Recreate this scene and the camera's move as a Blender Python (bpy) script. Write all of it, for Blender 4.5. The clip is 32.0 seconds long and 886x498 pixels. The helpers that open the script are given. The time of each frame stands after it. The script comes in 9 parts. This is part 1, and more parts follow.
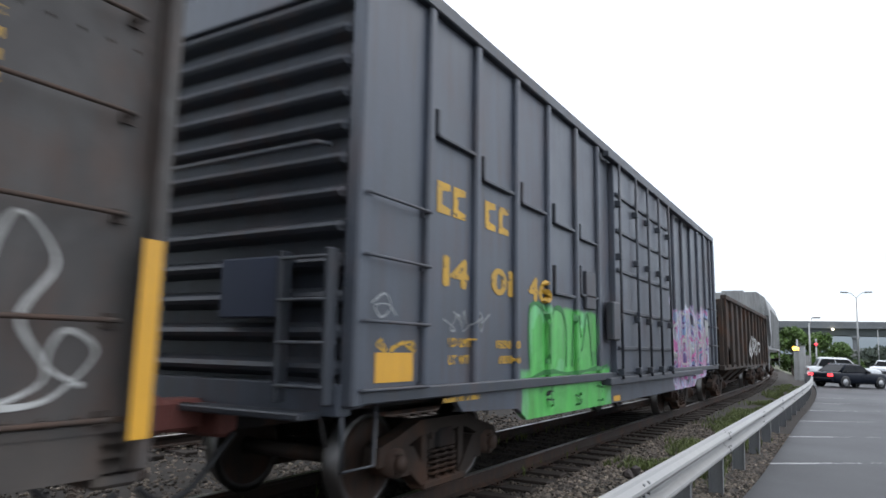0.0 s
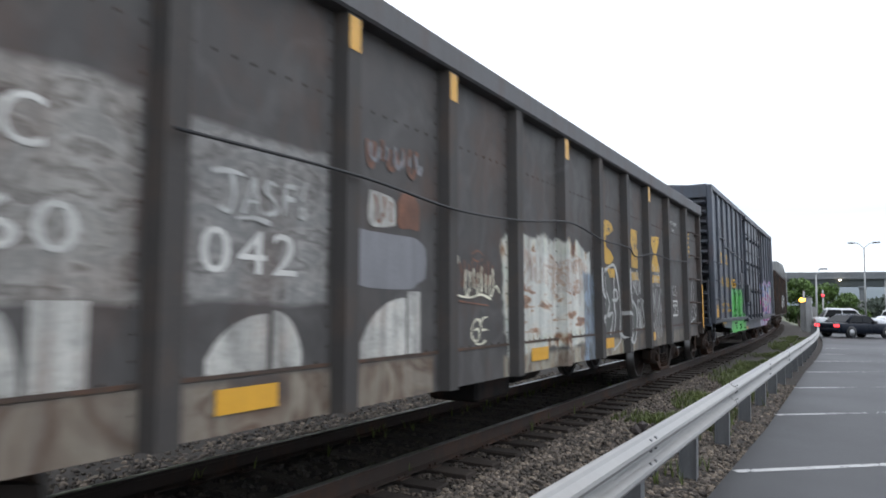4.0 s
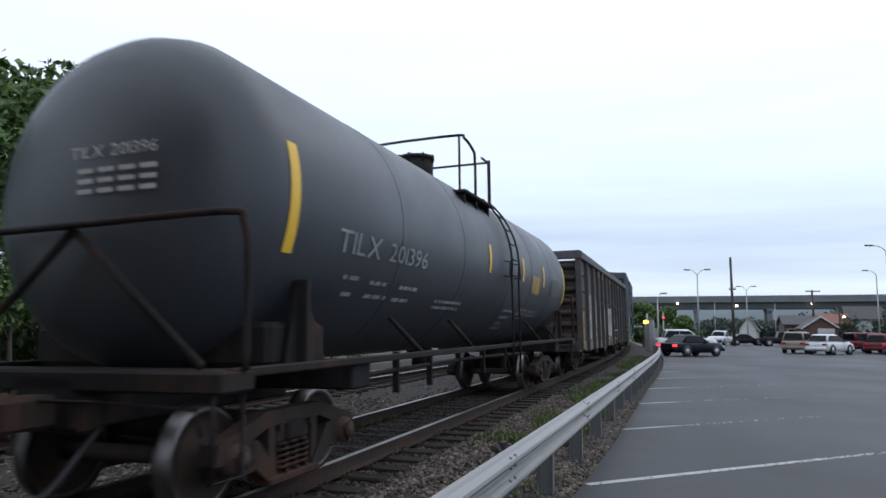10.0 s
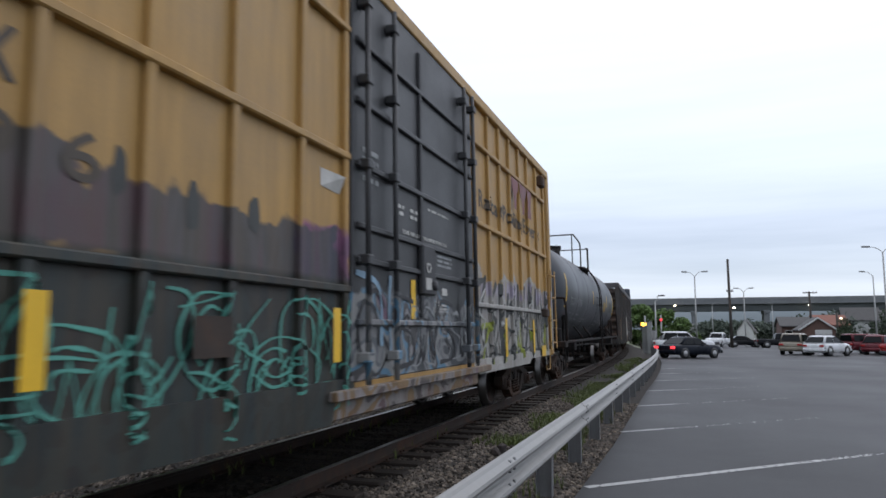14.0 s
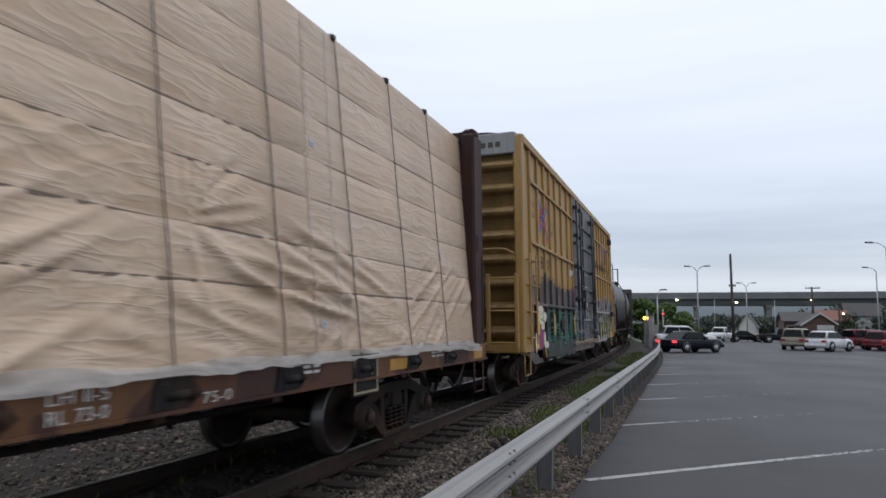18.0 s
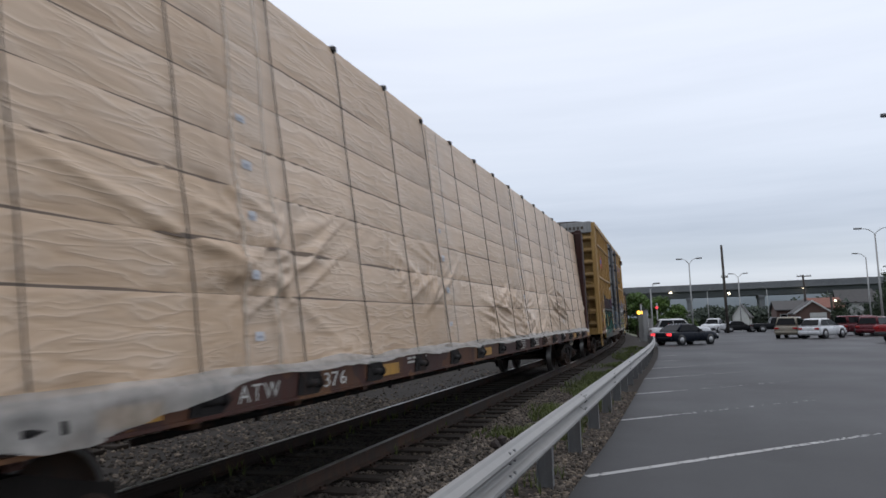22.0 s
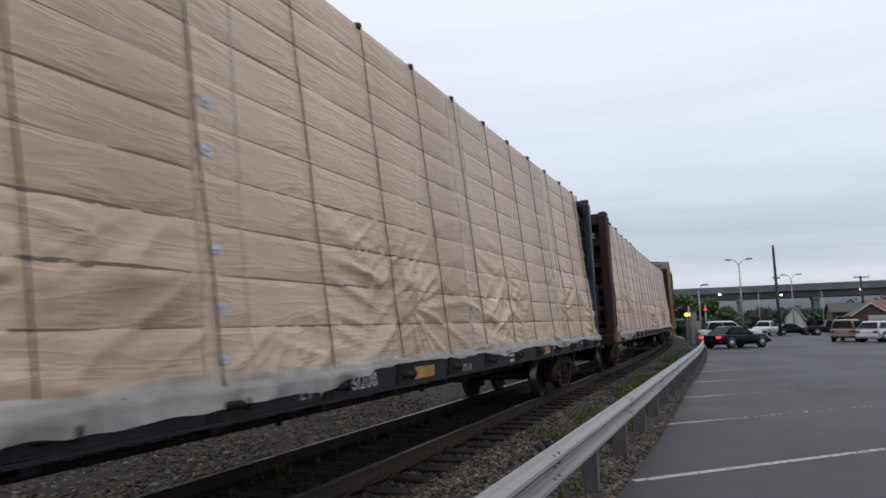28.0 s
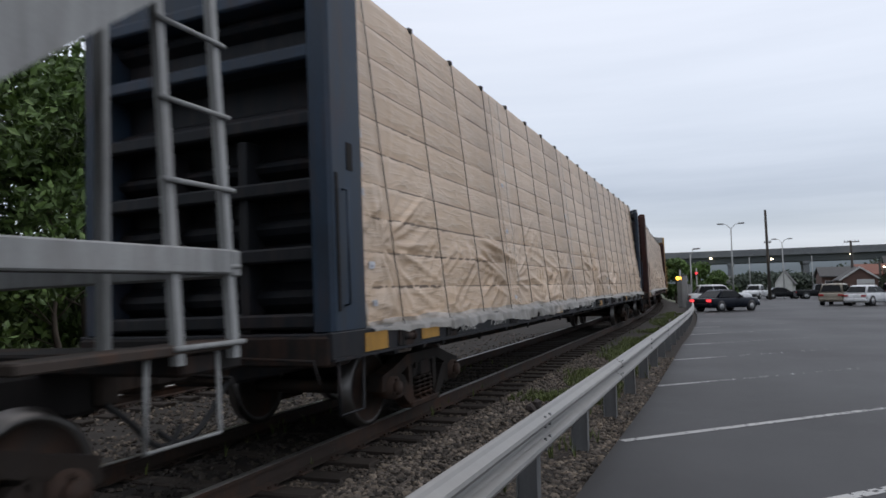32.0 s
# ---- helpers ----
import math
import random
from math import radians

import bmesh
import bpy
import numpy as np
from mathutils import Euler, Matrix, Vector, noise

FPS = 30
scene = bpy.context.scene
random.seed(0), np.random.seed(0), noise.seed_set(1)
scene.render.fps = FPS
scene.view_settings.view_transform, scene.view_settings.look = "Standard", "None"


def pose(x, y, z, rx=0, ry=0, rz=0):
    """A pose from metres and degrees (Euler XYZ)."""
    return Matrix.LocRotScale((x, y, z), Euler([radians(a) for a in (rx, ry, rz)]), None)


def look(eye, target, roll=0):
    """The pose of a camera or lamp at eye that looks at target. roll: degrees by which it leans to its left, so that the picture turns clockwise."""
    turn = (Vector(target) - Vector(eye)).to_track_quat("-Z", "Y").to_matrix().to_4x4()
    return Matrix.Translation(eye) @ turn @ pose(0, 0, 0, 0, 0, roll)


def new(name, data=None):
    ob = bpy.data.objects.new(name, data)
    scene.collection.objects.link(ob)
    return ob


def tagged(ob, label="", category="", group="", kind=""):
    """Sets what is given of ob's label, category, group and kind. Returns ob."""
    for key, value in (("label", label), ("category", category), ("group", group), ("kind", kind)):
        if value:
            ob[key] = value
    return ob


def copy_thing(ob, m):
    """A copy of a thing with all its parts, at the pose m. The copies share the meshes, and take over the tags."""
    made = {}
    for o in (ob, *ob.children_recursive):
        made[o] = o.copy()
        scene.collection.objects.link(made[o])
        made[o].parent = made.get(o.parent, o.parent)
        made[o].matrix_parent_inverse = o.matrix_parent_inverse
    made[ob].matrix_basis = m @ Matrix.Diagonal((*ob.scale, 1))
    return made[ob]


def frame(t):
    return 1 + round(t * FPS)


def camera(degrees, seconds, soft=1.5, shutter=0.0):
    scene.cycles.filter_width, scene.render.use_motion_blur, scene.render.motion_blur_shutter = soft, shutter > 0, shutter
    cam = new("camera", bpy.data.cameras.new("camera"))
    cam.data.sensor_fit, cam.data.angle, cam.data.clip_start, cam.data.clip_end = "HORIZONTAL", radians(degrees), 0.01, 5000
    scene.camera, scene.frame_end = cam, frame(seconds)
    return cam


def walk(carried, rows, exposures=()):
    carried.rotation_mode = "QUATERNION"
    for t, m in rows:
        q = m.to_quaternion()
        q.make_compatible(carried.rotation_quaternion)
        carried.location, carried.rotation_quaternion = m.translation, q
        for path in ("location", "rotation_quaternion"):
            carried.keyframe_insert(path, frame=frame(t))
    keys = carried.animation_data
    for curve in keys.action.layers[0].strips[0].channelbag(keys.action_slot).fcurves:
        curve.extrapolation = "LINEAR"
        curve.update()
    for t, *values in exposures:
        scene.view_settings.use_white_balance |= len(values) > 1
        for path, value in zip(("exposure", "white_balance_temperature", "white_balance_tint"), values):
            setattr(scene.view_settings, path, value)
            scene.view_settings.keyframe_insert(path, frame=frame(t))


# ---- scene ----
EXPOSURES = [(0, 0.75, 6500, 12), (4.5, 0.7, 6450, 12), (9, 0.18, 6050, 12), (14, 0.10, 6350, 14), (20, -0.19, 6500, 14), (27, -0.20, 6550, 14), (32, -0.22, 6550, 14)]

# The lens and the way of a hand-held camera beside a railway: seconds, place, turn about x, y, z
cam = camera(67.3, 32.0, soft=1.6, shutter=0.5)
PATH = [
    (0.0, -0.002, -0.001, 1.552, 98.16, -2.44, 30.88),
    (0.5, -0.001, -0.001, 1.565, 97.87, -1.62, 31.37),
    (1.0, 0.012, 0.007, 1.651, 97.80, -1.54, 31.73),
    (1.5, 0.012, 0.012, 1.613, 97.98, -0.70, 31.14),
    (2.0, -0.002, -0.001, 1.585, 98.15, 0.21, 30.46),
    (2.5, 0.004, 0.008, 1.568, 95.91, -0.56, 29.75),
    (3.0, 0.010, 0.032, 1.564, 94.17, -0.99, 30.16),
    (3.5, 0.032, 0.013, 1.580, 93.04, -0.80, 30.84),
    (4.0, -0.011, 0.026, 1.575, 94.58, -1.34, 31.51),
    (4.5, -0.004, 0.014, 1.565, 96.22, -1.15, 31.46),
    (6.5, -0.003, -0.001, 1.570, 96.53, -1.58, 25.28),
    (7.0, -0.003, -0.001, 1.569, 96.60, -1.68, 24.10),
    (7.5, 0.000, 0.000, 1.568, 96.57, -1.71, 22.50),
    (8.0, 0.002, 0.000, 1.570, 96.51, -1.37, 19.65),
    (8.5, -0.001, -0.003, 1.567, 96.80, -1.20, 18.31),
    (9.0, -0.001, 0.001, 1.567, 97.01, -1.48, 18.02),
    (9.5, -0.002, -0.002, 1.567, 97.09, -1.58, 19.82),
    (10.0, 0.001, -0.001, 1.569, 96.87, -0.81, 20.09),
    (10.5, -0.001, -0.000, 1.570, 96.77, -0.28, 20.15),
    (11.0, -0.001, -0.000, 1.569, 96.71, -0.30, 20.08),
    (11.5, -0.001, 0.001, 1.571, 96.66, -0.47, 19.76),
    (12.0, 0.001, -0.000, 1.570, 96.78, -0.36, 19.48),
    (12.5, 0.002, -0.000, 1.570, 96.87, -0.26, 19.38),
    (13.0, -0.001, -0.000, 1.569, 97.03, -0.11, 19.46),
    (13.5, -0.002, -0.000, 1.569, 97.12, -0.34, 19.68),
    (14.0, -0.003, -0.000, 1.569, 97.15, -0.52, 19.91),
    (14.5, 0.002, -0.001, 1.570, 97.25, -0.31, 20.23),
    (15.0, -0.002, -0.000, 1.568, 97.27, -0.14, 20.55),
    (15.5, -0.002, -0.000, 1.570, 97.28, -0.32, 20.71),
    (17.5, -0.002, -0.000, 1.566, 96.79, -2.17, 20.31),
    (18.0, 0.000, 0.000, 1.570, 96.49, -0.99, 20.07),
    (18.5, 0.000, 0.000, 1.570, 96.43, -0.30, 19.81),
    (19.0, -0.001, -0.000, 1.568, 96.48, 0.06, 19.50),
    (19.5, -0.001, -0.001, 1.570, 96.57, 0.27, 19.39),
    (20.0, 0.000, -0.000, 1.569, 96.64, 0.48, 19.40),
    (20.5, -0.000, -0.001, 1.568, 96.69, 0.68, 19.50),
    (21.0, -0.001, -0.001, 1.569, 96.68, 0.70, 19.55),
    (21.5, 0.002, -0.000, 1.570, 96.66, 0.90, 19.62),
    (22.0, 0.001, 0.001, 1.571, 96.67, 1.24, 19.66),
    (22.5, 0.003, -0.001, 1.572, 96.69, 1.45, 19.71),
    (23.0, 0.003, 0.000, 1.573, 96.74, 1.64, 19.90),
    (23.5, 0.000, 0.001, 1.573, 96.74, 1.58, 20.00),
    (24.0, 0.003, 0.001, 1.572, 96.74, 1.55, 20.07),
    (24.5, -0.001, 0.000, 1.571, 96.78, 1.47, 20.03),
    (26.5, -0.001, -0.000, 1.569, 96.68, 1.36, 21.61),
    (27.0, -0.001, 0.000, 1.570, 96.71, 1.11, 22.33),
    (27.5, 0.002, 0.000, 1.571, 96.79, 0.94, 22.92),
    (28.0, 0.001, -0.001, 1.567, 96.88, 1.04, 23.34),
    (28.5, -0.002, 0.000, 1.574, 96.88, 0.98, 23.48),
    (29.0, 0.001, 0.001, 1.572, 96.96, 0.80, 23.58),
    (29.5, -0.004, -0.001, 1.568, 96.96, -0.30, 23.37),
    (30.0, 0.000, -0.001, 1.568, 96.72, -0.45, 22.98),
    (30.5, -0.003, -0.001, 1.569, 96.35, -0.64, 22.48),
    (31.0, -0.002, 0.000, 1.568, 95.34, -0.30, 22.43),
    (31.5, -0.001, 0.000, 1.569, 94.28, 0.24, 22.61),
    (32.0, 0.000, 0.000, 1.572, 93.69, 0.88, 22.74),
]
walk(cam, [(t, pose(*row)) for t, *row in PATH], EXPOSURES)

# ---- world and light: an overcast sky, brightest overhead ----
world = bpy.data.worlds.new("overcast_sky")
scene.world = world
world.use_nodes = True
wt = world.node_tree
wt.nodes.clear()


def node(tree, kind, inputs=()):
    n = tree.nodes.new(kind)
    for slot, value in dict(inputs).items():
        if isinstance(value, bpy.types.NodeSocket):
            tree.links.new(value, n.inputs[slot])
        else:
            n.inputs[slot].default_value = value
    return n


def ramp(tree, fac, stops, mode="LINEAR"):
    n = node(tree, "ShaderNodeValToRGB", {0: fac})
    n.color_ramp.interpolation = mode
    el = n.color_ramp.elements
    while len(el) < len(stops):
        el.new(0.5)
    for e, (p, c) in zip(el, stops):
        e.position = p
        e.color = (*c, 1) if len(c) == 3 else c
    return n.outputs[0]


def grey(v):
    return (v, v, v)


def maths(tree, op, a, b=0.0):
    n = node(tree, "ShaderNodeMath", {0: a, 1: b})
    n.operation = op
    return n.outputs[0]


def mixed(tree, fac, a, b, blend="MIX"):
    n = node(tree, "ShaderNodeMix", {0: fac})
    n.data_type, n.blend_type = "RGBA", blend
    for slot, value in ((6, a), (7, b)):
        if isinstance(value, bpy.types.NodeSocket):
            tree.links.new(value, n.inputs[slot])
        else:
            n.inputs[slot].default_value = (*value, 1)
    return n.outputs[2]


sky_dir = node(wt, "ShaderNodeTexCoord").outputs["Generated"]
height = node(wt, "ShaderNodeSeparateXYZ", {0: sky_dir}).outputs[2]
bands = node(wt, "ShaderNodeMapping", {0: sky_dir, 3: (1.0, 1.0, 6.0)}).outputs[0]
cloud = node(wt, "ShaderNodeTexNoise", {"Vector": bands, "Scale": 1.2, "Detail": 4.0, "Roughness": 0.5}).outputs[0]
wisp = node(wt, "ShaderNodeTexNoise", {"Vector": node(wt, "ShaderNodeMapping", {0: sky_dir, 1: (3, 1, 0), 3: (1.0, 1.0, 14.0)}).outputs[0], "Scale": 1.6, "Detail": 5.0, "Roughness": 0.55}).outputs[0]
lift = maths(wt, "ADD", height, maths(wt, "MULTIPLY", maths(wt, "SUBTRACT", cloud, 0.5), 0.07))
dome = ramp(wt, lift, [(0.0, (0.42, 0.48, 0.55)), (0.03, (0.50, 0.57, 0.64)), (0.06, (0.59, 0.66, 0.74)), (0.08, (0.67, 0.74, 0.82)), (0.105, (0.53, 0.60, 0.68)), (0.14, (0.57, 0.64, 0.73)), (0.20, (0.72, 0.80, 0.89)), (0.30, (0.83, 0.91, 1.0)), (0.5, (0.96, 1.03, 1.12)), (1.0, (1.10, 1.16, 1.24))])
low_sky = ramp(wt, height, [(0.02, grey(0.8)), (0.12, grey(1.0)), (0.24, grey(0.35)), (0.5, grey(0.15))])
dome = mixed(wt, low_sky, dome, mixed(wt, 1.0, dome, ramp(wt, wisp, [(0.36, (0.86, 0.88, 0.90)), (0.62, grey(1.07))]), "MULTIPLY"))
clear = node(wt, "ShaderNodeTexSky")
clear.sky_type, clear.sun_disc, clear.sun_elevation, clear.sun_rotation = "NISHITA", False, radians(50), radians(37)
both = mixed(wt, 0.02, dome, clear.outputs[0])
back = node(wt, "ShaderNodeBackground", {0: both, 1: 1.0})
wt.links.new(back.outputs[0], node(wt, "ShaderNodeOutputWorld").inputs[0])

sun_data = bpy.data.lights.new("sun", "SUN")
sun_data.energy, sun_data.angle, sun_data.color = 0.3, radians(40), (1.0, 0.97, 0.93)
sun = new("sun", sun_data)
sun.matrix_world = look((30, 40, 60), (0, 0, 0))


# ---- materials ----
def surf(name, col, var=0.3, rough=0.6, metal=0.0, dirt=0.0, rust=0.0, scale=1.5, bump=0.15, fine=40.0, dark=(0.035, 0.032, 0.03), streak=True, layers=(), rusty=(0.13, 0.05, 0.02), random_tone=0.0, island=0.0, spec=0.5):
    m = bpy.data.materials.new(name)
    m.use_nodes = True
    t = m.node_tree
    bsdf = t.nodes["Principled BSDF"]
    at = node(t, "ShaderNodeTexCoord").outputs["Object"]
    big = node(t, "ShaderNodeTexNoise", {"Vector": at, "Scale": scale, "Detail": 6.0, "Roughness": 0.6}).outputs[0]
    small = node(t, "ShaderNodeTexNoise", {"Vector": at, "Scale": fine, "Detail": 4.0}).outputs[0]
    tone = maths(t, "ADD", maths(t, "MULTIPLY", big, 0.7), maths(t, "MULTIPLY", small, 0.3))
    c = ramp(t, tone, [(0.3, tuple(v * (1 - var) for v in col)), (0.7, tuple(min(1.0, v * (1 + var * 0.8)) for v in col))])
    if random_tone:
        pick = node(t, "ShaderNodeObjectInfo").outputs["Random"]
        c = mixed(t, 1.0, c, ramp(t, pick, [(0, grey(1 - random_tone)), (1, grey(1.0))]), "MULTIPLY")
    if island:
        pick = node(t, "ShaderNodeNewGeometry").outputs["Random Per Island"]
        c = mixed(t, 1.0, c, ramp(t, pick, [(0, grey(1 - island)), (0.6, grey(1.0)), (0.85, (1.25, 1.2, 1.1)), (1, (2.0, 1.95, 1.85) if island > 0.7 else (1.3, 1.25, 1.1))]), "MULTIPLY")
    run = node(t, "ShaderNodeMapping", {0: at, 3: (7.0, 7.0, 0.7) if streak else (1.3, 1.3, 1.3)}).outputs[0]
    flow = node(t, "ShaderNodeTexNoise", {"Vector": run, "Scale": 1.0, "Detail": 7.0, "Roughness": 0.65}).outputs[0]
    for layer in layers:
        c = layer(t, at, c, small)
    if dirt:
        c = mixed(t, maths(t, "MULTIPLY", ramp(t, flow, [(0.38, grey(0)), (0.72, grey(1))]), dirt), c, dark)
    if rust:
        spots = maths(t, "ADD", maths(t, "MULTIPLY", big, 0.6), maths(t, "MULTIPLY", flow, 0.4))
        c = mixed(t, maths(t, "MULTIPLY", ramp(t, spots, [(0.5, grey(0)), (0.62, grey(1))]), rust), c, rusty)
    t.links.new(c, bsdf.inputs["Base Color"])
    t.links.new(ramp(t, tone, [(0.25, grey(max(0.05, rough - 0.15))), (0.75, grey(min(1.0, rough + 0.15)))]), bsdf.inputs["Roughness"])
    bsdf.inputs["Metallic"].default_value = metal
    bsdf.inputs["Specular IOR Level"].default_value = spec
    if bump:
        b = node(t, "ShaderNodeBump", {"Strength": bump, "Distance": 0.02, "Height": tone})
        t.links.new(b.outputs[0], bsdf.inputs["Normal"])
    return m


def painted(y0, y1, z0, z1, cols, scale=2.0, warp=1.0, edge=0.3, amount=1.0, stretch=(1, 1, 1), mode="CONSTANT", detail=1.5):
    """A sprayed patch on a wagon's side, with an uneven edge and blots of several colours."""
    def layer(t, at, c, small):
        xyz = node(t, "ShaderNodeSeparateXYZ", {0: at})
        y, z, x = xyz.outputs[1], xyz.outputs[2], xyz.outputs[0]
        rag = node(t, "ShaderNodeTexNoise", {"Vector": at, "Scale": 1.6, "Detail": 4.0}).outputs[0]
        m = maths(t, "MINIMUM", maths(t, "MINIMUM", maths(t, "SUBTRACT", y, y0), maths(t, "SUBTRACT", y1, y)), maths(t, "MINIMUM", maths(t, "SUBTRACT", z, z0), maths(t, "SUBTRACT", z1, z)))
        m = maths(t, "ADD", m, maths(t, "MULTIPLY", maths(t, "SUBTRACT", rag, 0.5), edge * 2))
        near = ramp(t, x, [(0.5, grey(0)), (0.52, grey(1))])
        m = maths(t, "MULTIPLY", ramp(t, maths(t, "MULTIPLY", m, 12.0), [(0.0, grey(0)), (0.6, grey(1))]), near)
        pat = node(t, "ShaderNodeTexNoise", {"Vector": node(t, "ShaderNodeMapping", {0: at, 3: stretch}).outputs[0], "Scale": scale, "Detail": detail, "Distortion": warp}).outputs[0]
        n = len(cols)
        col = ramp(t, pat, [(0.30 + 0.40 * i / n, k) for i, k in enumerate(cols)], mode)
        return mixed(t, maths(t, "MULTIPLY", m, amount), c, col)
    return layer


def chipped(amount, scale=9.0, under=(0.05, 0.046, 0.043)):
    """Old paint flaked off in small sharp patches."""
    def layer(t, at, c, small):
        flake = node(t, "ShaderNodeTexNoise", {"Vector": node(t, "ShaderNodeMapping", {0: at, 3: (1, 1.0, 1.5)}).outputs[0], "Scale": scale, "Detail": 5.0, "Roughness": 0.65, "Distortion": 0.6}).outputs[0]
        return mixed(t, ramp(t, flake, [(0.70 - amount, grey(0)), (0.715 - amount, grey(0.95))]), c, under)
    return layer


def plain(name, col, rough=0.5, metal=0.0, glow=0.0):
    m = bpy.data.materials.new(name)
    m.use_nodes = True
    b = m.node_tree.nodes["Principled BSDF"]
    b.inputs["Base Color"].default_value = (*col, 1)
    b.inputs["Roughness"].default_value, b.inputs["Metallic"].default_value = rough, metal
    if glow:
        b.inputs["Emission Color"].default_value = (*col, 1)
        b.inputs["Emission Strength"].default_value = glow
    return m


def glass(name, col=(0.02, 0.025, 0.03)):
    return plain(name, col, 0.08)


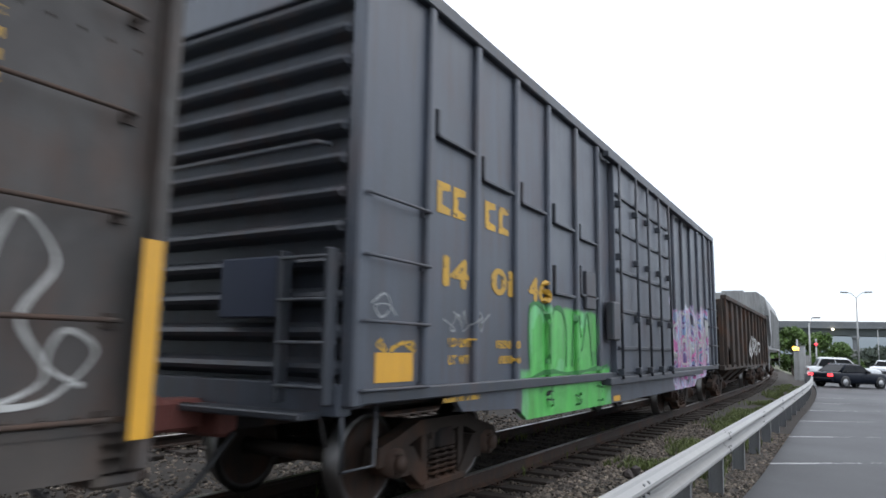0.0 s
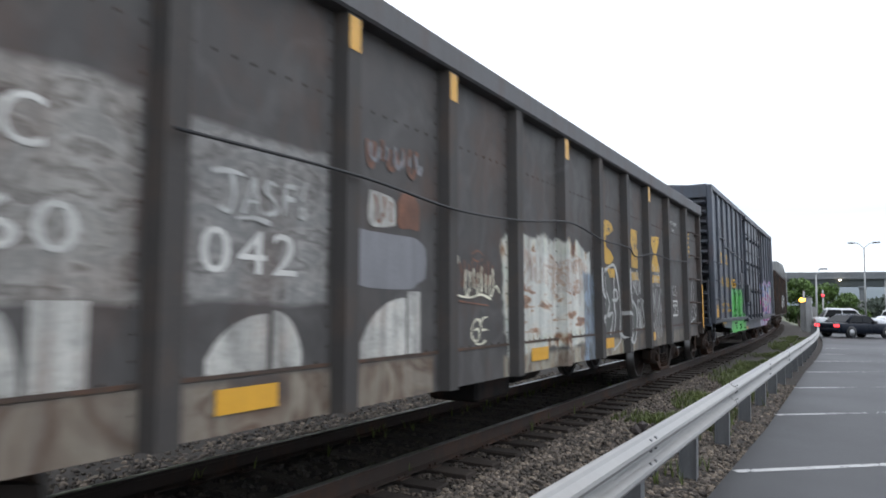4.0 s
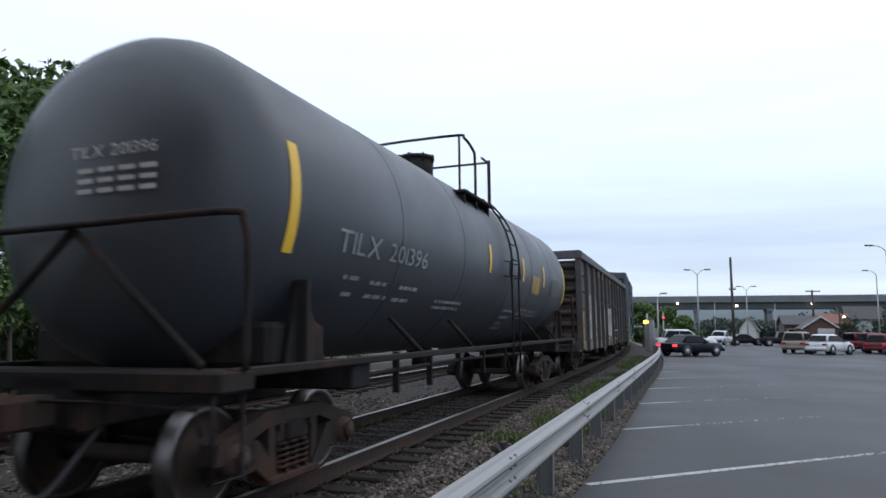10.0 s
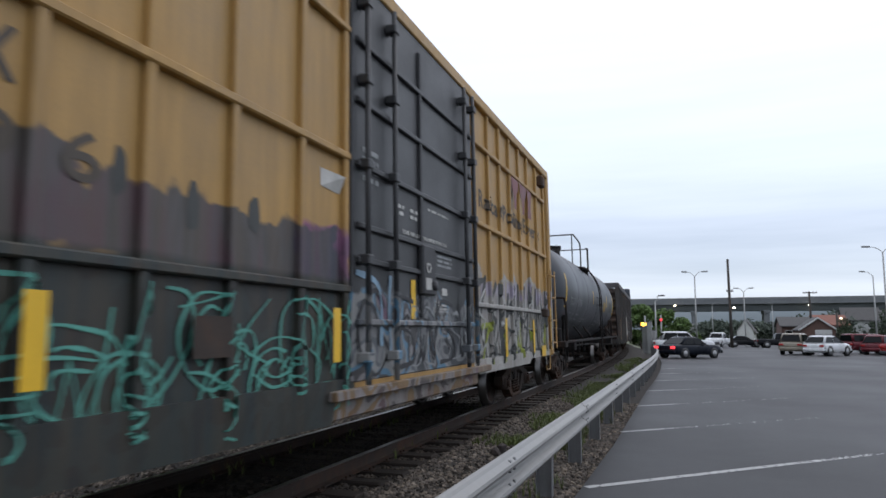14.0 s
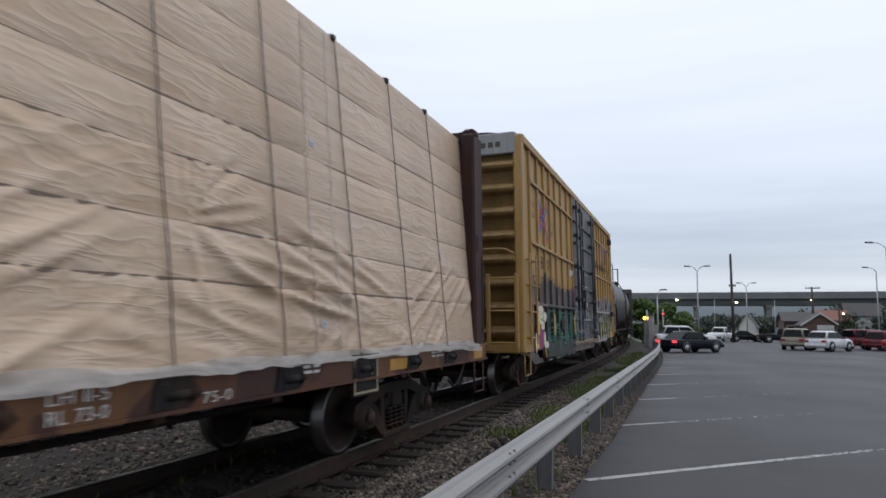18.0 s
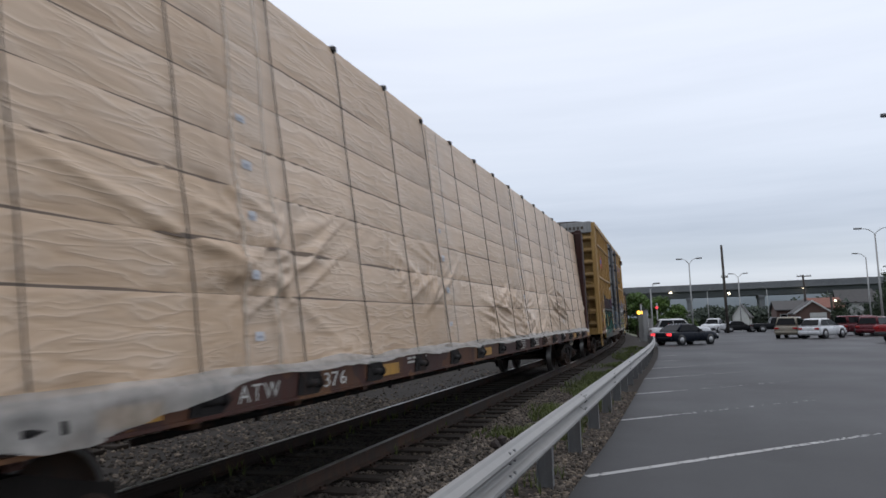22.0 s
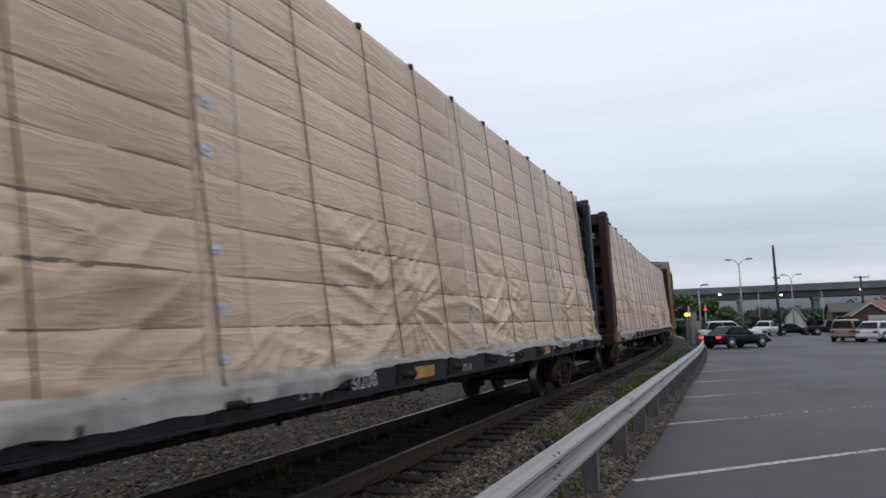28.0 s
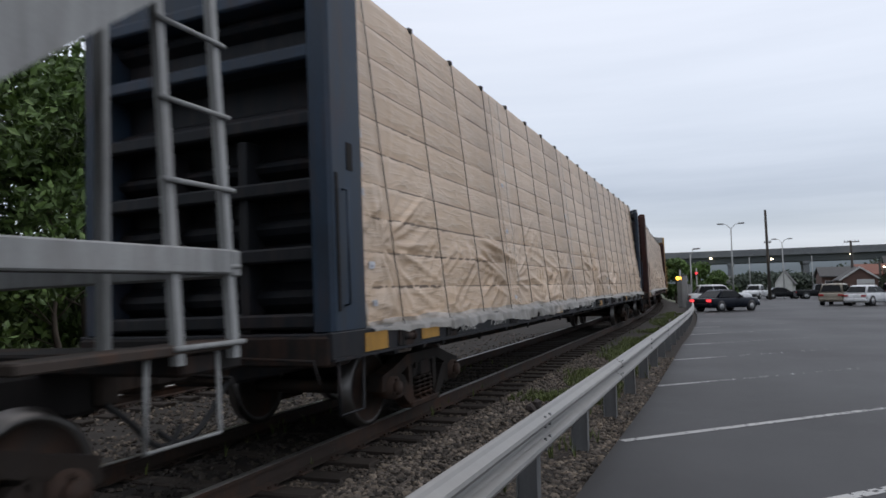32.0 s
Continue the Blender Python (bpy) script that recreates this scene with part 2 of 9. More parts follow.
WHITE, YEL, GRN = (0.62, 0.62, 0.58), (0.66, 0.38, 0.02), (0.08, 0.42, 0.08)
GREYP, TEAL, PINK, BLUE = (0.38, 0.38, 0.36), (0.10, 0.36, 0.30), (0.50, 0.10, 0.28), (0.20, 0.35, 0.62)
M = {
    "blue_grey": surf("blue_grey_paint", (0.063, 0.073, 0.093), 0.3, 0.45, dirt=0.5, rust=0.15, layers=[
        painted(-4.75, -1.62, 0.4, 1.2, [(0.05, 0.30, 0.06), GRN, (0.10, 0.46, 0.10), GRN, (0.14, 0.50, 0.18)], 1.2, 1.0, 0.08),
        painted(-4.52, -2.2, 1.0, 1.92, [(0.05, 0.30, 0.06), GRN, (0.10, 0.46, 0.10), GRN, (0.14, 0.50, 0.18)], 1.2, 1.0, 0.10),
        painted(2.45, 6.4, 0.4, 2.4, [(0.06, 0.06, 0.09), (0.35, 0.42, 0.62), (0.50, 0.20, 0.38), (0.55, 0.58, 0.66), (0.22, 0.14, 0.32), (0.28, 0.42, 0.65)], 1.7, 1.6, 0.4, 0.9, (1, 1.6, 0.9))]),
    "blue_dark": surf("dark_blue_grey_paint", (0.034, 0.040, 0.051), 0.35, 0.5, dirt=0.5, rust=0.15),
    "gondola": surf("weathered_grey_brown_paint", (0.056, 0.052, 0.049), 0.35, 0.7, dirt=0.5, rust=0.2, layers=[
        painted(-9, 9, 0.3, 4.0, [(0.040, 0.036, 0.034), (0.060, 0.053, 0.048), (0.052, 0.047, 0.044), (0.078, 0.073, 0.068), (0.046, 0.042, 0.039), (0.064, 0.055, 0.049)], 1.3, 0.5, 0.0, 0.75, (1, 1.2, 0.8), "LINEAR", 9.0),
        painted(-1.45, 1.2, 0.85, 2.2, [(0.20, 0.09, 0.04), (0.42, 0.40, 0.35), (0.60, 0.59, 0.52), (0.44, 0.46, 0.43), (0.55, 0.57, 0.47), (0.62, 0.60, 0.53), (0.50, 0.44, 0.33), (0.22, 0.10, 0.045), (0.13, 0.055, 0.028)], 2.8, 0.35, 0.34, 0.95, (1, 1.7, 0.75), "LINEAR", 10.0),
        painted(-1.1, 1.2, 1.08, 2.06, [(0.16, 0.06, 0.03), (0.30, 0.13, 0.055), (0.56, 0.55, 0.50), (0.60, 0.60, 0.55), (0.52, 0.54, 0.50), (0.60, 0.59, 0.53), (0.57, 0.55, 0.48), (0.32, 0.15, 0.065), (0.15, 0.06, 0.03)], 2.6, 0.5, 0.10, 0.85, (1, 0.9, 2.8), "LINEAR", 6.0),
        painted(-1.1, 1.1, 1.6, 2.0, [(0.54, 0.53, 0.48), (0.20, 0.08, 0.035), (0.56, 0.55, 0.50), (0.36, 0.18, 0.09), (0.58, 0.57, 0.52), (0.56, 0.55, 0.50), (0.17, 0.065, 0.03)], 4.2, 0.6, 0.25, 0.6, (1, 2.2, 0.7), "LINEAR", 8.0),
        painted(-1.5, 3.4, 0.5, 0.96, [(0.10, 0.06, 0.035), (0.34, 0.30, 0.22), (0.42, 0.39, 0.30), (0.30, 0.22, 0.13), (0.40, 0.38, 0.31), (0.16, 0.10, 0.06), (0.30, 0.27, 0.21)], 2.4, 0.6, 0.1, 0.7, (1, 1, 0.6), "LINEAR", 7.0),
        painted(-6.85, -5.47, 1.42, 2.52, [(0.10, 0.09, 0.08), (0.30, 0.285, 0.255), (0.22, 0.212, 0.195), (0.33, 0.315, 0.285), (0.15, 0.135, 0.12), (0.31, 0.295, 0.265)], 3.2, 0.2, 0.07, 0.95, (1, 1.3, 2.0), "LINEAR", 9.0),
        painted(-5.22, -4.08, 1.42, 2.45, [(0.09, 0.085, 0.08), (0.25, 0.245, 0.23), (0.18, 0.178, 0.17), (0.29, 0.28, 0.26), (0.13, 0.122, 0.115), (0.27, 0.262, 0.245)], 3.2, 0.2, 0.06, 0.95, (1, 1.3, 2.0), "LINEAR", 9.0),
        painted(-8.4, -2.75, 0.6, 1.04, [(0.06, 0.045, 0.035), (0.20, 0.155, 0.11), (0.26, 0.22, 0.17), (0.12, 0.075, 0.045), (0.29, 0.25, 0.19), (0.17, 0.12, 0.08), (0.07, 0.052, 0.04)], 1.5, 0.5, 0.05, 0.75, (1, 1.0, 0.8), "LINEAR", 7.0),
        painted(0.85, 1.40, 0.6, 1.9, [(0.18, 0.25, 0.34), (0.10, 0.105, 0.10), (0.15, 0.19, 0.24), (0.09, 0.10, 0.10), (0.20, 0.27, 0.36), (0.07, 0.075, 0.075)], 2.6, 0.5, 0.12, 0.9, (1, 1.6, 0.7), "LINEAR", 5.0),
        painted(3.2, 8.4, 0.5, 0.98, [(0.06, 0.052, 0.045), (0.18, 0.15, 0.11), (0.085, 0.07, 0.058), (0.07, 0.058, 0.05), (0.14, 0.11, 0.08)], 1.2, 0.6, 0.1, 0.8, (1, 1, 0.5), "LINEAR", 6.0)]),
    "gondola_chord": surf("weathered_grey_chord_paint", (0.085, 0.084, 0.086), 0.35, 0.65, dirt=0.5, rust=0.15, scale=2.0),
    "gondola_post": surf("dark_brown_post_paint", (0.043, 0.038, 0.034), 0.4, 0.75, dirt=0.5, rust=0.3, scale=2.5, rusty=(0.085, 0.05, 0.03)),
    "rust_dark": surf("dark_rusty_steel", (0.055, 0.043, 0.036), 0.4, 0.75, dirt=0.4, rust=0.4, spec=0.2),
    "seam_rust": surf("rust_brown_seam", (0.060, 0.038, 0.026), 0.5, 0.85, dirt=0.3, rust=0.4, scale=5),
    "underframe": surf("grimy_black_steel", (0.015, 0.0135, 0.013), 0.4, 0.8, dirt=0.3, rust=0.25, spec=0.2),
    "truck": surf("rusty_brown_cast_steel", (0.036, 0.027, 0.022), 0.4, 0.8, dirt=0.45, rust=0.3, spec=0.2),
    # truck steel again, with the shade under the flat cars in its colour
    "truck_shaded": surf("shade_darkened_cast_steel", (0.018, 0.0145, 0.0125), 0.45, 0.75, dirt=0.4, rust=0.25, spec=0.2),
    "tread": surf("polished_wheel_tread", (0.15, 0.143, 0.138), 0.2, 0.38, 1.0),
    "wheel": surf("brown_wheel_steel", (0.045, 0.035, 0.030), 0.3, 0.7, dirt=0.4, rust=0.3, spec=0.2),
    "tank": surf("faded_black_tank_paint", (0.040, 0.046, 0.055), 0.30, 0.45, dirt=0.3, scale=0.8, bump=0.05),
    "yellow_car": surf("mustard_yellow_paint", (0.40, 0.235, 0.070), 0.18, 0.55, dirt=0.35, rust=0.06, dark=(0.10, 0.06, 0.02), layers=[
        painted(1.9, 7.6, 0.6, 2.35, [(0.20, 0.20, 0.19), (0.33, 0.33, 0.32), (0.27, 0.27, 0.26), (0.38, 0.38, 0.36), (0.30, 0.29, 0.28), (0.34, 0.34, 0.33)], 1.3, 0.8, 0.55, 0.95, (1, 1.5, 0.7), "LINEAR", 4.0),
        painted(2.0, 7.5, 1.95, 2.30, [(0.34, 0.28, 0.42), (0.30, 0.24, 0.10), (0.24, 0.20, 0.30), (0.38, 0.34, 0.44)], 1.6, 0.8, 0.35, 0.7, (1, 1.8, 0.8), "LINEAR", 3.0),
        painted(-2.75, -1.80, 1.80, 2.40, [(0.20, 0.03, 0.15), (0.28, 0.06, 0.22), (0.10, 0.04, 0.12), (0.24, 0.10, 0.22)], 1.6, 0.8, 0.3, 0.9, (1, 1.5, 0.6), "LINEAR", 3.0),
        painted(-7.1, -1.8, 1.75, 2.35, [(0.018, 0.025, 0.032), (0.036, 0.047, 0.062), (0.022, 0.032, 0.042), (0.044, 0.050, 0.066), (0.050, 0.028, 0.055), (0.034, 0.043, 0.058)], 1.4, 0.8, 0.6, 0.92, (1, 2.6, 0.35), "LINEAR", 3.0),
        painted(-5.9, -1.75, 0.3, 1.93, [(0.010, 0.016, 0.016), (0.014, 0.024, 0.024), (0.012, 0.015, 0.015)], 2.0, 1.0, 0.05, 1.0),
        painted(-7.15, -6.1, 0.8, 1.85, [(0.45, 0.06, 0.20), (0.30, 0.05, 0.16), (0.06, 0.05, 0.05), (0.5, 0.10, 0.25)], 1.8, 0.6, 0.15, 1.0)]),
    "yellow_end": surf("grimy_mustard_end_paint", (0.27, 0.165, 0.055), 0.3, 0.6, dirt=0.6, rust=0.12, dark=(0.07, 0.042, 0.018)),
    "door_black": surf("black_door_paint", (0.033, 0.034, 0.036), 0.3, 0.5, dirt=0.25, layers=[
        painted(-2.2, 2.1, 0.4, 1.85, [(0.045, 0.05, 0.055), (0.20, 0.20, 0.20), (0.10, 0.11, 0.12), (0.27, 0.27, 0.26), (0.10, 0.22, 0.32), (0.06, 0.055, 0.055), (0.24, 0.23, 0.23), (0.16, 0.09, 0.13)], 1.3, 1.2, 0.45, 0.9)]),
    "red_car": surf("oxide_red_paint", (0.042, 0.013, 0.0105), 0.3, 0.65, dirt=0.6, rust=0.2, spec=0.22),
    "red_deck": surf("worn_orange_red_paint", (0.075, 0.028, 0.018), 0.4, 0.6, dirt=0.6, rust=0.2, spec=0.25, layers=[
        painted(-12, 12, 0.8, 1.3, [(0.045, 0.02, 0.017), (0.11, 0.045, 0.02), (0.06, 0.022, 0.017), (0.17, 0.08, 0.03)], 0.9, 0.4, 0.05, 0.7)]),
    "blue_car": surf("slate_blue_paint", (0.022, 0.040, 0.066), 0.35, 0.55, dirt=0.6, rust=0.15, spec=0.3),
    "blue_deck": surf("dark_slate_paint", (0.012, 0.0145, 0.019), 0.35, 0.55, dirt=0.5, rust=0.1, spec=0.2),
    "cover_grey": surf("pale_grey_hopper_paint", (0.30, 0.305, 0.30), 0.2, 0.55, dirt=0.45, rust=0.08),
    "mark_bright": surf("bright_reflective_yellow", (0.74, 0.45, 0.018), 0.10, 0.45, dirt=0.12),
    "mark_dirty": surf("grimy_reflective_yellow", (0.46, 0.235, 0.03), 0.25, 0.5, dirt=0.4, scale=4),
    "mark_yellow": surf("reflective_yellow", (0.62, 0.32, 0.025), 0.12, 0.45, dirt=0.15),
    "paint_yellow": surf("worn_yellow_lettering", (0.56, 0.32, 0.03), 0.25, 0.6, dirt=0.35, streak=False, layers=[chipped(0.12)]),
    "paint_white": surf("worn_white_lettering", (0.58, 0.57, 0.53), 0.2, 0.6, dirt=0.5, streak=False),
    "paint_white2": surf("faded_white_lettering", (0.30, 0.31, 0.31), 0.3, 0.6, dirt=0.5, streak=False),
    "paint_dark": surf("dark_brown_lettering", (0.065, 0.050, 0.036), 0.3, 0.6, streak=False),
    "spray_white": surf("sprayed_white_paint", (0.46, 0.46, 0.44), 0.35, 0.6, dirt=0.65, scale=3, streak=False, dark=(0.16, 0.15, 0.13)),
    "spray_teal": surf("sprayed_teal_paint", (0.085, 0.30, 0.24), 0.3, 0.6, streak=False),
    "spray_dark": surf("sprayed_black_paint", (0.03, 0.03, 0.032), 0.3, 0.6, streak=False),
    "spray_worn": surf("worn_white_spray", (0.46, 0.45, 0.41), 0.55, 0.65, dirt=0.6, rust=0.25, scale=4.0, bump=0.3, rusty=(0.22, 0.10, 0.05)),
    "sign_faded": surf("faded_maroon_paint", (0.20, 0.065, 0.065), 0.3, 0.6, dirt=0.4, scale=3),
    "spray_cream": surf("sprayed_cream_paint", (0.66, 0.62, 0.48), 0.15, 0.6, streak=False),
    "spray_sky": surf("sprayed_pale_blue_paint", (0.22, 0.34, 0.44), 0.3, 0.6, streak=False),
    "coupler_red": surf("red_brown_coupler_paint", (0.15, 0.045, 0.035), 0.3, 0.7, dirt=0.3),
    "spray_magenta": surf("sprayed_magenta_paint", (0.26, 0.035, 0.14), 0.3, 0.6, dirt=0.3, streak=False),
    "spray_pink": surf("sprayed_pink_paint", (0.50, 0.14, 0.32), 0.3, 0.6, streak=False),
    "spray_rust": surf("sprayed_rust_brown_paint", (0.19, 0.085, 0.05), 0.45, 0.7, dirt=0.6, scale=4, streak=False),
    "spray_dull": surf("dull_grey_green_spray", (0.085, 0.088, 0.078), 0.35, 0.7, dirt=0.4),
    "spray_grey": surf("grey_paint_over", (0.19, 0.19, 0.20), 0.25, 0.6, dirt=0.3),
    "spray_charcoal": surf("sprayed_charcoal_paint", (0.050, 0.053, 0.050), 0.45, 0.65, dirt=0.2, scale=3, streak=False),
    "spray_lime": surf("sprayed_yellow_green_paint", (0.27, 0.31, 0.04), 0.35, 0.6, dirt=0.3, streak=False),
    "spray_umber": surf("sprayed_umber_paint", (0.10, 0.055, 0.035), 0.4, 0.65, dirt=0.3, streak=False),
    "spray_green": surf("sprayed_dark_green_paint", (0.025, 0.16, 0.035), 0.3, 0.6, streak=False),
    "sign_red": surf("faded_red_paint", (0.42, 0.07, 0.05), 0.25, 0.6, dirt=0.3, streak=False),
    "sign_blue": surf("faded_blue_paint", (0.07, 0.11, 0.36), 0.25, 0.6, dirt=0.2, streak=False),
    "panel_dark": surf("dark_blue_panel", (0.025, 0.033, 0.060), 0.2, 0.5),
    "placard": surf("yellow_placard", (0.42, 0.26, 0.03), 0.3, 0.6, dirt=0.5),
    "steel": surf("galvanised_steel", (0.275, 0.27, 0.258), 0.18, 0.5, 0.5, dirt=0.4, scale=1.0, fine=12, dark=(0.22, 0.21, 0.20)),
    "post_steel": surf("galvanised_post_steel", (0.20, 0.205, 0.21), 0.25, 0.55, 0.5, dirt=0.4),
    "rail": surf("rusty_rail_steel", (0.04, 0.029, 0.024), 0.3, 0.7, dirt=0.3, rust=0.3, spec=0.2),
    "rail_head": surf("worn_rail_head", (0.38, 0.36, 0.34), 0.2, 0.35, 0.9),
    "tie": surf("weathered_timber_tie", (0.050, 0.040, 0.033), 0.4, 0.9, dirt=0.3, scale=3, bump=0.4, random_tone=0.35, spec=0.2),
    "black": plain("black_rubber", (0.02, 0.02, 0.021), 0.7),
    "strap": plain("black_strap", (0.03, 0.027, 0.025), 0.6),
}


# ---- mesh helpers ----
class Shape:
    """Vertices and faces of one part; every face carries a material slot."""

    def __init__(self):
        self.v, self.f, self.slot, self.smooth = [], [], [], []

    def add(self, verts, faces, slot=0, smooth=False):
        n = len(self.v)
        self.v += [tuple(p) for p in verts]
        self.f += [tuple(n + i for i in face) for face in faces]
        self.slot += [slot] * len(faces)
        self.smooth += [smooth] * len(faces)
        return self

    def box(self, x0, x1, y0, y1, z0, z1, c=0.0, slot=0):
        x0, x1, y0, y1, z0, z1 = min(x0, x1), max(x0, x1), min(y0, y1), max(y0, y1), min(z0, z1), max(z0, z1)
        if not c:
            v = [(x, y, z) for z in (z0, z1) for x, y in ((x0, y0), (x1, y0), (x1, y1), (x0, y1))]
            return self.add(v, [(3, 2, 1, 0), (4, 5, 6, 7), (0, 1, 5, 4), (1, 2, 6, 5), (2, 3, 7, 6), (3, 0, 4, 7)], slot)
        c = min(c, 0.45 * (x1 - x0), 0.45 * (y1 - y0), 0.45 * (z1 - z0))
        rings = []
        for z, s in ((z0, c), (z0 + c, 0), (z1 - c, 0), (z1, c)):
            k = c
            a, b, d, e = x0 + s, x1 - s, y0 + s, y1 - s
            rings.append([(a + k, d, z), (b - k, d, z), (b, d + k, z), (b, e - k, z), (b - k, e, z), (a + k, e, z), (a, e - k, z), (a, d + k, z)])
        return self.loft(rings, True, slot)

    def loft(self, rings, caps=True, slot=0, smooth=False, closed=True):
        n = len(rings[0])
        v = [p for r in rings for p in r]
        f = []
        for i in range(len(rings) - 1):
            for j in range(n if closed else n - 1):
                k = (j + 1) % n
                f.append((i * n + j, i * n + k, (i + 1) * n + k, (i + 1) * n + j))
        if caps:
            f.append(tuple(range(n))[::-1])
            f.append(tuple(range((len(rings) - 1) * n, len(rings) * n)))
        return self.add(v, f, slot, smooth)

    def cyl(self, p, q, r, n=12, r2=None, slot=0, smooth=True):
        p, q = Vector(p), Vector(q)
        d = (q - p).normalized()
        a = d.orthogonal().normalized()
        b = d.cross(a)
        ring = lambda o, s: [o + s * (math.cos(2 * math.pi * i / n) * a + math.sin(2 * math.pi * i / n) * b) for i in range(n)]
        return self.loft([ring(p, r), ring(q, r if r2 is None else r2)], True, slot, smooth)

    def tube(self, pts, r, n=8, slot=0):
        pts = [Vector(p) for p in pts]
        rings, a = [], None
        for i, p in enumerate(pts):
            d = (pts[min(i + 1, len(pts) - 1)] - pts[max(i - 1, 0)]).normalized()
            a = d.orthogonal().normalized() if a is None else (a - d * a.dot(d)).normalized()
            b = d.cross(a)
            rings.append([p + r * (math.cos(2 * math.pi * k / n) * a + math.sin(2 * math.pi * k / n) * b) for k in range(n)])
        return self.loft(rings, True, slot, True)

    def prism(self, outline, axis, lo, hi, slot=0):
        """An outline in the two other axes (y z for x, x z for y, x y for z), drawn out along an axis."""
        def at(u, w, k):
            return (k, u, w) if axis == "x" else (u, k, w) if axis == "y" else (u, w, k)
        n = len(outline)
        v = [at(u, w, k) for k in (lo, hi) for u, w in outline]
        f = [(i, (i + 1) % n, n + (i + 1) % n, n + i) for i in range(n)] + [tuple(range(n))[::-1], tuple(range(n, 2 * n))]
        return self.add(v, f, slot)

    def mesh(self, name, mats):
        me = bpy.data.meshes.new(name)
        me.from_pydata(self.v, [], self.f)
        for m in mats if isinstance(mats, (list, tuple)) else [mats]:
            me.materials.append(m)
        me.polygons.foreach_set("material_index", self.slot)
        me.polygons.foreach_set("use_smooth", self.smooth)
        bm = bmesh.new()
        bm.from_mesh(me)
        bmesh.ops.recalc_face_normals(bm, faces=bm.faces)
        bm.to_mesh(me)
        bm.free()
        return me


def part(name, shape, material, parent=None, label="", at=None):
    """One mesh object under a thing or a part; shape: a Shape or a mesh already made."""
    ob = new(name, shape.mesh(name, material) if isinstance(shape, Shape) else shape)
    if parent:
        ob.parent = parent
    if at:
        ob.location = at
    return tagged(ob, label) if label else ob


def thing(name, label, category, group="", kind=""):
    return tagged(new(name), label, category, group, kind)


def structure(name, shape, material, label="", category=""):
    return tagged(new(name, shape.mesh(name, material) if isinstance(shape, Shape) else shape), label, category, "", "structure")


def spline(pts, steps=6):
    out = []
    for i in range(len(pts) - 1):
        p0, p1, p2, p3 = (np.array(pts[max(0, min(len(pts) - 1, k))], float) for k in (i - 1, i, i + 1, i + 2))
        for s in range(steps):
            t = s / steps
            out.append(tuple(0.5 * (2 * p1 + (p2 - p0) * t + (2 * p0 - 5 * p1 + 4 * p2 - p3) * t * t + (3 * p1 - p0 - 3 * p2 + p3) * t ** 3)))
    return out + [tuple(pts[-1])]


# ---- the line of the railway ----
EYE = 1.57
FALL = pose(0, 0, EYE, math.degrees(0.0079), 0, 0) @ pose(0, 0, 0, 0, -1.1, 0)
BEND, RADIUS = 24.0, 410.0


def line(s, side=0.0):
    """The pose of the track's middle, at rail height, s metres on; side: metres to the right of it."""
    if s <= BEND:
        x, y, turn = -4.48, s, 0.0
    else:
        turn = (s - BEND) / RADIUS
        x, y = -4.48 - RADIUS * (1 - math.cos(turn)), BEND + RADIUS * math.sin(turn)
    return FALL @ pose(x, y, -1.44, 0, -0.3, math.degrees(turn)) @ pose(side, 0, 0)


def along(profile, side, steps, name, material, slots=None, closed=True, where=line):
    """A profile (x, z) drawn along the line."""
    sh = Shape()
    rings = []
    for s in steps:
        m = where(s)
        rings.append([m @ Vector((side + x, 0, z)) for x, z in profile])
    sh.loft(rings, closed, 0, False, closed)
    if slots:
        n = len(profile)
        for i in range(len(sh.f) - (2 if closed else 0)):
            sh.slot[i] = slots[i % n]
    return sh.mesh(name, material)


STEPS = [-14, -8, -4, 0, 4, 8, 12, 16, 20, 24, 30, 36, 42, 50, 58, 66, 76, 88, 100, 115, 130]
RAIL = [(-0.07, -0.17), (0.07, -0.17), (0.07, -0.158), (0.012, -0.14), (0.010, -0.045), (0.035, -0.035), (0.036, -0.006), (0.028, 0), (-0.028, 0), (-0.036, -0.006), (-0.035, -0.035), (-0.010, -0.045), (-0.012, -0.14), (-0.07, -0.158)]
RAIL_SLOTS = [0] * 6 + [1, 1, 1] + [0] * 5


def tie_mesh(seed):
    rnd = random.Random(seed)
    sh = Shape()
    sh.box(-1.3, 1.3, -0.11, 0.11, -0.34, -0.175, 0.012)
    sh.v = [(x + rnd.uniform(-0.012, 0.012) * (abs(x) > 1.2), y + rnd.uniform(-0.008, 0.008), z + rnd.uniform(-0.006, 0.004)) for x, y, z in sh.v]
    return sh.mesh("tie", M["tie"])


def plate_mesh():
    sh = Shape()
    sh.box(-0.15, 0.15, -0.09, 0.09, -0.178, -0.165, 0.004)
    for dx in (-0.1, 0.1):
        for dy in (-0.05, 0.05):
            sh.box(dx - 0.012, dx + 0.012, dy - 0.012, dy + 0.012, -0.17, -0.14)
    return sh.mesh("tie_plate", M["rail"])


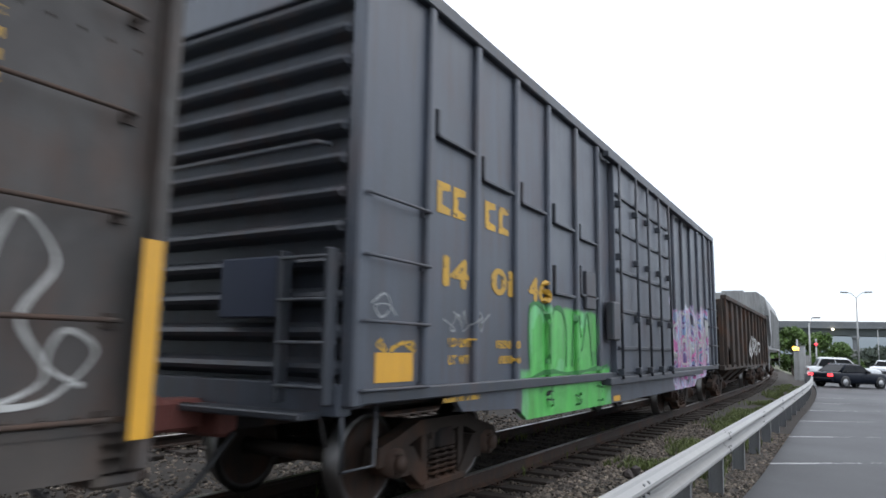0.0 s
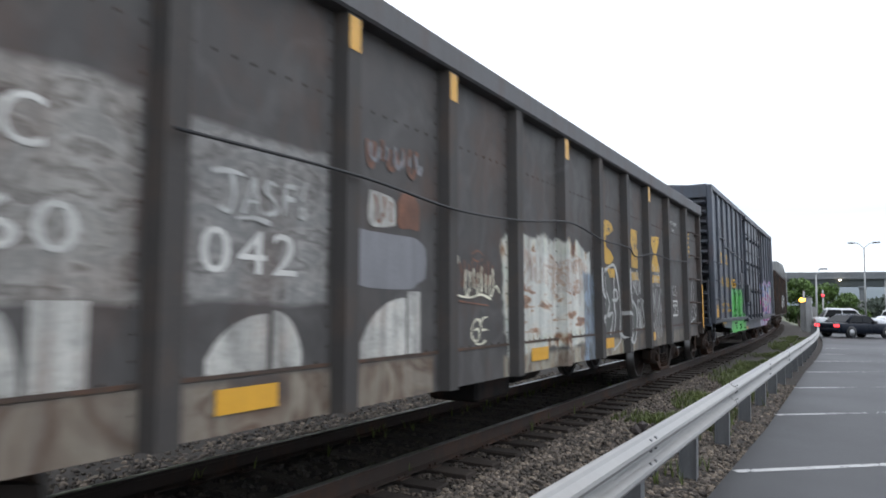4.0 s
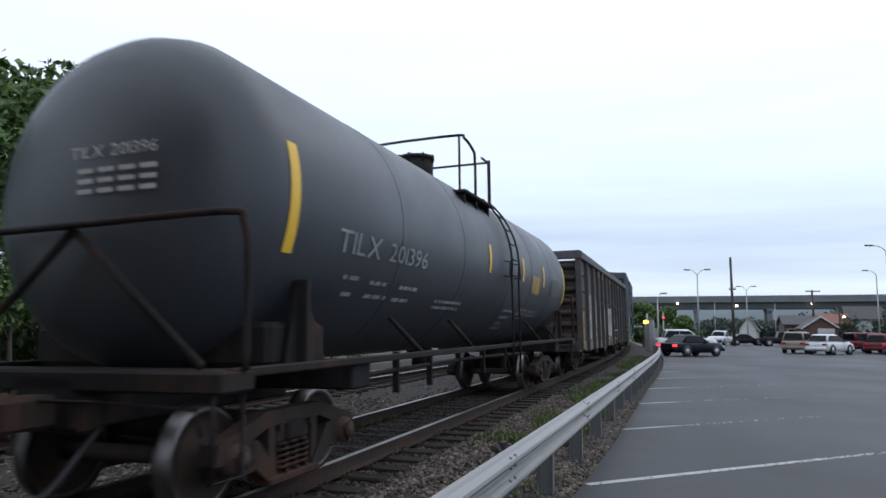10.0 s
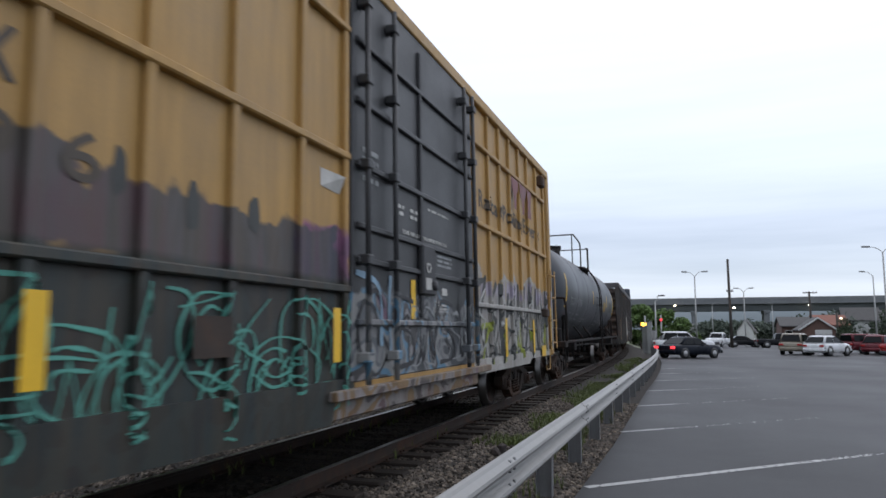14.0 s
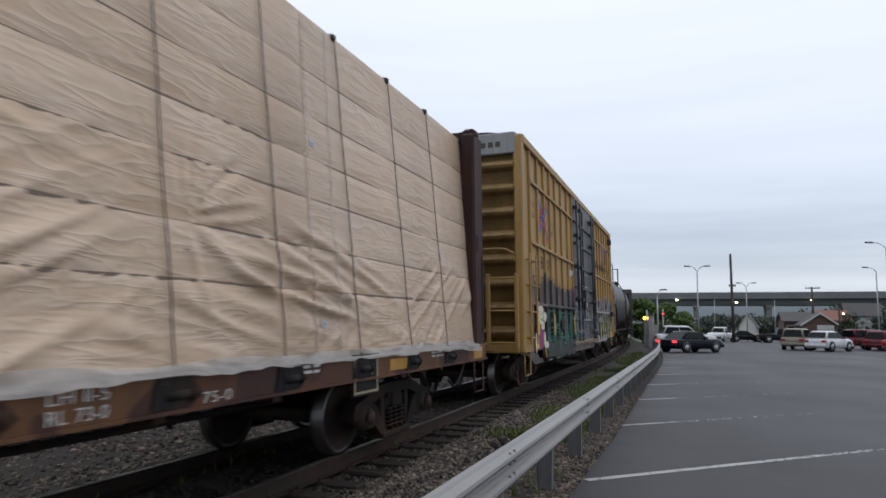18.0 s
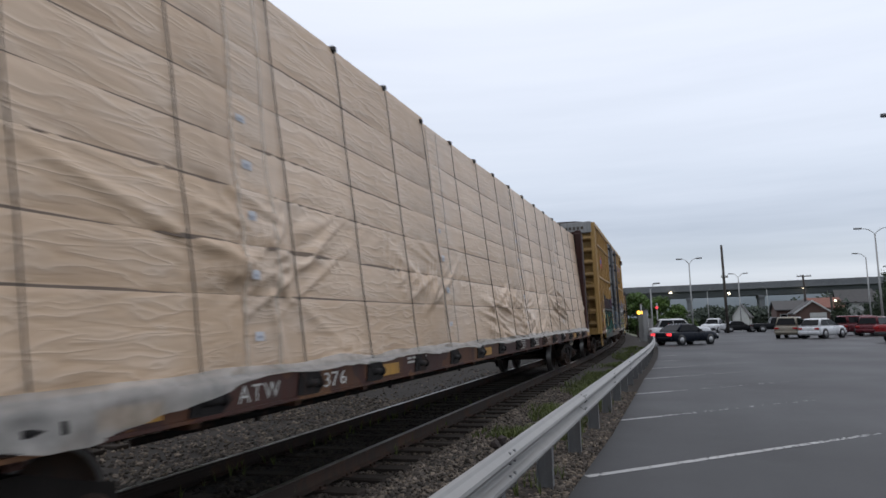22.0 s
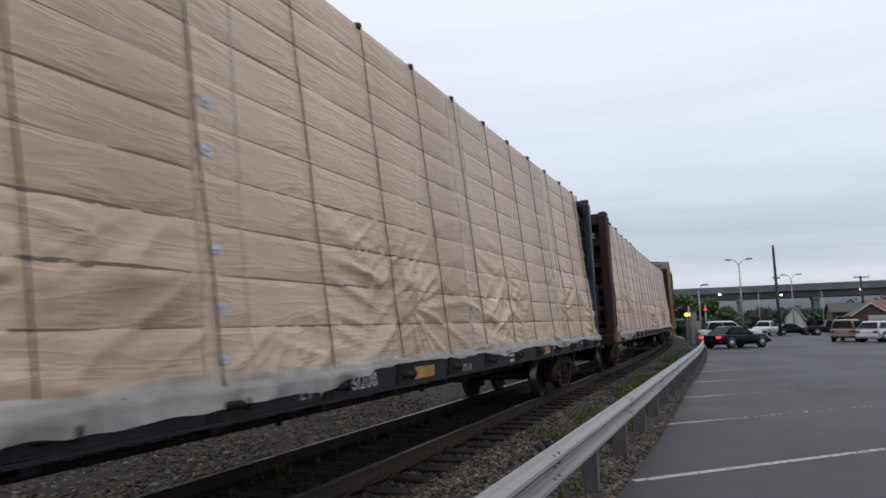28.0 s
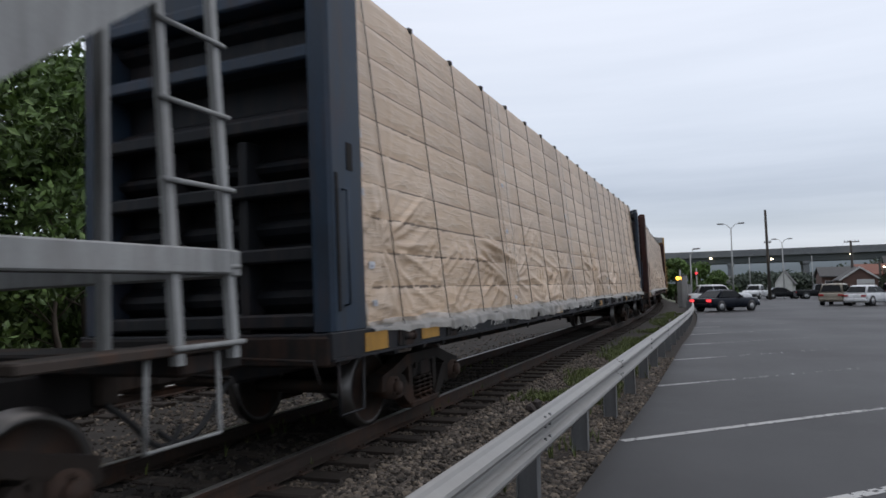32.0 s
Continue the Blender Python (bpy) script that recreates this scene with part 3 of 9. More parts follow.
def railway(name, label, shift, first, last, deep):
    """One track: two rails on timber ties with plates and spikes."""
    track = thing(name, label, "railway track", "railway tracks")
    here = lambda s: line(s, shift)
    for side, word in ((-0.755, "rail"), (0.755, "rail")):
        part(word, along(RAIL, side, STEPS, "rail", [M["rail"], M["rail_head"]], RAIL_SLOTS, True, here), None, track, "rusty steel rail with a worn bright head")
    meshes = [tie_mesh(i) for i in range(4)]
    plates = plate_mesh()
    s, i, rnd = first, 0, random.Random(5)
    while s < last:
        t = part("tie", meshes[i % 4], None, track)
        t.matrix_local = here(s) @ pose(rnd.uniform(-0.04, 0.04), 0, -deep + rnd.uniform(-0.012, 0.006), rnd.uniform(-0.6, 0.6), 0, rnd.uniform(-1.4, 1.4))
        for x in (-0.755, 0.755):
            part("tie_plate", plates, None, t).location = (x, 0, 0.002)
        s += 0.535
        i += 1
    return track


# ---- ground, parking lot, ballast ----
GRASS_MAT = surf("rough_grass_and_dirt", (0.085, 0.095, 0.045), 0.45, 0.95, dirt=0.4, scale=0.35, fine=6, bump=0.5, streak=False)
def wet_tracks(t, at, c, small):
    """Long darker wheel tracks and damp patches on the lot."""
    band = node(t, "ShaderNodeTexNoise", {"Vector": node(t, "ShaderNodeMapping", {0: at, 2: (0, 0, radians(8)), 3: (0.55, 0.05, 1)}).outputs[0], "Scale": 1.0, "Detail": 4.0}).outputs[0]
    damp = node(t, "ShaderNodeTexNoise", {"Vector": at, "Scale": 0.35, "Detail": 7.0, "Roughness": 0.65}).outputs[0]
    both = maths(t, "ADD", maths(t, "MULTIPLY", band, 0.6), maths(t, "MULTIPLY", damp, 0.4))
    c = mixed(t, ramp(t, both, [(0.42, grey(0.0)), (0.56, grey(0.55))]), c, (0.017, 0.017, 0.018))
    return mixed(t, ramp(t, damp, [(0.56, grey(0.0)), (0.70, grey(0.35))]), c, (0.072, 0.071, 0.074))


ASPHALT = surf("worn_damp_asphalt", (0.031, 0.0305, 0.0325), 0.2, 0.6, dirt=0.15, scale=0.16, fine=60, bump=0.22, streak=False, dark=(0.028, 0.028, 0.030), layers=[wet_tracks], spec=0.35)
GRAVEL = surf("grey_brown_ballast", (0.048, 0.042, 0.037), 0.45, 0.95, dirt=0.45, scale=4, fine=30, bump=1.0, streak=False, dark=(0.03, 0.026, 0.023), spec=0.2)
# ballast and stones between the rails: shade under the train put into the colour
SHADED_BED = surf("shade_darkened_ballast", (0.024, 0.021, 0.019), 0.4, 0.9, dirt=0.4, scale=4, fine=30, bump=1.0, streak=False, dark=(0.014, 0.012, 0.011), spec=0.2)
SHADED_STONE = surf("shade_darkened_stone", (0.050, 0.043, 0.037), 0.4, 0.85, dirt=0.4, scale=3, fine=25, bump=0.3, streak=False, island=0.7, spec=0.25)
BROWN_STONE = surf("brown_stained_stone", (0.085, 0.070, 0.057), 0.4, 0.85, dirt=0.4, scale=3, fine=25, bump=0.3, streak=False, island=0.75, spec=0.25)
STONE_MAT = surf("crushed_stone", (0.142, 0.120, 0.100), 0.4, 0.9, dirt=0.35, scale=3, fine=25, bump=0.3, streak=False, island=0.8, spec=0.25)
STRIPE_MAT = surf("worn_white_road_paint", (0.46, 0.46, 0.45), 0.2, 0.7, dirt=0.5, scale=1.5, fine=30, streak=False, dark=(0.2, 0.2, 0.2))


def edge_x(y):
    return -1.06 if y < BEND else -1.06 - (y - BEND) ** 2 / (2 * RADIUS)


sh = Shape()
ys = [-400, -60, -14, 0, 12, 24, 40, 60, 80, 110, 160, 400, 2500]
xs = [-2500, -300, -60, -22, -12, 30, 120, 400, 2500]
sh.add([(x, y, -0.60) for y in ys for x in xs], [(j * 9 + i, j * 9 + i + 1, j * 9 + i + 10, j * 9 + i + 9) for j in range(12) for i in range(8)])
structure("ground", sh, GRASS_MAT, "rough grass and dirt ground", "ground")

sh = Shape()
ys = [-40, -10, 0, 5, 10, 15, 20, 24, 30, 36, 42, 50, 60, 75, 95, 130, 160]
near = [(edge_x(y) + 0.04 * math.sin(y * 2.1) if y < 60 else -2.6, y) for y in ys]
sh.prism(near + [(110, 160), (110, -40)], "z", -0.65, 0.0)
structure("parking_lot", sh, ASPHALT, "wide parking lot of worn damp asphalt", "parking lot")

# the ballast bed under both tracks, falling to a gravel verge by the lot
BED = [(-13.5, -0.75), (-11.5, -0.40), (-9.4, -0.26), (-7.9, -0.22), (-6.4, -0.2), (-5.0, -0.21), (-3.4, -0.32), (-2.5, -0.36), (-1.6, -0.215), (-0.75, -0.20), (0, -0.19), (0.75, -0.215), (1.45, -0.225), (2.0, -0.22), (2.6, -0.19), (3.1, -0.14), (3.38, -0.13)]
sh = Shape()
rings = []
for s in np.arange(-14, 131, 1.0):
    m = line(s)
    ring = []
    for x, z in BED:
        p = m @ Vector((x, 0, z))
        if x > 2.3:
            p.z = -0.05 + (3.38 - x) * 0.02
        p.z += 0.03 * noise.noise(Vector((p.x * 1.7, p.y * 1.7, 0)))
        ring.append(p)
    rings.append(ring)
sh.loft(rings, False, 0, True, False)
bed = structure("ballast_bed", sh, GRAVEL, "grey crushed stone ballast bed", "ballast")
# the strip between the rails takes the shade-darkened ballast
bed.data.materials.append(SHADED_BED)
for f in bed.data.polygons:
    if all(k % len(BED) in (9, 10, 11) for k in f.vertices):
        f.material_index = 1


def scatter(name, label, category, count, place, sizes, material, base, seed, kind="stuff"):
    """Many small pieces in one mesh: copies of a few base shapes, turned and sized at random."""
    rnd = np.random.RandomState(seed)
    verts, faces, total = [], [], 0
    for i in range(count):
        bv, bf = base[i % len(base)]
        p = place(rnd)
        if p is None:
            continue
        q = Euler(rnd.uniform(0, 6.3, 3)).to_matrix()
        s = rnd.uniform(*sizes)
        v = bv @ np.array(q).T * s * np.array([1, 1, 0.75]) + np.array(p)
        verts.append(v)
        faces.append(bf + total)
        total += len(bv)
    v, f = np.concatenate(verts), np.concatenate(faces)
    me = bpy.data.meshes.new(name)
    me.from_pydata(v.tolist(), [], f.tolist())
    me.materials.append(material)
    return tagged(new(name, me), label, category, "", kind)


def pebbles(n, seed):
    rnd = np.random.RandomState(seed)
    out = []
    for _ in range(n):
        bm = bmesh.new()
        bmesh.ops.create_icosphere(bm, subdivisions=1, radius=1)
        v = np.array([w.co for w in bm.verts]) * rnd.uniform(0.65, 1.15, (len(bm.verts), 1)) * rnd.uniform(0.7, 1.2, (1, 3))
        f = np.array([[w.index for w in t.verts] for t in bm.faces])
        bm.free()
        out.append((v, f))
    return out


def bed_height(x):
    for (x0, z0), (x1, z1) in zip(BED, BED[1:]):
        if x0 <= x <= x1:
            return z0 + (z1 - z0) * (x - x0) / (x1 - x0)
    return -0.3


def stones_near(rnd):
    s = 1.5 + 15 * rnd.rand() ** 1.3 if rnd.rand() < 0.85 else rnd.uniform(-9, 1.8)
    x = rnd.uniform(1.30, 3.42)
    p = line(s) @ Vector((x, 0, bed_height(x) + 0.012))
    if x > 2.3:
        p.z = -0.045
    return tuple(p)


def stones_shoulder(rnd):
    """Stones in the cribs between the tie ends, few of them on the ties."""
    s = 1.0 + 17 * rnd.rand() ** 1.2 if rnd.rand() < 0.88 else rnd.uniform(-6, 1.0)
    x = rnd.uniform(0.84, 1.50)
    off = (s + 6.0) / 0.535 % 1
    if min(off, 1 - off) * 0.535 < 0.15 and x < 1.36 and rnd.rand() < 0.93:
        return None
    return tuple(line(s) @ Vector((x, 0, bed_height(x) + 0.008)))


def stones_mid(rnd):
    s = 1.0 + 15 * rnd.rand() if rnd.rand() < 0.85 else rnd.uniform(-9, 1.3) if rnd.rand() < 0.5 else rnd.uniform(15, 26)
    x = rnd.uniform(-6.9, -0.85)
    return tuple(line(s) @ Vector((x, 0, bed_height(x) + 0.01)))


def stones_inside(rnd):
    x = rnd.uniform(-0.65, 0.65)
    return tuple(line(1.0 + 15 * rnd.rand()) @ Vector((x, 0, bed_height(x) + 0.01)))


PEBBLES = pebbles(8, 3)
scatter("ballast_stones", "brown-stained ballast stones between the tie ends", "stones", 7000, stones_shoulder, (0.014, 0.036), BROWN_STONE, PEBBLES, 14)
scatter("ballast_stones", "loose crushed ballast stones beside the rail", "stones", 21000, stones_near, (0.014, 0.040), STONE_MAT, PEBBLES, 11)
scatter("ballast_stones", "loose crushed ballast stones between the tracks", "stones", 11000, stones_mid, (0.018, 0.045), STONE_MAT, PEBBLES, 12)
scatter("ballast_stones", "ballast stones between the rails, darkened for the shade under the train", "stones", 3000, stones_inside, (0.018, 0.045), SHADED_STONE, PEBBLES, 13)

railway("railway_track", "main railway track of rusty rails on timber ties", 0.0, -6.0, 66.0, 0.0)
railway("railway_track", "second railway track beyond the train", -5.35, 0.0, 40.0, 0.03)

# painted stall lines, slanting away from the guard rail
worn = random.Random(12)
for i, y0 in enumerate((3.97, 7.18, 11.36, 15.54, 19.73, 24.1, 28.4, 32.7)):
    sh = Shape()
    n = 160
    d = Vector((0.70, 0.72, 0)).normalized()
    w = Vector((d.y, -d.x, 0)) * 0.05
    start = Vector((-0.99 - 0.004 * y0, y0, 0.004))
    full = 4.6 if i < 2 else 1.3
    for k in range(n):
        far = 5.0 * k / n
        keep = 1.0 if far < full * 0.5 else max(0.12, 1.0 - (far - full * 0.5) / (full * 0.9))
        for j in range(3):
            if worn.random() < min(0.96, keep):
                u0, u1 = -1 + 2 * j / 3, -1 + 2 * (j + 1) / 3
                a, b = start + d * far, start + d * (far + 5.0 / n)
                e = 0.06 * worn.uniform(-1, 1)
                sh.add([a + w * u0, a + w * (u1 + e), b + w * (u1 + e), b + w * u0], [(0, 1, 2, 3)])
    tagged(new("stall_line", sh.mesh("stall_line", STRIPE_MAT)), "worn white stall line painted on asphalt", "road marking", "parking stall lines", "structure")

# ---- guard rail ----
BEAM = [(0.0, 0.0), (0.016, 0.012), (0.03, 0.03), (0.075, 0.055), (0.083, 0.075), (0.075, 0.095), (0.03, 0.12), (0.006, 0.14), (0.0, 0.155), (0.006, 0.17), (0.03, 0.19), (0.075, 0.215), (0.083, 0.235), (0.075, 0.255), (0.03, 0.28), (0.016, 0.298), (0.0, 0.31)]
BEAM = BEAM + [(x - 0.006, z) for x, z in BEAM[::-1]]


def fence(s):
    if s <= BEND:
        return pose(-1.27, s, 0)
    turn = (s - BEND) / RADIUS
    return pose(-1.27 - RADIUS * (1 - math.cos(turn)), BEND + RADIUS * math.sin(turn), 0, 0, 0, math.degrees(turn))


guard = thing("guard_rail", "galvanised steel guard rail on steel posts beside the lot", "guard rail")
joints = [-2.9, 0.98, 4.86, 8.75, 12.6, 16.5, 20.3, 24.2, 28.0, 31.9, 35.8, 39.6, 43.5, 47.4, 51.2, 55.0]
BOLT = Shape()
BOLT.cyl((0.0, 0, 0), (0.018, 0, 0), 0.016, 8)
bolt_mesh = BOLT.mesh("bolt", M["post_steel"])
for i, (a, b) in enumerate(zip(joints, joints[1:])):
    steps = list(np.linspace(a - 0.16, b, 5))
    beam = part("rail_beam", along([(x + 0.004 * (i % 2), z + 0.395 + 0.003 * (i % 2)) for x, z in BEAM], 0.0, steps, "rail_beam", M["steel"], None, True, fence), None, guard)
    if b < 30:
        for dy in (-0.11, 0.02):
            for z in (0.442, 0.50, 0.60, 0.658):
                bo = part("bolt", bolt_mesh, None, beam)
                bo.matrix_local = fence(b + dy) @ pose(0.052, 0, z)
POST = Shape()
POST.box(-0.19, -0.04, -0.003, 0.003, -0.3, 0.58)
POST.box(-0.195, -0.188, -0.05, 0.05, -0.3, 0.58)
POST.box(-0.042, -0.035, -0.05, 0.05, -0.3, 0.58)
post_mesh = POST.mesh("post", M["post_steel"])
for k in range(32):
    y = -2.5 + 1.93 * k
    if y > 54:
        break
    p = part("post", post_mesh, None, guard)
    p.matrix_local = fence(y + 1.55) @ pose(0.015, 0, 0, 0, 0, random.uniform(-2, 2))
sh = Shape()
for (v, f), o, s in zip(PEBBLES, ((-0.03, 4.80, 0.02), (0.0, 4.87, 0.035), (-0.05, 4.9, 0.01)), (0.05, 0.055, 0.045)):
    sh.add([(-1.30 + o[0] + p[0] * s * 1.0, o[1] + p[1] * s * 1.3, 0.697 + o[2] + p[2] * s * 0.8) for p in v], [tuple(t) for t in f])
tagged(new("dirt_lump", sh.mesh("dirt_lump", surf("dark_brown_clod", (0.035, 0.026, 0.022), 0.4, 0.95, bump=0.8))), "dark brown clod resting on the guard rail", "clod")

TRAVEL = [(0, 0.00), (1, 3.49), (2, 6.95), (3, 10.35), (4, 13.85), (7, 24.31), (8, 27.76), (9, 31.14), (10, 34.49), (11, 37.86), (12, 41.28), (13, 44.67), (14, 47.99), (15, 51.28), (18, 61.01), (19, 64.24), (20, 67.54), (21, 70.86), (22, 74.16), (23, 77.40), (24, 80.62), (27, 89.95), (28, 92.94), (29, 95.88), (30, 98.76), (31, 101.60), (32, 104.47)]


# ---- the train: common pieces ----
TRAIN, SPIN = [], []


def wagon(name, label, middle, category="railway wagon"):
    w = thing(name, label, category, "wagons of the freight train")
    TRAIN.append((w, middle))
    return w


def wheelset_mesh():
    sh = Shape()
    sh.cyl((-1.02, 0, 0), (1.02, 0, 0), 0.075, 12)
    for s in (-1, 1):
        prof = [(0.685, 0.09), (0.690, 0.35), (0.665, 0.37), (0.665, 0.445), (0.690, 0.448), (0.705, 0.425), (0.80, 0.415), (0.805, 0.36), (0.765, 0.345), (0.735, 0.2), (0.80, 0.13), (0.82, 0.09)]
        n = 40
        rings = []
        for i in range(n + 1):
            a = 2 * math.pi * i / n
            rings.append([(s * x, r * math.cos(a), r * math.sin(a)) for x, r in prof])
        k = len(sh.f)
        sh.loft(rings, False, 0, True, False)
        for i in range(k, len(sh.f)):
            if (i - k) % (len(prof) - 1) in (2, 3, 4, 5, 6):
                sh.slot[i] = 1
        sh.cyl((s * 0.9, 0, 0), (s * 1.14, 0, 0), 0.125, 16)
        sh.cyl((s * 1.14, 0, 0), (s * 1.19, 0, 0), 0.075, 12)
        for i in range(3):
            a = 2 * math.pi * i / 3
            sh.cyl((s * 1.14, 0.095 * math.cos(a), 0.095 * math.sin(a)), (s * 1.165, 0.095 * math.cos(a), 0.095 * math.sin(a)), 0.018, 6)
    return sh.mesh("wheelset", [M["wheel"], M["tread"]])


def side_frame_mesh(paint="truck"):
    sh = Shape()
    a, b = 0.93, 1.09
    top = [(-1.10, 0.40), (-1.08, 0.56), (-0.80, 0.63), (-0.45, 0.74), (0.45, 0.74), (0.80, 0.63), (1.08, 0.56), (1.10, 0.40), (1.0, 0.40), (0.98, 0.50), (0.74, 0.50), (0.42, 0.61), (-0.42, 0.61), (-0.74, 0.50), (-0.98, 0.50), (-1.0, 0.40)]
    sh.prism(top, "x", a, b)
    for s in (-1, 1):
        sh.prism([(s * 0.74, 0.28), (s * 0.74, 0.52), (s * 0.62, 0.56), (s * 0.62, 0.28)], "x", a, b)
        sh.prism([(s * 0.66, 0.34), (s * 0.66, 0.52), (s * 0.56, 0.52), (s * 0.28, 0.20), (s * 0.36, 0.12)], "x", a, b)
        sh.prism([(s * 0.28, 0.14), (s * 0.38, 0.14), (s * 0.40, 0.62), (s * 0.30, 0.62)], "x", a - 0.02, b - 0.02)
        sh.box(b - 0.01, b + 0.015, s * 0.22, s * 0.27, 0.55, 0.63, 0.006)
    sh.box(a, b + 0.02, -0.40, 0.40, 0.11, 0.185, 0.015)
    sh.box(a + 0.01, b - 0.03, -0.27, 0.27, 0.44, 0.60, 0.02)
    return sh.mesh("side_frame", M[paint])


def spring_mesh(paint="truck"):
    sh = Shape()
    pts = []
    for i in range(49):
        t = i / 48
        pts.append((1.03 + 0.066 * math.cos(5 * 2 * math.pi * t), 0.066 * math.sin(5 * 2 * math.pi * t), 0.19 + 0.25 * t))
    sh.tube(pts, 0.016, 5)
    return sh.mesh("spring", M[paint])


def truck_mesh():
    sh = Shape()
    sh.box(-1.1, 1.1, -0.17, 0.17, 0.42, 0.68, 0.05)
    sh.cyl((0, 0, 0.66), (0, 0, 0.82), 0.22, 20)
    for s in (-1, 1):
        sh.box(-0.95, 0.95, s * 0.40, s * 0.46, 0.36, 0.47, 0.02)
        for x in (-0.75, 0.75):
            sh.prism([(s * 0.44, 0.28), (s * 0.47, 0.60), (s * 0.42, 0.62), (s * 0.38, 0.30)], "x", x - 0.05, x + 0.05)
    sh.cyl((0.55, -0.45, 0.30), (0.55, 0.45, 0.34), 0.02, 6)
    return sh.mesh("truck", M["underframe"])


WHEELSET, TRUCK = wheelset_mesh(), truck_mesh()
CASTINGS = {paint: (side_frame_mesh(paint), spring_mesh(paint)) for paint in ("truck", "truck_shaded")}


def trucks(w, *places, paint="truck"):
    frame_mesh, coil_mesh = CASTINGS[paint]
    for y in places:
        t = part("truck", TRUCK, None, w, "rusty four-wheel freight truck")
        t.location = (0, y, 0)
        for turn in (0, 180):
            part("side_frame", frame_mesh, None, t).matrix_local = pose(0, 0, 0, 0, 0, turn)
            for dy in (-0.16, 0.0, 0.16):
                part("spring", coil_mesh, None, t).matrix_local = pose(0, dy, 0, 0, 0, turn)
        for dy in (-0.865, 0.865):
            p = part("wheelset", WHEELSET, None, t, "wheels with bright treads on an axle")
            p.location = (0, dy, 0.415)
            SPIN.append((p, dy))


def couplers(w, front, colour="truck", z=0.86, back=None):
    for s, half in ((-1, back or front), (1, front)):
        sh = Shape()
        sh.box(-0.14, 0.14, s * (half - 0.35), s * (half + 0.42), z - 0.12, z + 0.12, 0.03)
        sh.box(-0.34, 0.34, s * (half - 0.1), s * (half + 0.10), z - 0.17, z + 0.13, 0.03)
        sh.box(-0.15, 0.15, s * (half + 0.36), s * (half + 0.62), z - 0.15, z + 0.15, 0.06)
        sh.box(-0.17, -0.03, s * (half + 0.55), s * (half + 0.78), z - 0.14, z + 0.14, 0.05)
        part("coupler", sh, M[colour], w, "rusty knuckle coupler")
        sh = Shape()
        sh.tube(spline([(0.35, s * (half - 0.05), 0.72), (0.37, s * (half + 0.15), 0.55), (0.36, s * (half + 0.35), 0.36), (0.33, s * (half + 0.55), 0.30), (0.3, s * (half + 0.72), 0.42)]), 0.025, 8)
        part("brake_hose", sh, M["black"], w)
        sh = Shape()
        sh.tube([(0.12, s * (half + 0.30), 0.95), (0.5, s * (half + 0.12), 0.93), (1.35, s * (half + 0.1), 0.90), (1.42, s * (half + 0.12), 0.72)], 0.014, 6)
        part("uncoupling_lever", sh, M["underframe"], w)


def rungs(w, x, y0, y1, zs, colour, out=0.09, r=0.013, stiles=False):
    """Grab irons: round bars standing off the side, from y0 to y1."""
    if stiles:
        for y in (y0, y1):
            sh = Shape()
            sh.box(x + out - 0.012, x + out + 0.012, y - 0.03, y + 0.03, zs[0] - 0.12, zs[-1] + 0.12, 0.004)
            part("ladder_stile", sh, M[colour], w)
    me = None
    for z in zs:
        if me is None:
            sh = Shape()
            sh.tube([(x - 0.01, y0, 0), (x + out, y0 + 0.004, 0), (x + out, y1 - 0.004, 0), (x - 0.01, y1, 0)], r, 6)
            sh.box(x - 0.005, x + 0.02, y0 - 0.03, y0 + 0.03, -0.035, 0.035)
            sh.box(x - 0.005, x + 0.02, y1 - 0.03, y1 + 0.03, -0.035, 0.035)
            me = sh.mesh("grab_iron", M[colour])
        p = part("grab_iron", me, None, w)
        p.location = (0, 0, z)


def stirrup(w, y0, y1, z0, z1, x, colour):
    sh = Shape()
    sh.tube([(x, y0, z1), (x, y0 + 0.02, z0), (x, y1 - 0.02, z0), (x, y1, z1)], 0.016, 6)
    part("stirrup_step", sh, M[colour], w)


GLYPHS = {}


def glyph(ch):
    if ch not in GLYPHS:
        cu = bpy.data.curves.new("letter", "FONT")
        cu.body, cu.size, cu.resolution_u = ch, 1.0, 3
        ob = bpy.data.objects.new("letter", cu)
        me = bpy.data.meshes.new_from_object(ob)
        v = [tuple(p.co) for p in me.vertices]
        f = [tuple(q.vertices) for q in me.polygons]
        GLYPHS[ch] = (v, f, max((p[0] for p in v), default=0.3), min((p[0] for p in v), default=0.0))
        bpy.data.objects.remove(ob)
        bpy.data.meshes.remove(me)
        bpy.data.curves.remove(cu)
    return GLYPHS[ch]


def lettering(w, text, y0, y1, z, h, colour, face, name="lettering", label="", bold=0.0):
    """Letters on the side, from y0 to y1, h high; face(y): how far out the side stands there."""
    sh = Shape()
    pen, rows = 0.0, []
    for ch in text:
        if ch == " ":
            pen += 0.35
            continue
        v, f, hi, lo = glyph(ch)
        rows.append((pen - lo, v, f))
        pen += hi - lo + 0.11
    k = (y1 - y0) / max(pen - 0.11, 0.01)
    for x0, v, f in rows:
        pts = []
        for px, py, _ in v:
            y = y0 + (x0 + px) * k
            pts.append((face(y) + 0.004, y, z + py * h / 0.70))
        sh.add(pts, f)
        for n, (dy, dz) in enumerate(((-1, 0), (1, 0), (0, 1), (0, -1)) if bold else ()):
            sh.add([(p[0] + 0.0006 * (n + 1), p[1] + dy * bold, p[2] + dz * bold * 0.6) for p in pts], f)
    return part(name, sh, M[colour], w, label)


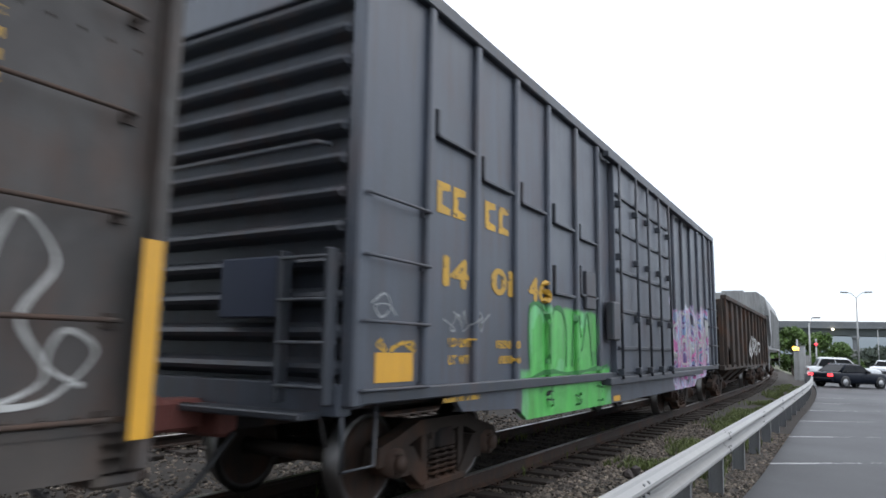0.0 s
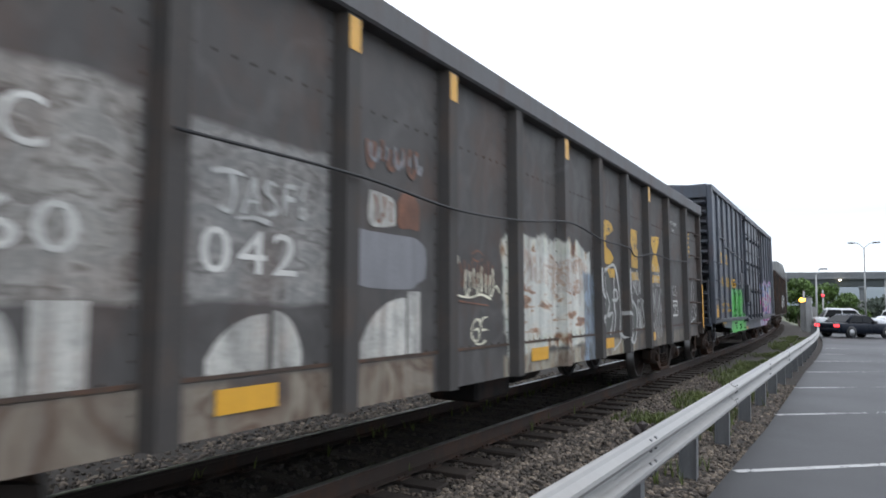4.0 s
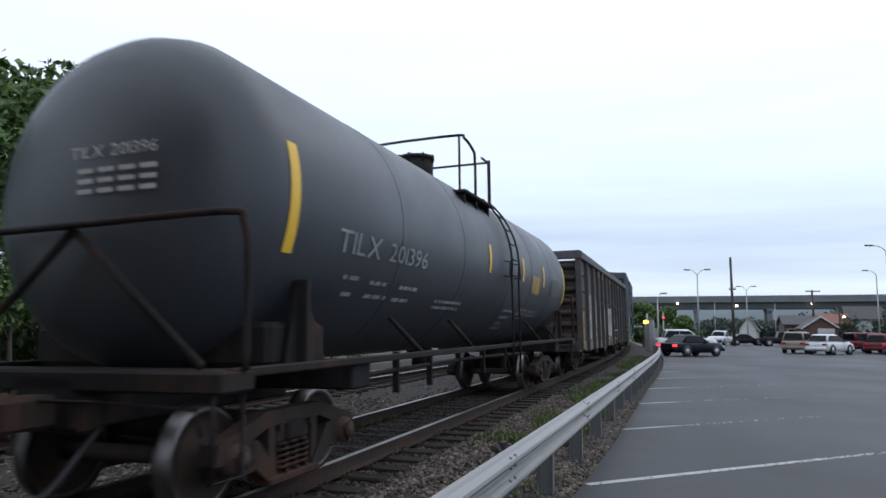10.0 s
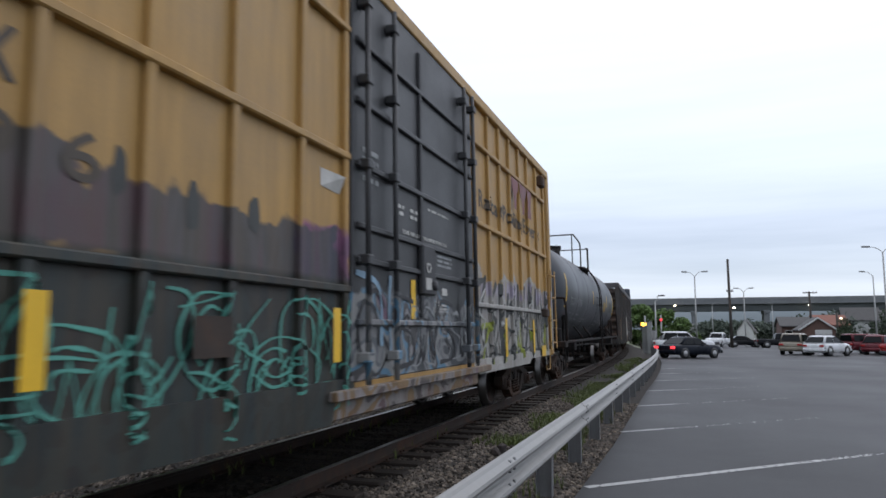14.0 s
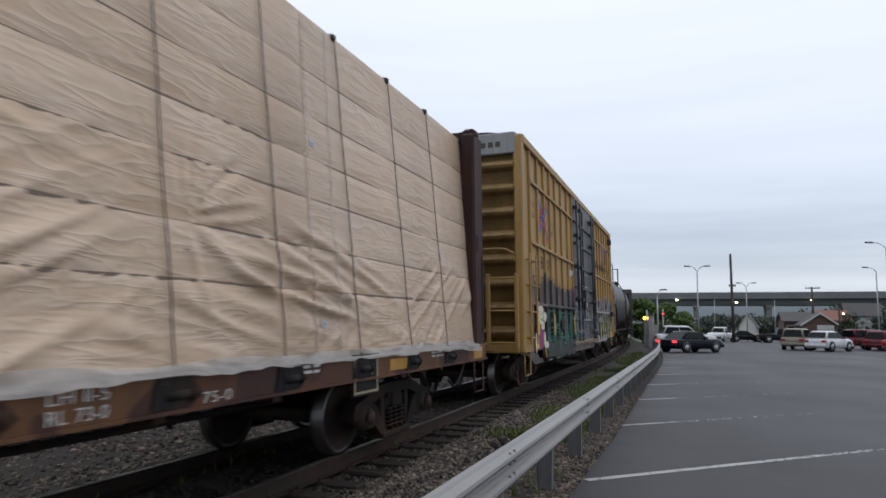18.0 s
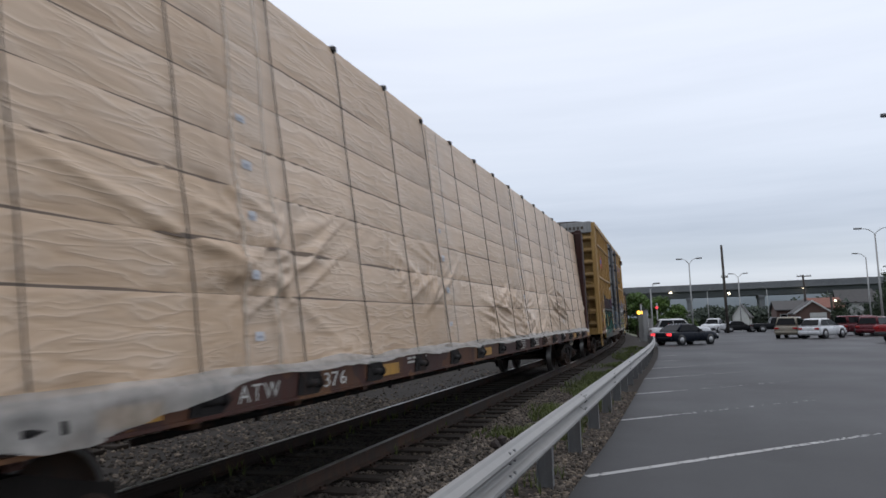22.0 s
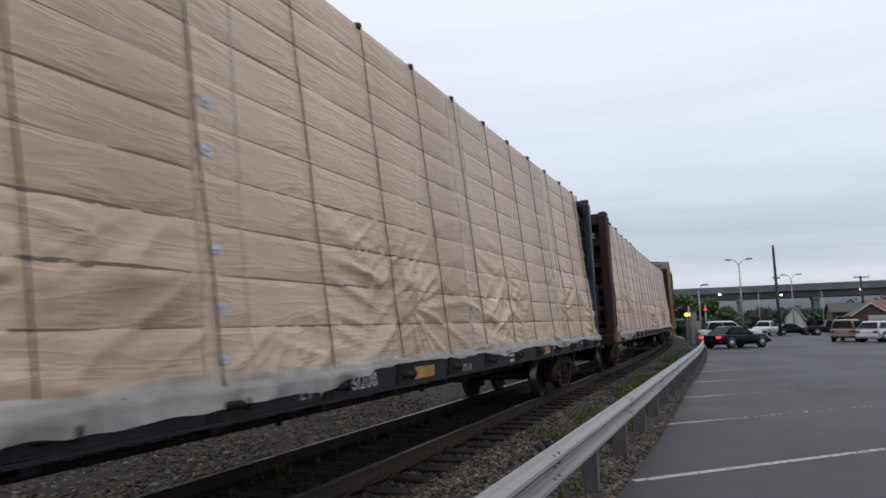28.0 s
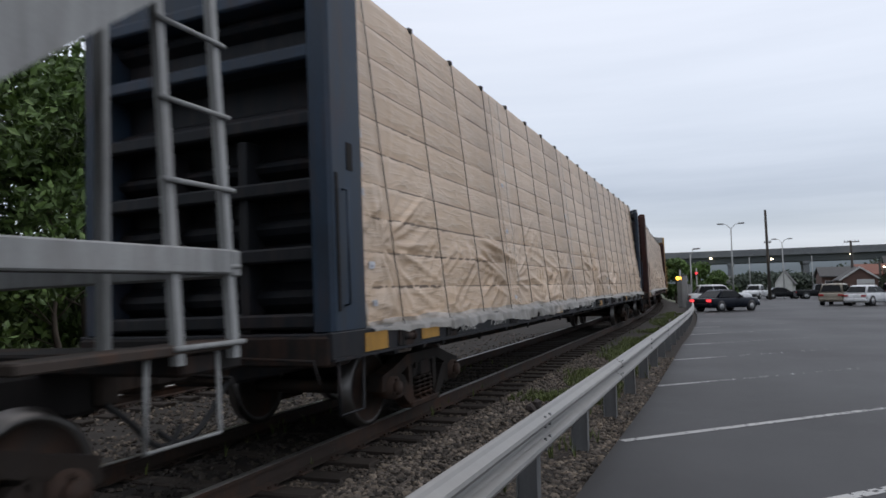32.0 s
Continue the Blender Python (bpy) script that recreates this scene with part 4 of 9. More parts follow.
def bars(w, y0, y1, z, h, count, colour, face, name="stencil_line", seed=1):
    """Lines of small unreadable writing, as plain bars."""
    rnd = random.Random(seed)
    out = []
    for i in range(count):
        zz = z - i * h * 1.9
        y = y0
        while y < y1:
            sh = Shape()
            n = rnd.uniform(0.06, 0.22)
            e = min(y1, y + n)
            x = face((y + e) / 2) + 0.004
            sh.add([(x, y, zz), (x, e, zz), (x, e, zz + h), (x, y, zz + h)], [(0, 1, 2, 3)])
            y = e + rnd.uniform(0.02, 0.06)
            out.append(part(name, sh, M[colour], w))
    return out


def patch(w, outline, colour, face, name, label=""):
    sh = Shape()
    sh.add([(face(y) + 0.005, y, z) for y, z in outline], [tuple(range(len(outline)))])
    return part(name, sh, M[colour], w, label)


def strokes(w, lines, width, colour, face, name="spray_line", label="", lift=0.006, vary=0.12):
    """Sprayed lines: flat ribbons that follow the side."""
    for turn, pts in enumerate(lines):
        sh = Shape()
        pts = spline(pts, 7)
        fine = []
        for a, b in zip(pts, pts[1:]):
            n = max(1, int(math.hypot(b[0] - a[0], b[1] - a[1]) / 0.04))
            fine += [(a[0] + (b[0] - a[0]) * k / n, a[1] + (b[1] - a[1]) * k / n) for k in range(n)]
        fine.append(pts[-1])
        v = []
        for i, p in enumerate(fine):
            q, o = fine[min(i + 1, len(fine) - 1)], fine[max(i - 1, 0)]
            d = Vector((q[0] - o[0], q[1] - o[1]))
            d = d.normalized() if d.length > 1e-6 else Vector((1, 0))
            s = width * (0.38 + vary * math.sin(i * 0.35 + turn))
            for k in (-1, 1):
                y, z = p[0] - k * d.y * s, p[1] + k * d.x * s
                v.append((face(y) + lift + 0.0004 * turn, y, z))
        sh.add(v, [(2 * i, 2 * i + 1, 2 * i + 3, 2 * i + 2) for i in range(len(fine) - 1)])
        part(name, sh, M[colour], w, label)


def blot(w, cy, cz, ry, rz, colour, face, lift=0.0, power=2.0, seed=0, label=""):
    """A sprayed filled shape with a soft uneven outline."""
    pts = []
    for i in range(28):
        a = 2 * math.pi * i / 28
        c, q = math.cos(a), math.sin(a)
        r = 1 + 0.06 * math.sin(3 * a + seed) + 0.04 * math.sin(5 * a + 2 * seed)
        pts.append((cy + ry * r * math.copysign(abs(c) ** (2 / power), c), cz + rz * r * math.copysign(abs(q) ** (2 / power), q)))
    sh = Shape()
    sh.add([(face(y) + 0.003 + lift, y, z) for y, z in pts] + [(face(cy) + 0.003 + lift, cy, cz)], [(i, (i + 1) % 28, 28) for i in range(28)])
    return part("spray_blot", sh, M[colour], w, label)


def wild(y0, y1, z0, z1, count, seed):
    """Looping outlines side by side, like sprayed letters that spell nothing."""
    rnd = random.Random(seed)
    out, step = [], (y1 - y0) / count
    for i in range(count):
        c, h = y0 + (i + 0.5) * step, z1 - z0
        lean = rnd.uniform(-0.12, 0.12)
        at = lambda u, v: (c + step * (u + lean * v), z0 + h * v)
        kind = rnd.randrange(4)
        if kind == 0:
            out.append([at(-0.3, 0.05), at(-0.35, 0.95), at(0.1, 0.98), at(0.4, 0.75), at(0.0, 0.5), at(0.45, 0.3), at(0.2, 0.02), at(-0.3, 0.05)])
        elif kind == 1:
            out.append([at(0.4, 0.8), at(0.1, 1.0), at(-0.4, 0.7), at(-0.42, 0.3), at(0.0, 0.0), at(0.45, 0.25), at(0.3, 0.45)])
        elif kind == 2:
            out.append([at(-0.45, 0.95), at(-0.2, 0.1), at(0.05, 0.7), at(0.25, 0.05), at(0.48, 1.0)])
        else:
            out.append([at(0.35, 0.9), at(-0.25, 0.95), at(-0.4, 0.65), at(0.3, 0.45), at(0.38, 0.12), at(-0.4, 0.05)])
        if rnd.random() < 0.6:
            out.append([at(rnd.uniform(-0.4, 0), rnd.random()), at(0.1, rnd.random()), at(rnd.uniform(0, 0.5), rnd.random())])
    return out


def angular(y0, y1, z0, z1, count, seed):
    """Sharp slanting outlines side by side, like sprayed angular shapes that spell nothing."""
    rnd = random.Random(seed)
    out, step = [], (y1 - y0) / count
    for i in range(count):
        c, h = y0 + (i + 0.5) * step, z1 - z0
        lean = rnd.uniform(-0.35, 0.35)
        at = lambda u, v: (c + step * (u + lean * (v - 0.5)), z0 + h * v)
        pts = rnd.choice((
            [(-0.4, 0), (-0.35, 1.0), (0.1, 0.35), (0.45, 1.0), (0.4, 0.05)],
            [(-0.45, 0.9), (0.4, 1.0), (-0.3, 0.1), (0.5, 0.0)],
            [(-0.4, 0.0), (0.0, 1.0), (0.4, 0.0), (0.15, 0.35), (-0.2, 0.4)],
            [(0.45, 1.0), (-0.35, 0.65), (0.3, 0.5), (-0.4, 0.0), (0.4, 0.15)],
            [(-0.45, 1.0), (-0.1, 0.0), (0.1, 0.6), (0.35, 0.1), (0.5, 0.9)]))
        line_pts = []
        for (u0, v0), (u1, v1) in zip(pts, pts[1:]):
            for k in (0.02, 0.5, 0.98):
                bend = 0.06 * math.sin(math.pi * k) * (1 if i % 2 else -1)
                line_pts.append(at(u0 + (u1 - u0) * k + bend, v0 + (v1 - v0) * k))
        out.append(line_pts)
    return out


def bubbles(y0, y1, z0, z1, count, seed):
    """Rounded outlines that overlap, each with a shorter line inside it."""
    rnd = random.Random(seed)
    out = []
    for i in range(count):
        cy, cz = y0 + (y1 - y0) * (i + 0.5 + rnd.uniform(-0.25, 0.25)) / count, rnd.uniform(z0 + 0.25 * (z1 - z0), z1 - 0.25 * (z1 - z0))
        ry, rz, a0 = (y1 - y0) / count * rnd.uniform(0.55, 0.95), (z1 - z0) * rnd.uniform(0.20, 0.36), rnd.uniform(0, 6.28)
        sweep, lean = rnd.uniform(3.2, 5.6), rnd.uniform(-0.5, 0.5)
        for k, w in ((1.0, sweep), (0.62, sweep * 0.55)):
            pts = []
            for j in range(7):
                a = a0 + w * j / 6
                v = rz * k * math.sin(a) * (1 + 0.18 * math.sin(2 * a + i))
                pts.append((min(y1, max(y0, cy + ry * k * math.cos(a) + lean * v)), min(z1, max(z0, cz + v))))
            out.append(pts)
    return out


def tally(y0, y1, z0, z1, count, seed):
    """Upright uneven strokes in a row, some hooked at the foot."""
    rnd = random.Random(seed)
    out = []
    for i in range(count):
        y, h = y0 + (y1 - y0) * (i + 0.5) / count, z1 - z0
        a, b, d = z0 + h * rnd.uniform(0, 0.3), z1 - h * rnd.uniform(0, 0.3), (y1 - y0) / count
        pts = [(y + d * rnd.uniform(-0.2, 0.2), b), (y + d * rnd.uniform(-0.2, 0.2), (a + b) / 2), (y + d * rnd.uniform(-0.2, 0.2), a)]
        out.append(pts + ([(y + d * 0.5, a - 0.02), (y + d * 0.8, a + 0.05)] if i % 3 == 0 else []))
    return out


def scrawl(y0, y1, z0, z1, count, seed):
    """Made-up looping marks, with no letters in them."""
    rnd = random.Random(seed)
    out = []
    for i in range(count):
        cy = y0 + (y1 - y0) * (i + 0.5) / count
        wd, ht = (y1 - y0) / count * 0.75, z1 - z0
        n = rnd.choice((4, 5, 6))
        out.append([(cy + rnd.uniform(-wd, wd), z0 + ht * rnd.random()) for _ in range(n)])
    return out


def faces_of(posts, panel, post, half):
    """How far out a side stands: posts (place, half width) proud of the panel."""
    def face(y):
        return post if any(abs(y - p) < half + 0.012 for p in posts) else panel
    return face


def ribbed_end(w, s, half, wide, z0, z1, count, deep, colour, gap=0.5, name="end_wall"):
    """A pressed end wall: rounded ribs across the wagon."""
    sh = Shape()
    prof = [(0.0, z0)]
    step = (z1 - z0) / count
    for i in range(count):
        b = z0 + i * step
        prof += [(0.0, b + step * (1 - gap) * 0.5), (deep * 0.8, b + step * (0.5 - gap * 0.22)), (deep, b + step * 0.5), (deep * 0.8, b + step * (0.5 + gap * 0.22)), (0.0, b + step * (1 - (1 - gap) * 0.5))]
    prof.append((0.0, z1))
    rings = []
    for x, k in ((-wide, 0.0), (-wide + 0.06, 1.0), (wide - 0.06, 1.0), (wide, 0.0)):
        rings.append([(x, s * (half + d * k), z) for d, z in prof])
    sh.loft(rings, False, 0, False, False)
    return part(name, sh, M[colour], w, "end wall pressed with horizontal ribs")


# ---- blue-grey boxcar ----
box1 = wagon("boxcar", "blue-grey steel boxcar with ribbed end and green sprayed patch", 11.25)
H1 = 7.54
POSTS1 = [-6.65, -5.80, -4.90, -4.00, -3.05, -2.15, 2.75, 3.60, 4.50, 5.40, 6.30, 7.05]
side1 = faces_of(POSTS1, 1.545, 1.60, 0.05)
sh = Shape()
sh.box(-1.545, 1.545, -H1, H1, 1.0, 4.34)
part("body", sh, M["blue_grey"], box1, "blue-grey riveted side panels")
sh = Shape()
for x in (-1, 1):
    sh.box(x * 1.50, x * 1.615, -H1, H1, 4.32, 4.46, 0.012)
    sh.box(x * 1.50, x * 1.615, -H1, H1, 1.0, 1.10, 0.01)
part("side_chord", sh, M["blue_dark"], box1)
sh = Shape()
rings = [[(-1.6, y, 4.42), (0, y, 4.59), (1.6, y, 4.42), (1.6, y, 4.38), (-1.6, y, 4.38)] for y in (-H1 - 0.05, H1 + 0.05)]
sh.loft(rings)
part("roof", sh, M["blue_dark"], box1, "low-pitched steel roof")
sh = Shape()
for i in range(15):
    y = -7.3 + i * 1.043
    sh.loft([[(-1.58, y + d, 4.425 + u), (0, y + d, 4.595 + u), (1.58, y + d, 4.425 + u)] for d, u in ((-0.05, 0), (-0.02, 0.03), (0.02, 0.03), (0.05, 0))], False, 0, False, False)
part("roof_ribs", sh, M["blue_dark"], box1)
for y in POSTS1:
    for x in (-1, 1):
        sh = Shape()
        sh.box(x * 1.53, x * 1.60, y - 0.05, y + 0.05, 1.04, 4.34, 0.02)
        part("side_post", sh, M["blue_grey"], box1)
for s in (-1, 1):
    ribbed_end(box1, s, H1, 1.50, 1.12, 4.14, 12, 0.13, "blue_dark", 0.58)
    sh = Shape()
    for x in (-1, 1):
        sh.box(x * 1.48, x * 1.61, s * (H1 - 0.08), s * (H1 + 0.08), 0.98, 4.46, 0.02)
    sh.box(-1.5, 1.5, s * (H1 - 0.02), s * (H1 + 0.06), 4.14, 4.48, 0.01)
    sh.box(-1.5, 1.5, s * (H1 - 0.05), s * (H1 + 0.10), 0.92, 1.14, 0.01)
    part("end_frame", sh, M["blue_grey"], box1)
sh = Shape()
low = [(-H1, 1.02), (-6.2, 1.02), (-6.0, 0.85), (-4.85, 0.80), (-4.6, 0.67), (-1.5, 0.66), (1.8, 0.66), (4.6, 0.67), (4.85, 0.80), (6.0, 0.85), (6.2, 1.02), (H1, 1.02), (H1, 1.1), (-H1, 1.1)]
for x in (-1, 1):
    sh.prism(low, "x", x * 1.50, x * 1.56)
part("side_sill", sh, M["blue_grey"], box1, "deep fish-belly side sill")
# sliding door, on the side towards the lot and the other
for x in (-1, 1):
    sh = Shape()
    sh.box(x * 1.54, x * 1.63, -1.55, 1.95, 1.08, 4.23, 0.01)
    d = part("door", sh, M["blue_grey"], box1, "wide sliding steel door")
    for z in (1.45, 2.0, 2.6, 3.2, 3.75):
        sh = Shape()
        sh.box(x * 1.62, x * 1.665, -1.5, 1.9, z - 0.03, z + 0.03, 0.01)
        part("door_rib", sh, M["blue_dark"], d)
    for y in (-1.45, -0.5, 0.25, 1.05, 1.85):
        sh = Shape()
        sh.cyl((x * 1.69, y, 1.0), (x * 1.69, y, 4.21), 0.022, 8)
        for z in (1.1, 1.9, 2.8, 3.6):
            sh.box(x * 1.62, x * 1.715, y - 0.05, y + 0.05, z - 0.05, z + 0.05, 0.01)
        part("lock_rod", sh, M["blue_dark"], d)
    sh = Shape()
    sh.box(x * 1.6, x * 1.70, -2.0, 5.0, 4.21, 4.3, 0.01)
    sh.box(x * 1.55, x * 1.68, -2.0, 5.0, 0.93, 1.03, 0.01)
    part("door_track", sh, M["blue_dark"], box1)
for i, (y, z0, z1) in enumerate([(-6.2, 3.2, 3.45), (-5.35, 3.0, 3.25), (-4.45, 2.95, 3.2), (-3.5, 2.9, 3.15), (-2.6, 2.85, 3.05), (-2.6, 2.1, 2.5), (-3.5, 2.05, 2.4)]):
    sh = Shape()
    sh.box(1.545, 1.60, y - 0.36, y + 0.34, z0, z0 + 0.035, 0.006)
    sh.box(1.545, 1.60, y - 0.36, y - 0.31, z0, z1, 0.006)
    part("tie_bracket", sh, M["blue_dark"], box1)
sh = Shape()
sh.box(1.54, 1.60, -2.75, -2.35, 1.95, 2.45, 0.01)
sh.box(1.60, 1.72, -1.95, -1.62, 1.55, 2.1, 0.02)
part("route_board", sh, M["blue_dark"], box1)
rungs(box1, 1.55, -7.55, -6.70, (1.10, 1.58, 2.05, 2.50), "blue_dark")
rungs(box1, 1.55, 6.75, 7.60, (1.10, 1.58, 2.05, 2.50), "blue_dark")
for z in (1.12, 1.42, 1.72, 2.02):
    sh = Shape()
    sh.tube([(1.02, -H1 - 0.10, z), (1.02, -H1 - 0.22, z), (1.46, -H1 - 0.22, z), (1.46, -H1 - 0.10, z)], 0.016, 6)
    part("end_rung", sh, M["blue_dark"], box1)
for x in (1.02, 1.46):
    sh = Shape()
    sh.box(x - 0.025, x + 0.025, -H1 - 0.23, -H1 - 0.12, 1.0, 2.08, 0.01)
    part("end_stile", sh, M["blue_dark"], box1)
sh = Shape()
sh.box(0.36, 0.96, -H1 - 0.19, -H1 - 0.13, 1.60, 2.05, 0.01)
part("end_panel", sh, M["panel_dark"], box1, "dark blue square panel")
sh = Shape()
sh.tube([(-0.9, -H1 - 0.11, 2.85), (-0.85, -H1 - 0.2, 2.85), (1.3, -H1 - 0.2, 2.86), (1.35, -H1 - 0.11, 2.86)], 0.02, 6)
sh.box(-1.3, 1.35, -H1 - 0.32, -H1 - 0.08, 0.90, 0.95, 0.01)
part("end_handrail", sh, M["blue_dark"], box1)
patch(box1, [(-7.30, 1.14), (-6.80, 1.14), (-6.80, 1.36), (-7.30, 1.36)], "mark_yellow", side1, "reflector", "square yellow reflector")
patch(box1, [(-1.52, 0.68), (-1.20, 0.68), (-1.20, 0.76), (-1.52, 0.76)], "mark_yellow", lambda y: 1.56, "reflector")
for y, z in ((-6.48, 2.56), (-6.20, 2.56), (-5.58, 2.56), (-5.28, 2.56)):
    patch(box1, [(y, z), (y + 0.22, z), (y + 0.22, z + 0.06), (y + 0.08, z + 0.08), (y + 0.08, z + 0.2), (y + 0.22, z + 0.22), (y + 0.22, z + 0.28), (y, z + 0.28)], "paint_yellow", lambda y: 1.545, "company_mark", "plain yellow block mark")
for txt, y0, y1 in (("14", -6.34, -5.92), ("01", -5.42, -4.97), ("46", -4.52, -4.01)):
    lettering(box1, txt, y0, y1, 1.945, 0.25, "paint_yellow", side1, "number", "yellow wagon number", 0.022)
for txt, y0, y1, z in (("LD LMT", -6.25, -5.84, 1.415), ("LT WT", -6.24, -5.88, 1.265), ("151500", -5.32, -4.88, 1.41), ("68500", -5.26, -4.88, 1.26)):
    lettering(box1, txt, y0, y1, z, 0.075, "paint_yellow", side1, "weight_mark", "", 0.006)
bars(box1, -6.35, -5.7, 1.02, 0.04, 2, "paint_yellow", lambda y: 1.56, seed=3)
strokes(box1, scrawl(-7.25, -6.8, 1.36, 1.46, 3, 4), 0.03, "paint_yellow", side1)
strokes(box1, [[(-7.36, 1.72), (-7.2, 1.80), (-7.12, 1.70), (-7.24, 1.62), (-7.32, 1.70), (-7.16, 1.72), (-7.05, 1.64)]], 0.018, "paint_white2", side1)
strokes(box1, scrawl(-6.3, -5.5, 1.55, 1.75, 5, 10), 0.02, "paint_white2", side1)
strokes(box1, [[(-4.5, 1.2), (-4.52, 1.8), (-4.3, 1.92), (-4.05, 1.75), (-4.05, 1.25)], [(-3.9, 1.2), (-3.85, 1.8), (-3.6, 1.9), (-3.4, 1.7), (-3.4, 1.2)], [(-3.2, 1.2), (-3.1, 1.85), (-2.85, 1.4), (-2.6, 1.88), (-2.4, 1.2)], [(-4.7, 1.05), (-4.0, 1.16), (-3.2, 1.12), (-1.75, 1.2)]], 0.06, "spray_green", side1, "spray_line", "dark green sprayed outline")
strokes(box1, wild(-4.6, -1.8, 0.72, 1.08, 5, 21), 0.035, "spray_green", side1)
strokes(box1, scrawl(-4.4, -3.9, 0.8, 1.05, 4, 24) + scrawl(-2.4, -1.9, 0.8, 1.05, 4, 25), 0.02, "spray_dark", side1)
strokes(box1, wild(2.55, 6.3, 1.15, 2.2, 6, 22), 0.07, "spray_white", side1, "spray_line", "white sprayed outline")
strokes(box1, wild(2.6, 6.2, 0.85, 1.7, 5, 27), 0.06, "spray_pink", side1, "spray_line", "pink sprayed outline")
trucks(box1, -5.5, 5.5)
couplers(box1, H1, "coupler_red")
stirrup(box1, -7.6, -7.2, 0.55, 1.0, 1.5, "blue_dark")
sh = Shape()
sh.box(-0.25, 0.25, -H1, H1, 0.72, 1.0, 0.02)
sh.box(-1.35, 1.35, -H1, H1, 0.94, 1.02)
part("underframe", sh, M["underframe"], box1)

# ---- grey-brown gondola ----
gon = wagon("gondola", "weathered grey-brown gondola with rusty patches and sprayed tags", -6.35)
H2 = 8.45
POSTS2 = [6.95, 5.40, 3.95, 2.70, 1.40, 0.10, -1.25, -2.60, -3.95, -5.35, -6.95]
SPRAYED2 = sorted(POSTS2, key=lambda y: abs(y - 0.1))[:1]
side2 = faces_of(POSTS2, 1.50, 1.60, 0.075)
sh = Shape()
for x in (-1, 1):
    sh.box(x * 1.47, x * 1.50, -H2, H2, 0.78, 3.5)
    sh.prism([(-H2, 0.98), (-7.7, 0.98), (-7.2, 0.72), (7.2, 0.72), (7.7, 0.98), (H2, 0.98), (H2, 1.02), (-H2, 1.02)], "x", x * 1.40, x * 1.505)
part("side_wall", sh, M["gondola"], gon, "weathered side sheets with rows of rivets")
sh = Shape()
sh.box(-1.47, 1.47, -H2, H2, 0.95, 1.1)
part("floor", sh, M["rust_dark"], gon)
for y in POSTS2:
    for x in (-1, 1):
        sh = Shape()
        sh.loft([[(x * 1.49, y - 0.11, z), (x * 1.60, y - 0.07, z), (x * 1.60, y + 0.07, z), (x * 1.49, y + 0.11, z)] for z in (0.72, 3.48)])
        if y in SPRAYED2:
            part("side_post", sh, M["gondola"], gon, "tapered side post with sprayed white paint")
        else:
            part("side_post", sh, M["gondola_post"], gon, "tapered dark side post")
sh = Shape()
for x in (-1, 1):
    sh.box(x * 1.46, x * 1.63, -H2 - 0.02, H2 + 0.02, 3.46, 3.69, 0.02)
for s in (-1, 1):
    sh.box(-1.6, 1.6, s * (H2 - 0.1), s * (H2 + 0.06), 3.46, 3.71, 0.02)
part("top_chord", sh, M["gondola_chord"], gon, "grey weathered heavy top chord")
for s in (-1, 1):
    ribbed_end(gon, s, H2 - 0.11, 1.44, 1.0, 3.42, 7, 0.11, "rust_dark", 0.6)
    sh = Shape()
    for x in (-1, 1):
        sh.box(x * 1.42, x * 1.60, s * (H2 - 0.06), s * (H2 + 0.02), 0.80, 3.46, 0.015)
    sh.box(-1.5, 1.5, s * (H2 - 0.2), s * (H2 + 0.05), 0.72, 1.02, 0.02)
    part("end_frame", sh, M["gondola"], gon)
riv = Shape()
for y in np.arange(-H2 + 0.2, H2 - 0.1, 0.145):
    if side2(y) < 1.55:
        for z in (2.86, 1.06):
            riv.add([(1.512, y, z), (1.50, y - 0.016, z), (1.50, y, z + 0.016), (1.50, y + 0.016, z), (1.50, y, z - 0.016)], [(0, 1, 2), (0, 2, 3), (0, 3, 4), (0, 4, 1)])
for y in POSTS2:
    for z in np.arange(0.9, 3.4, 0.13):
        for d in (-0.14, 0.14):
            riv.add([(1.512, y + d, z), (1.50, y + d - 0.014, z), (1.50, y + d, z + 0.014), (1.50, y + d + 0.014, z), (1.50, y + d, z - 0.014)], [(0, 1, 2), (0, 2, 3), (0, 3, 4), (0, 4, 1)])
tagged(part("rivets", riv, M["rust_dark"], gon), kind="stuff")
for y0, y1 in zip([-H2] + POSTS2[::-1], POSTS2[::-1] + [H2]):
    sh = Shape()
    sh.box(1.498, 1.510, y0 + (0.11 if y0 > -H2 else 0.02), y1 - (0.11 if y1 < H2 else 0.02), 1.028, 1.052)
    part("lower_seam", sh, M["seam_rust"], gon, "rusty lapped seam with rivets")
rungs(gon, 1.50, 7.45, 8.25, (1.05, 1.50, 2.00, 2.50, 3.0), "rust_dark")
rungs(gon, 1.50, -8.25, -7.45, (1.05, 1.50, 2.00, 2.50, 3.0), "rust_dark")
patch(gon, [(8.33, 0.95), (8.44, 0.95), (8.44, 1.90), (8.33, 1.90)], "mark_yellow", lambda y: 1.605, "reflector", "tall yellow reflector strip")
patch(gon, [(-8.44, 0.95), (-8.34, 0.95), (-8.34, 1.90), (-8.44, 1.90)], "mark_yellow", lambda y: 1.605, "reflector", "tall yellow reflector strip")
for y in (1.63, 4.02, -0.82, -5.0):
    patch(gon, [(y, 0.83), (y + 0.46, 0.83), (y + 0.46, 0.97), (y, 0.97)], "mark_yellow", lambda y: 1.512, "reflector", "yellow reflector patch")
for y in (3.95, 0.10, -2.60, -3.95):
    patch(gon, [(y - 0.06, 3.2), (y + 0.06, 3.2), (y + 0.06, 3.44), (y - 0.06, 3.44)], "mark_yellow", side2, "reflector")
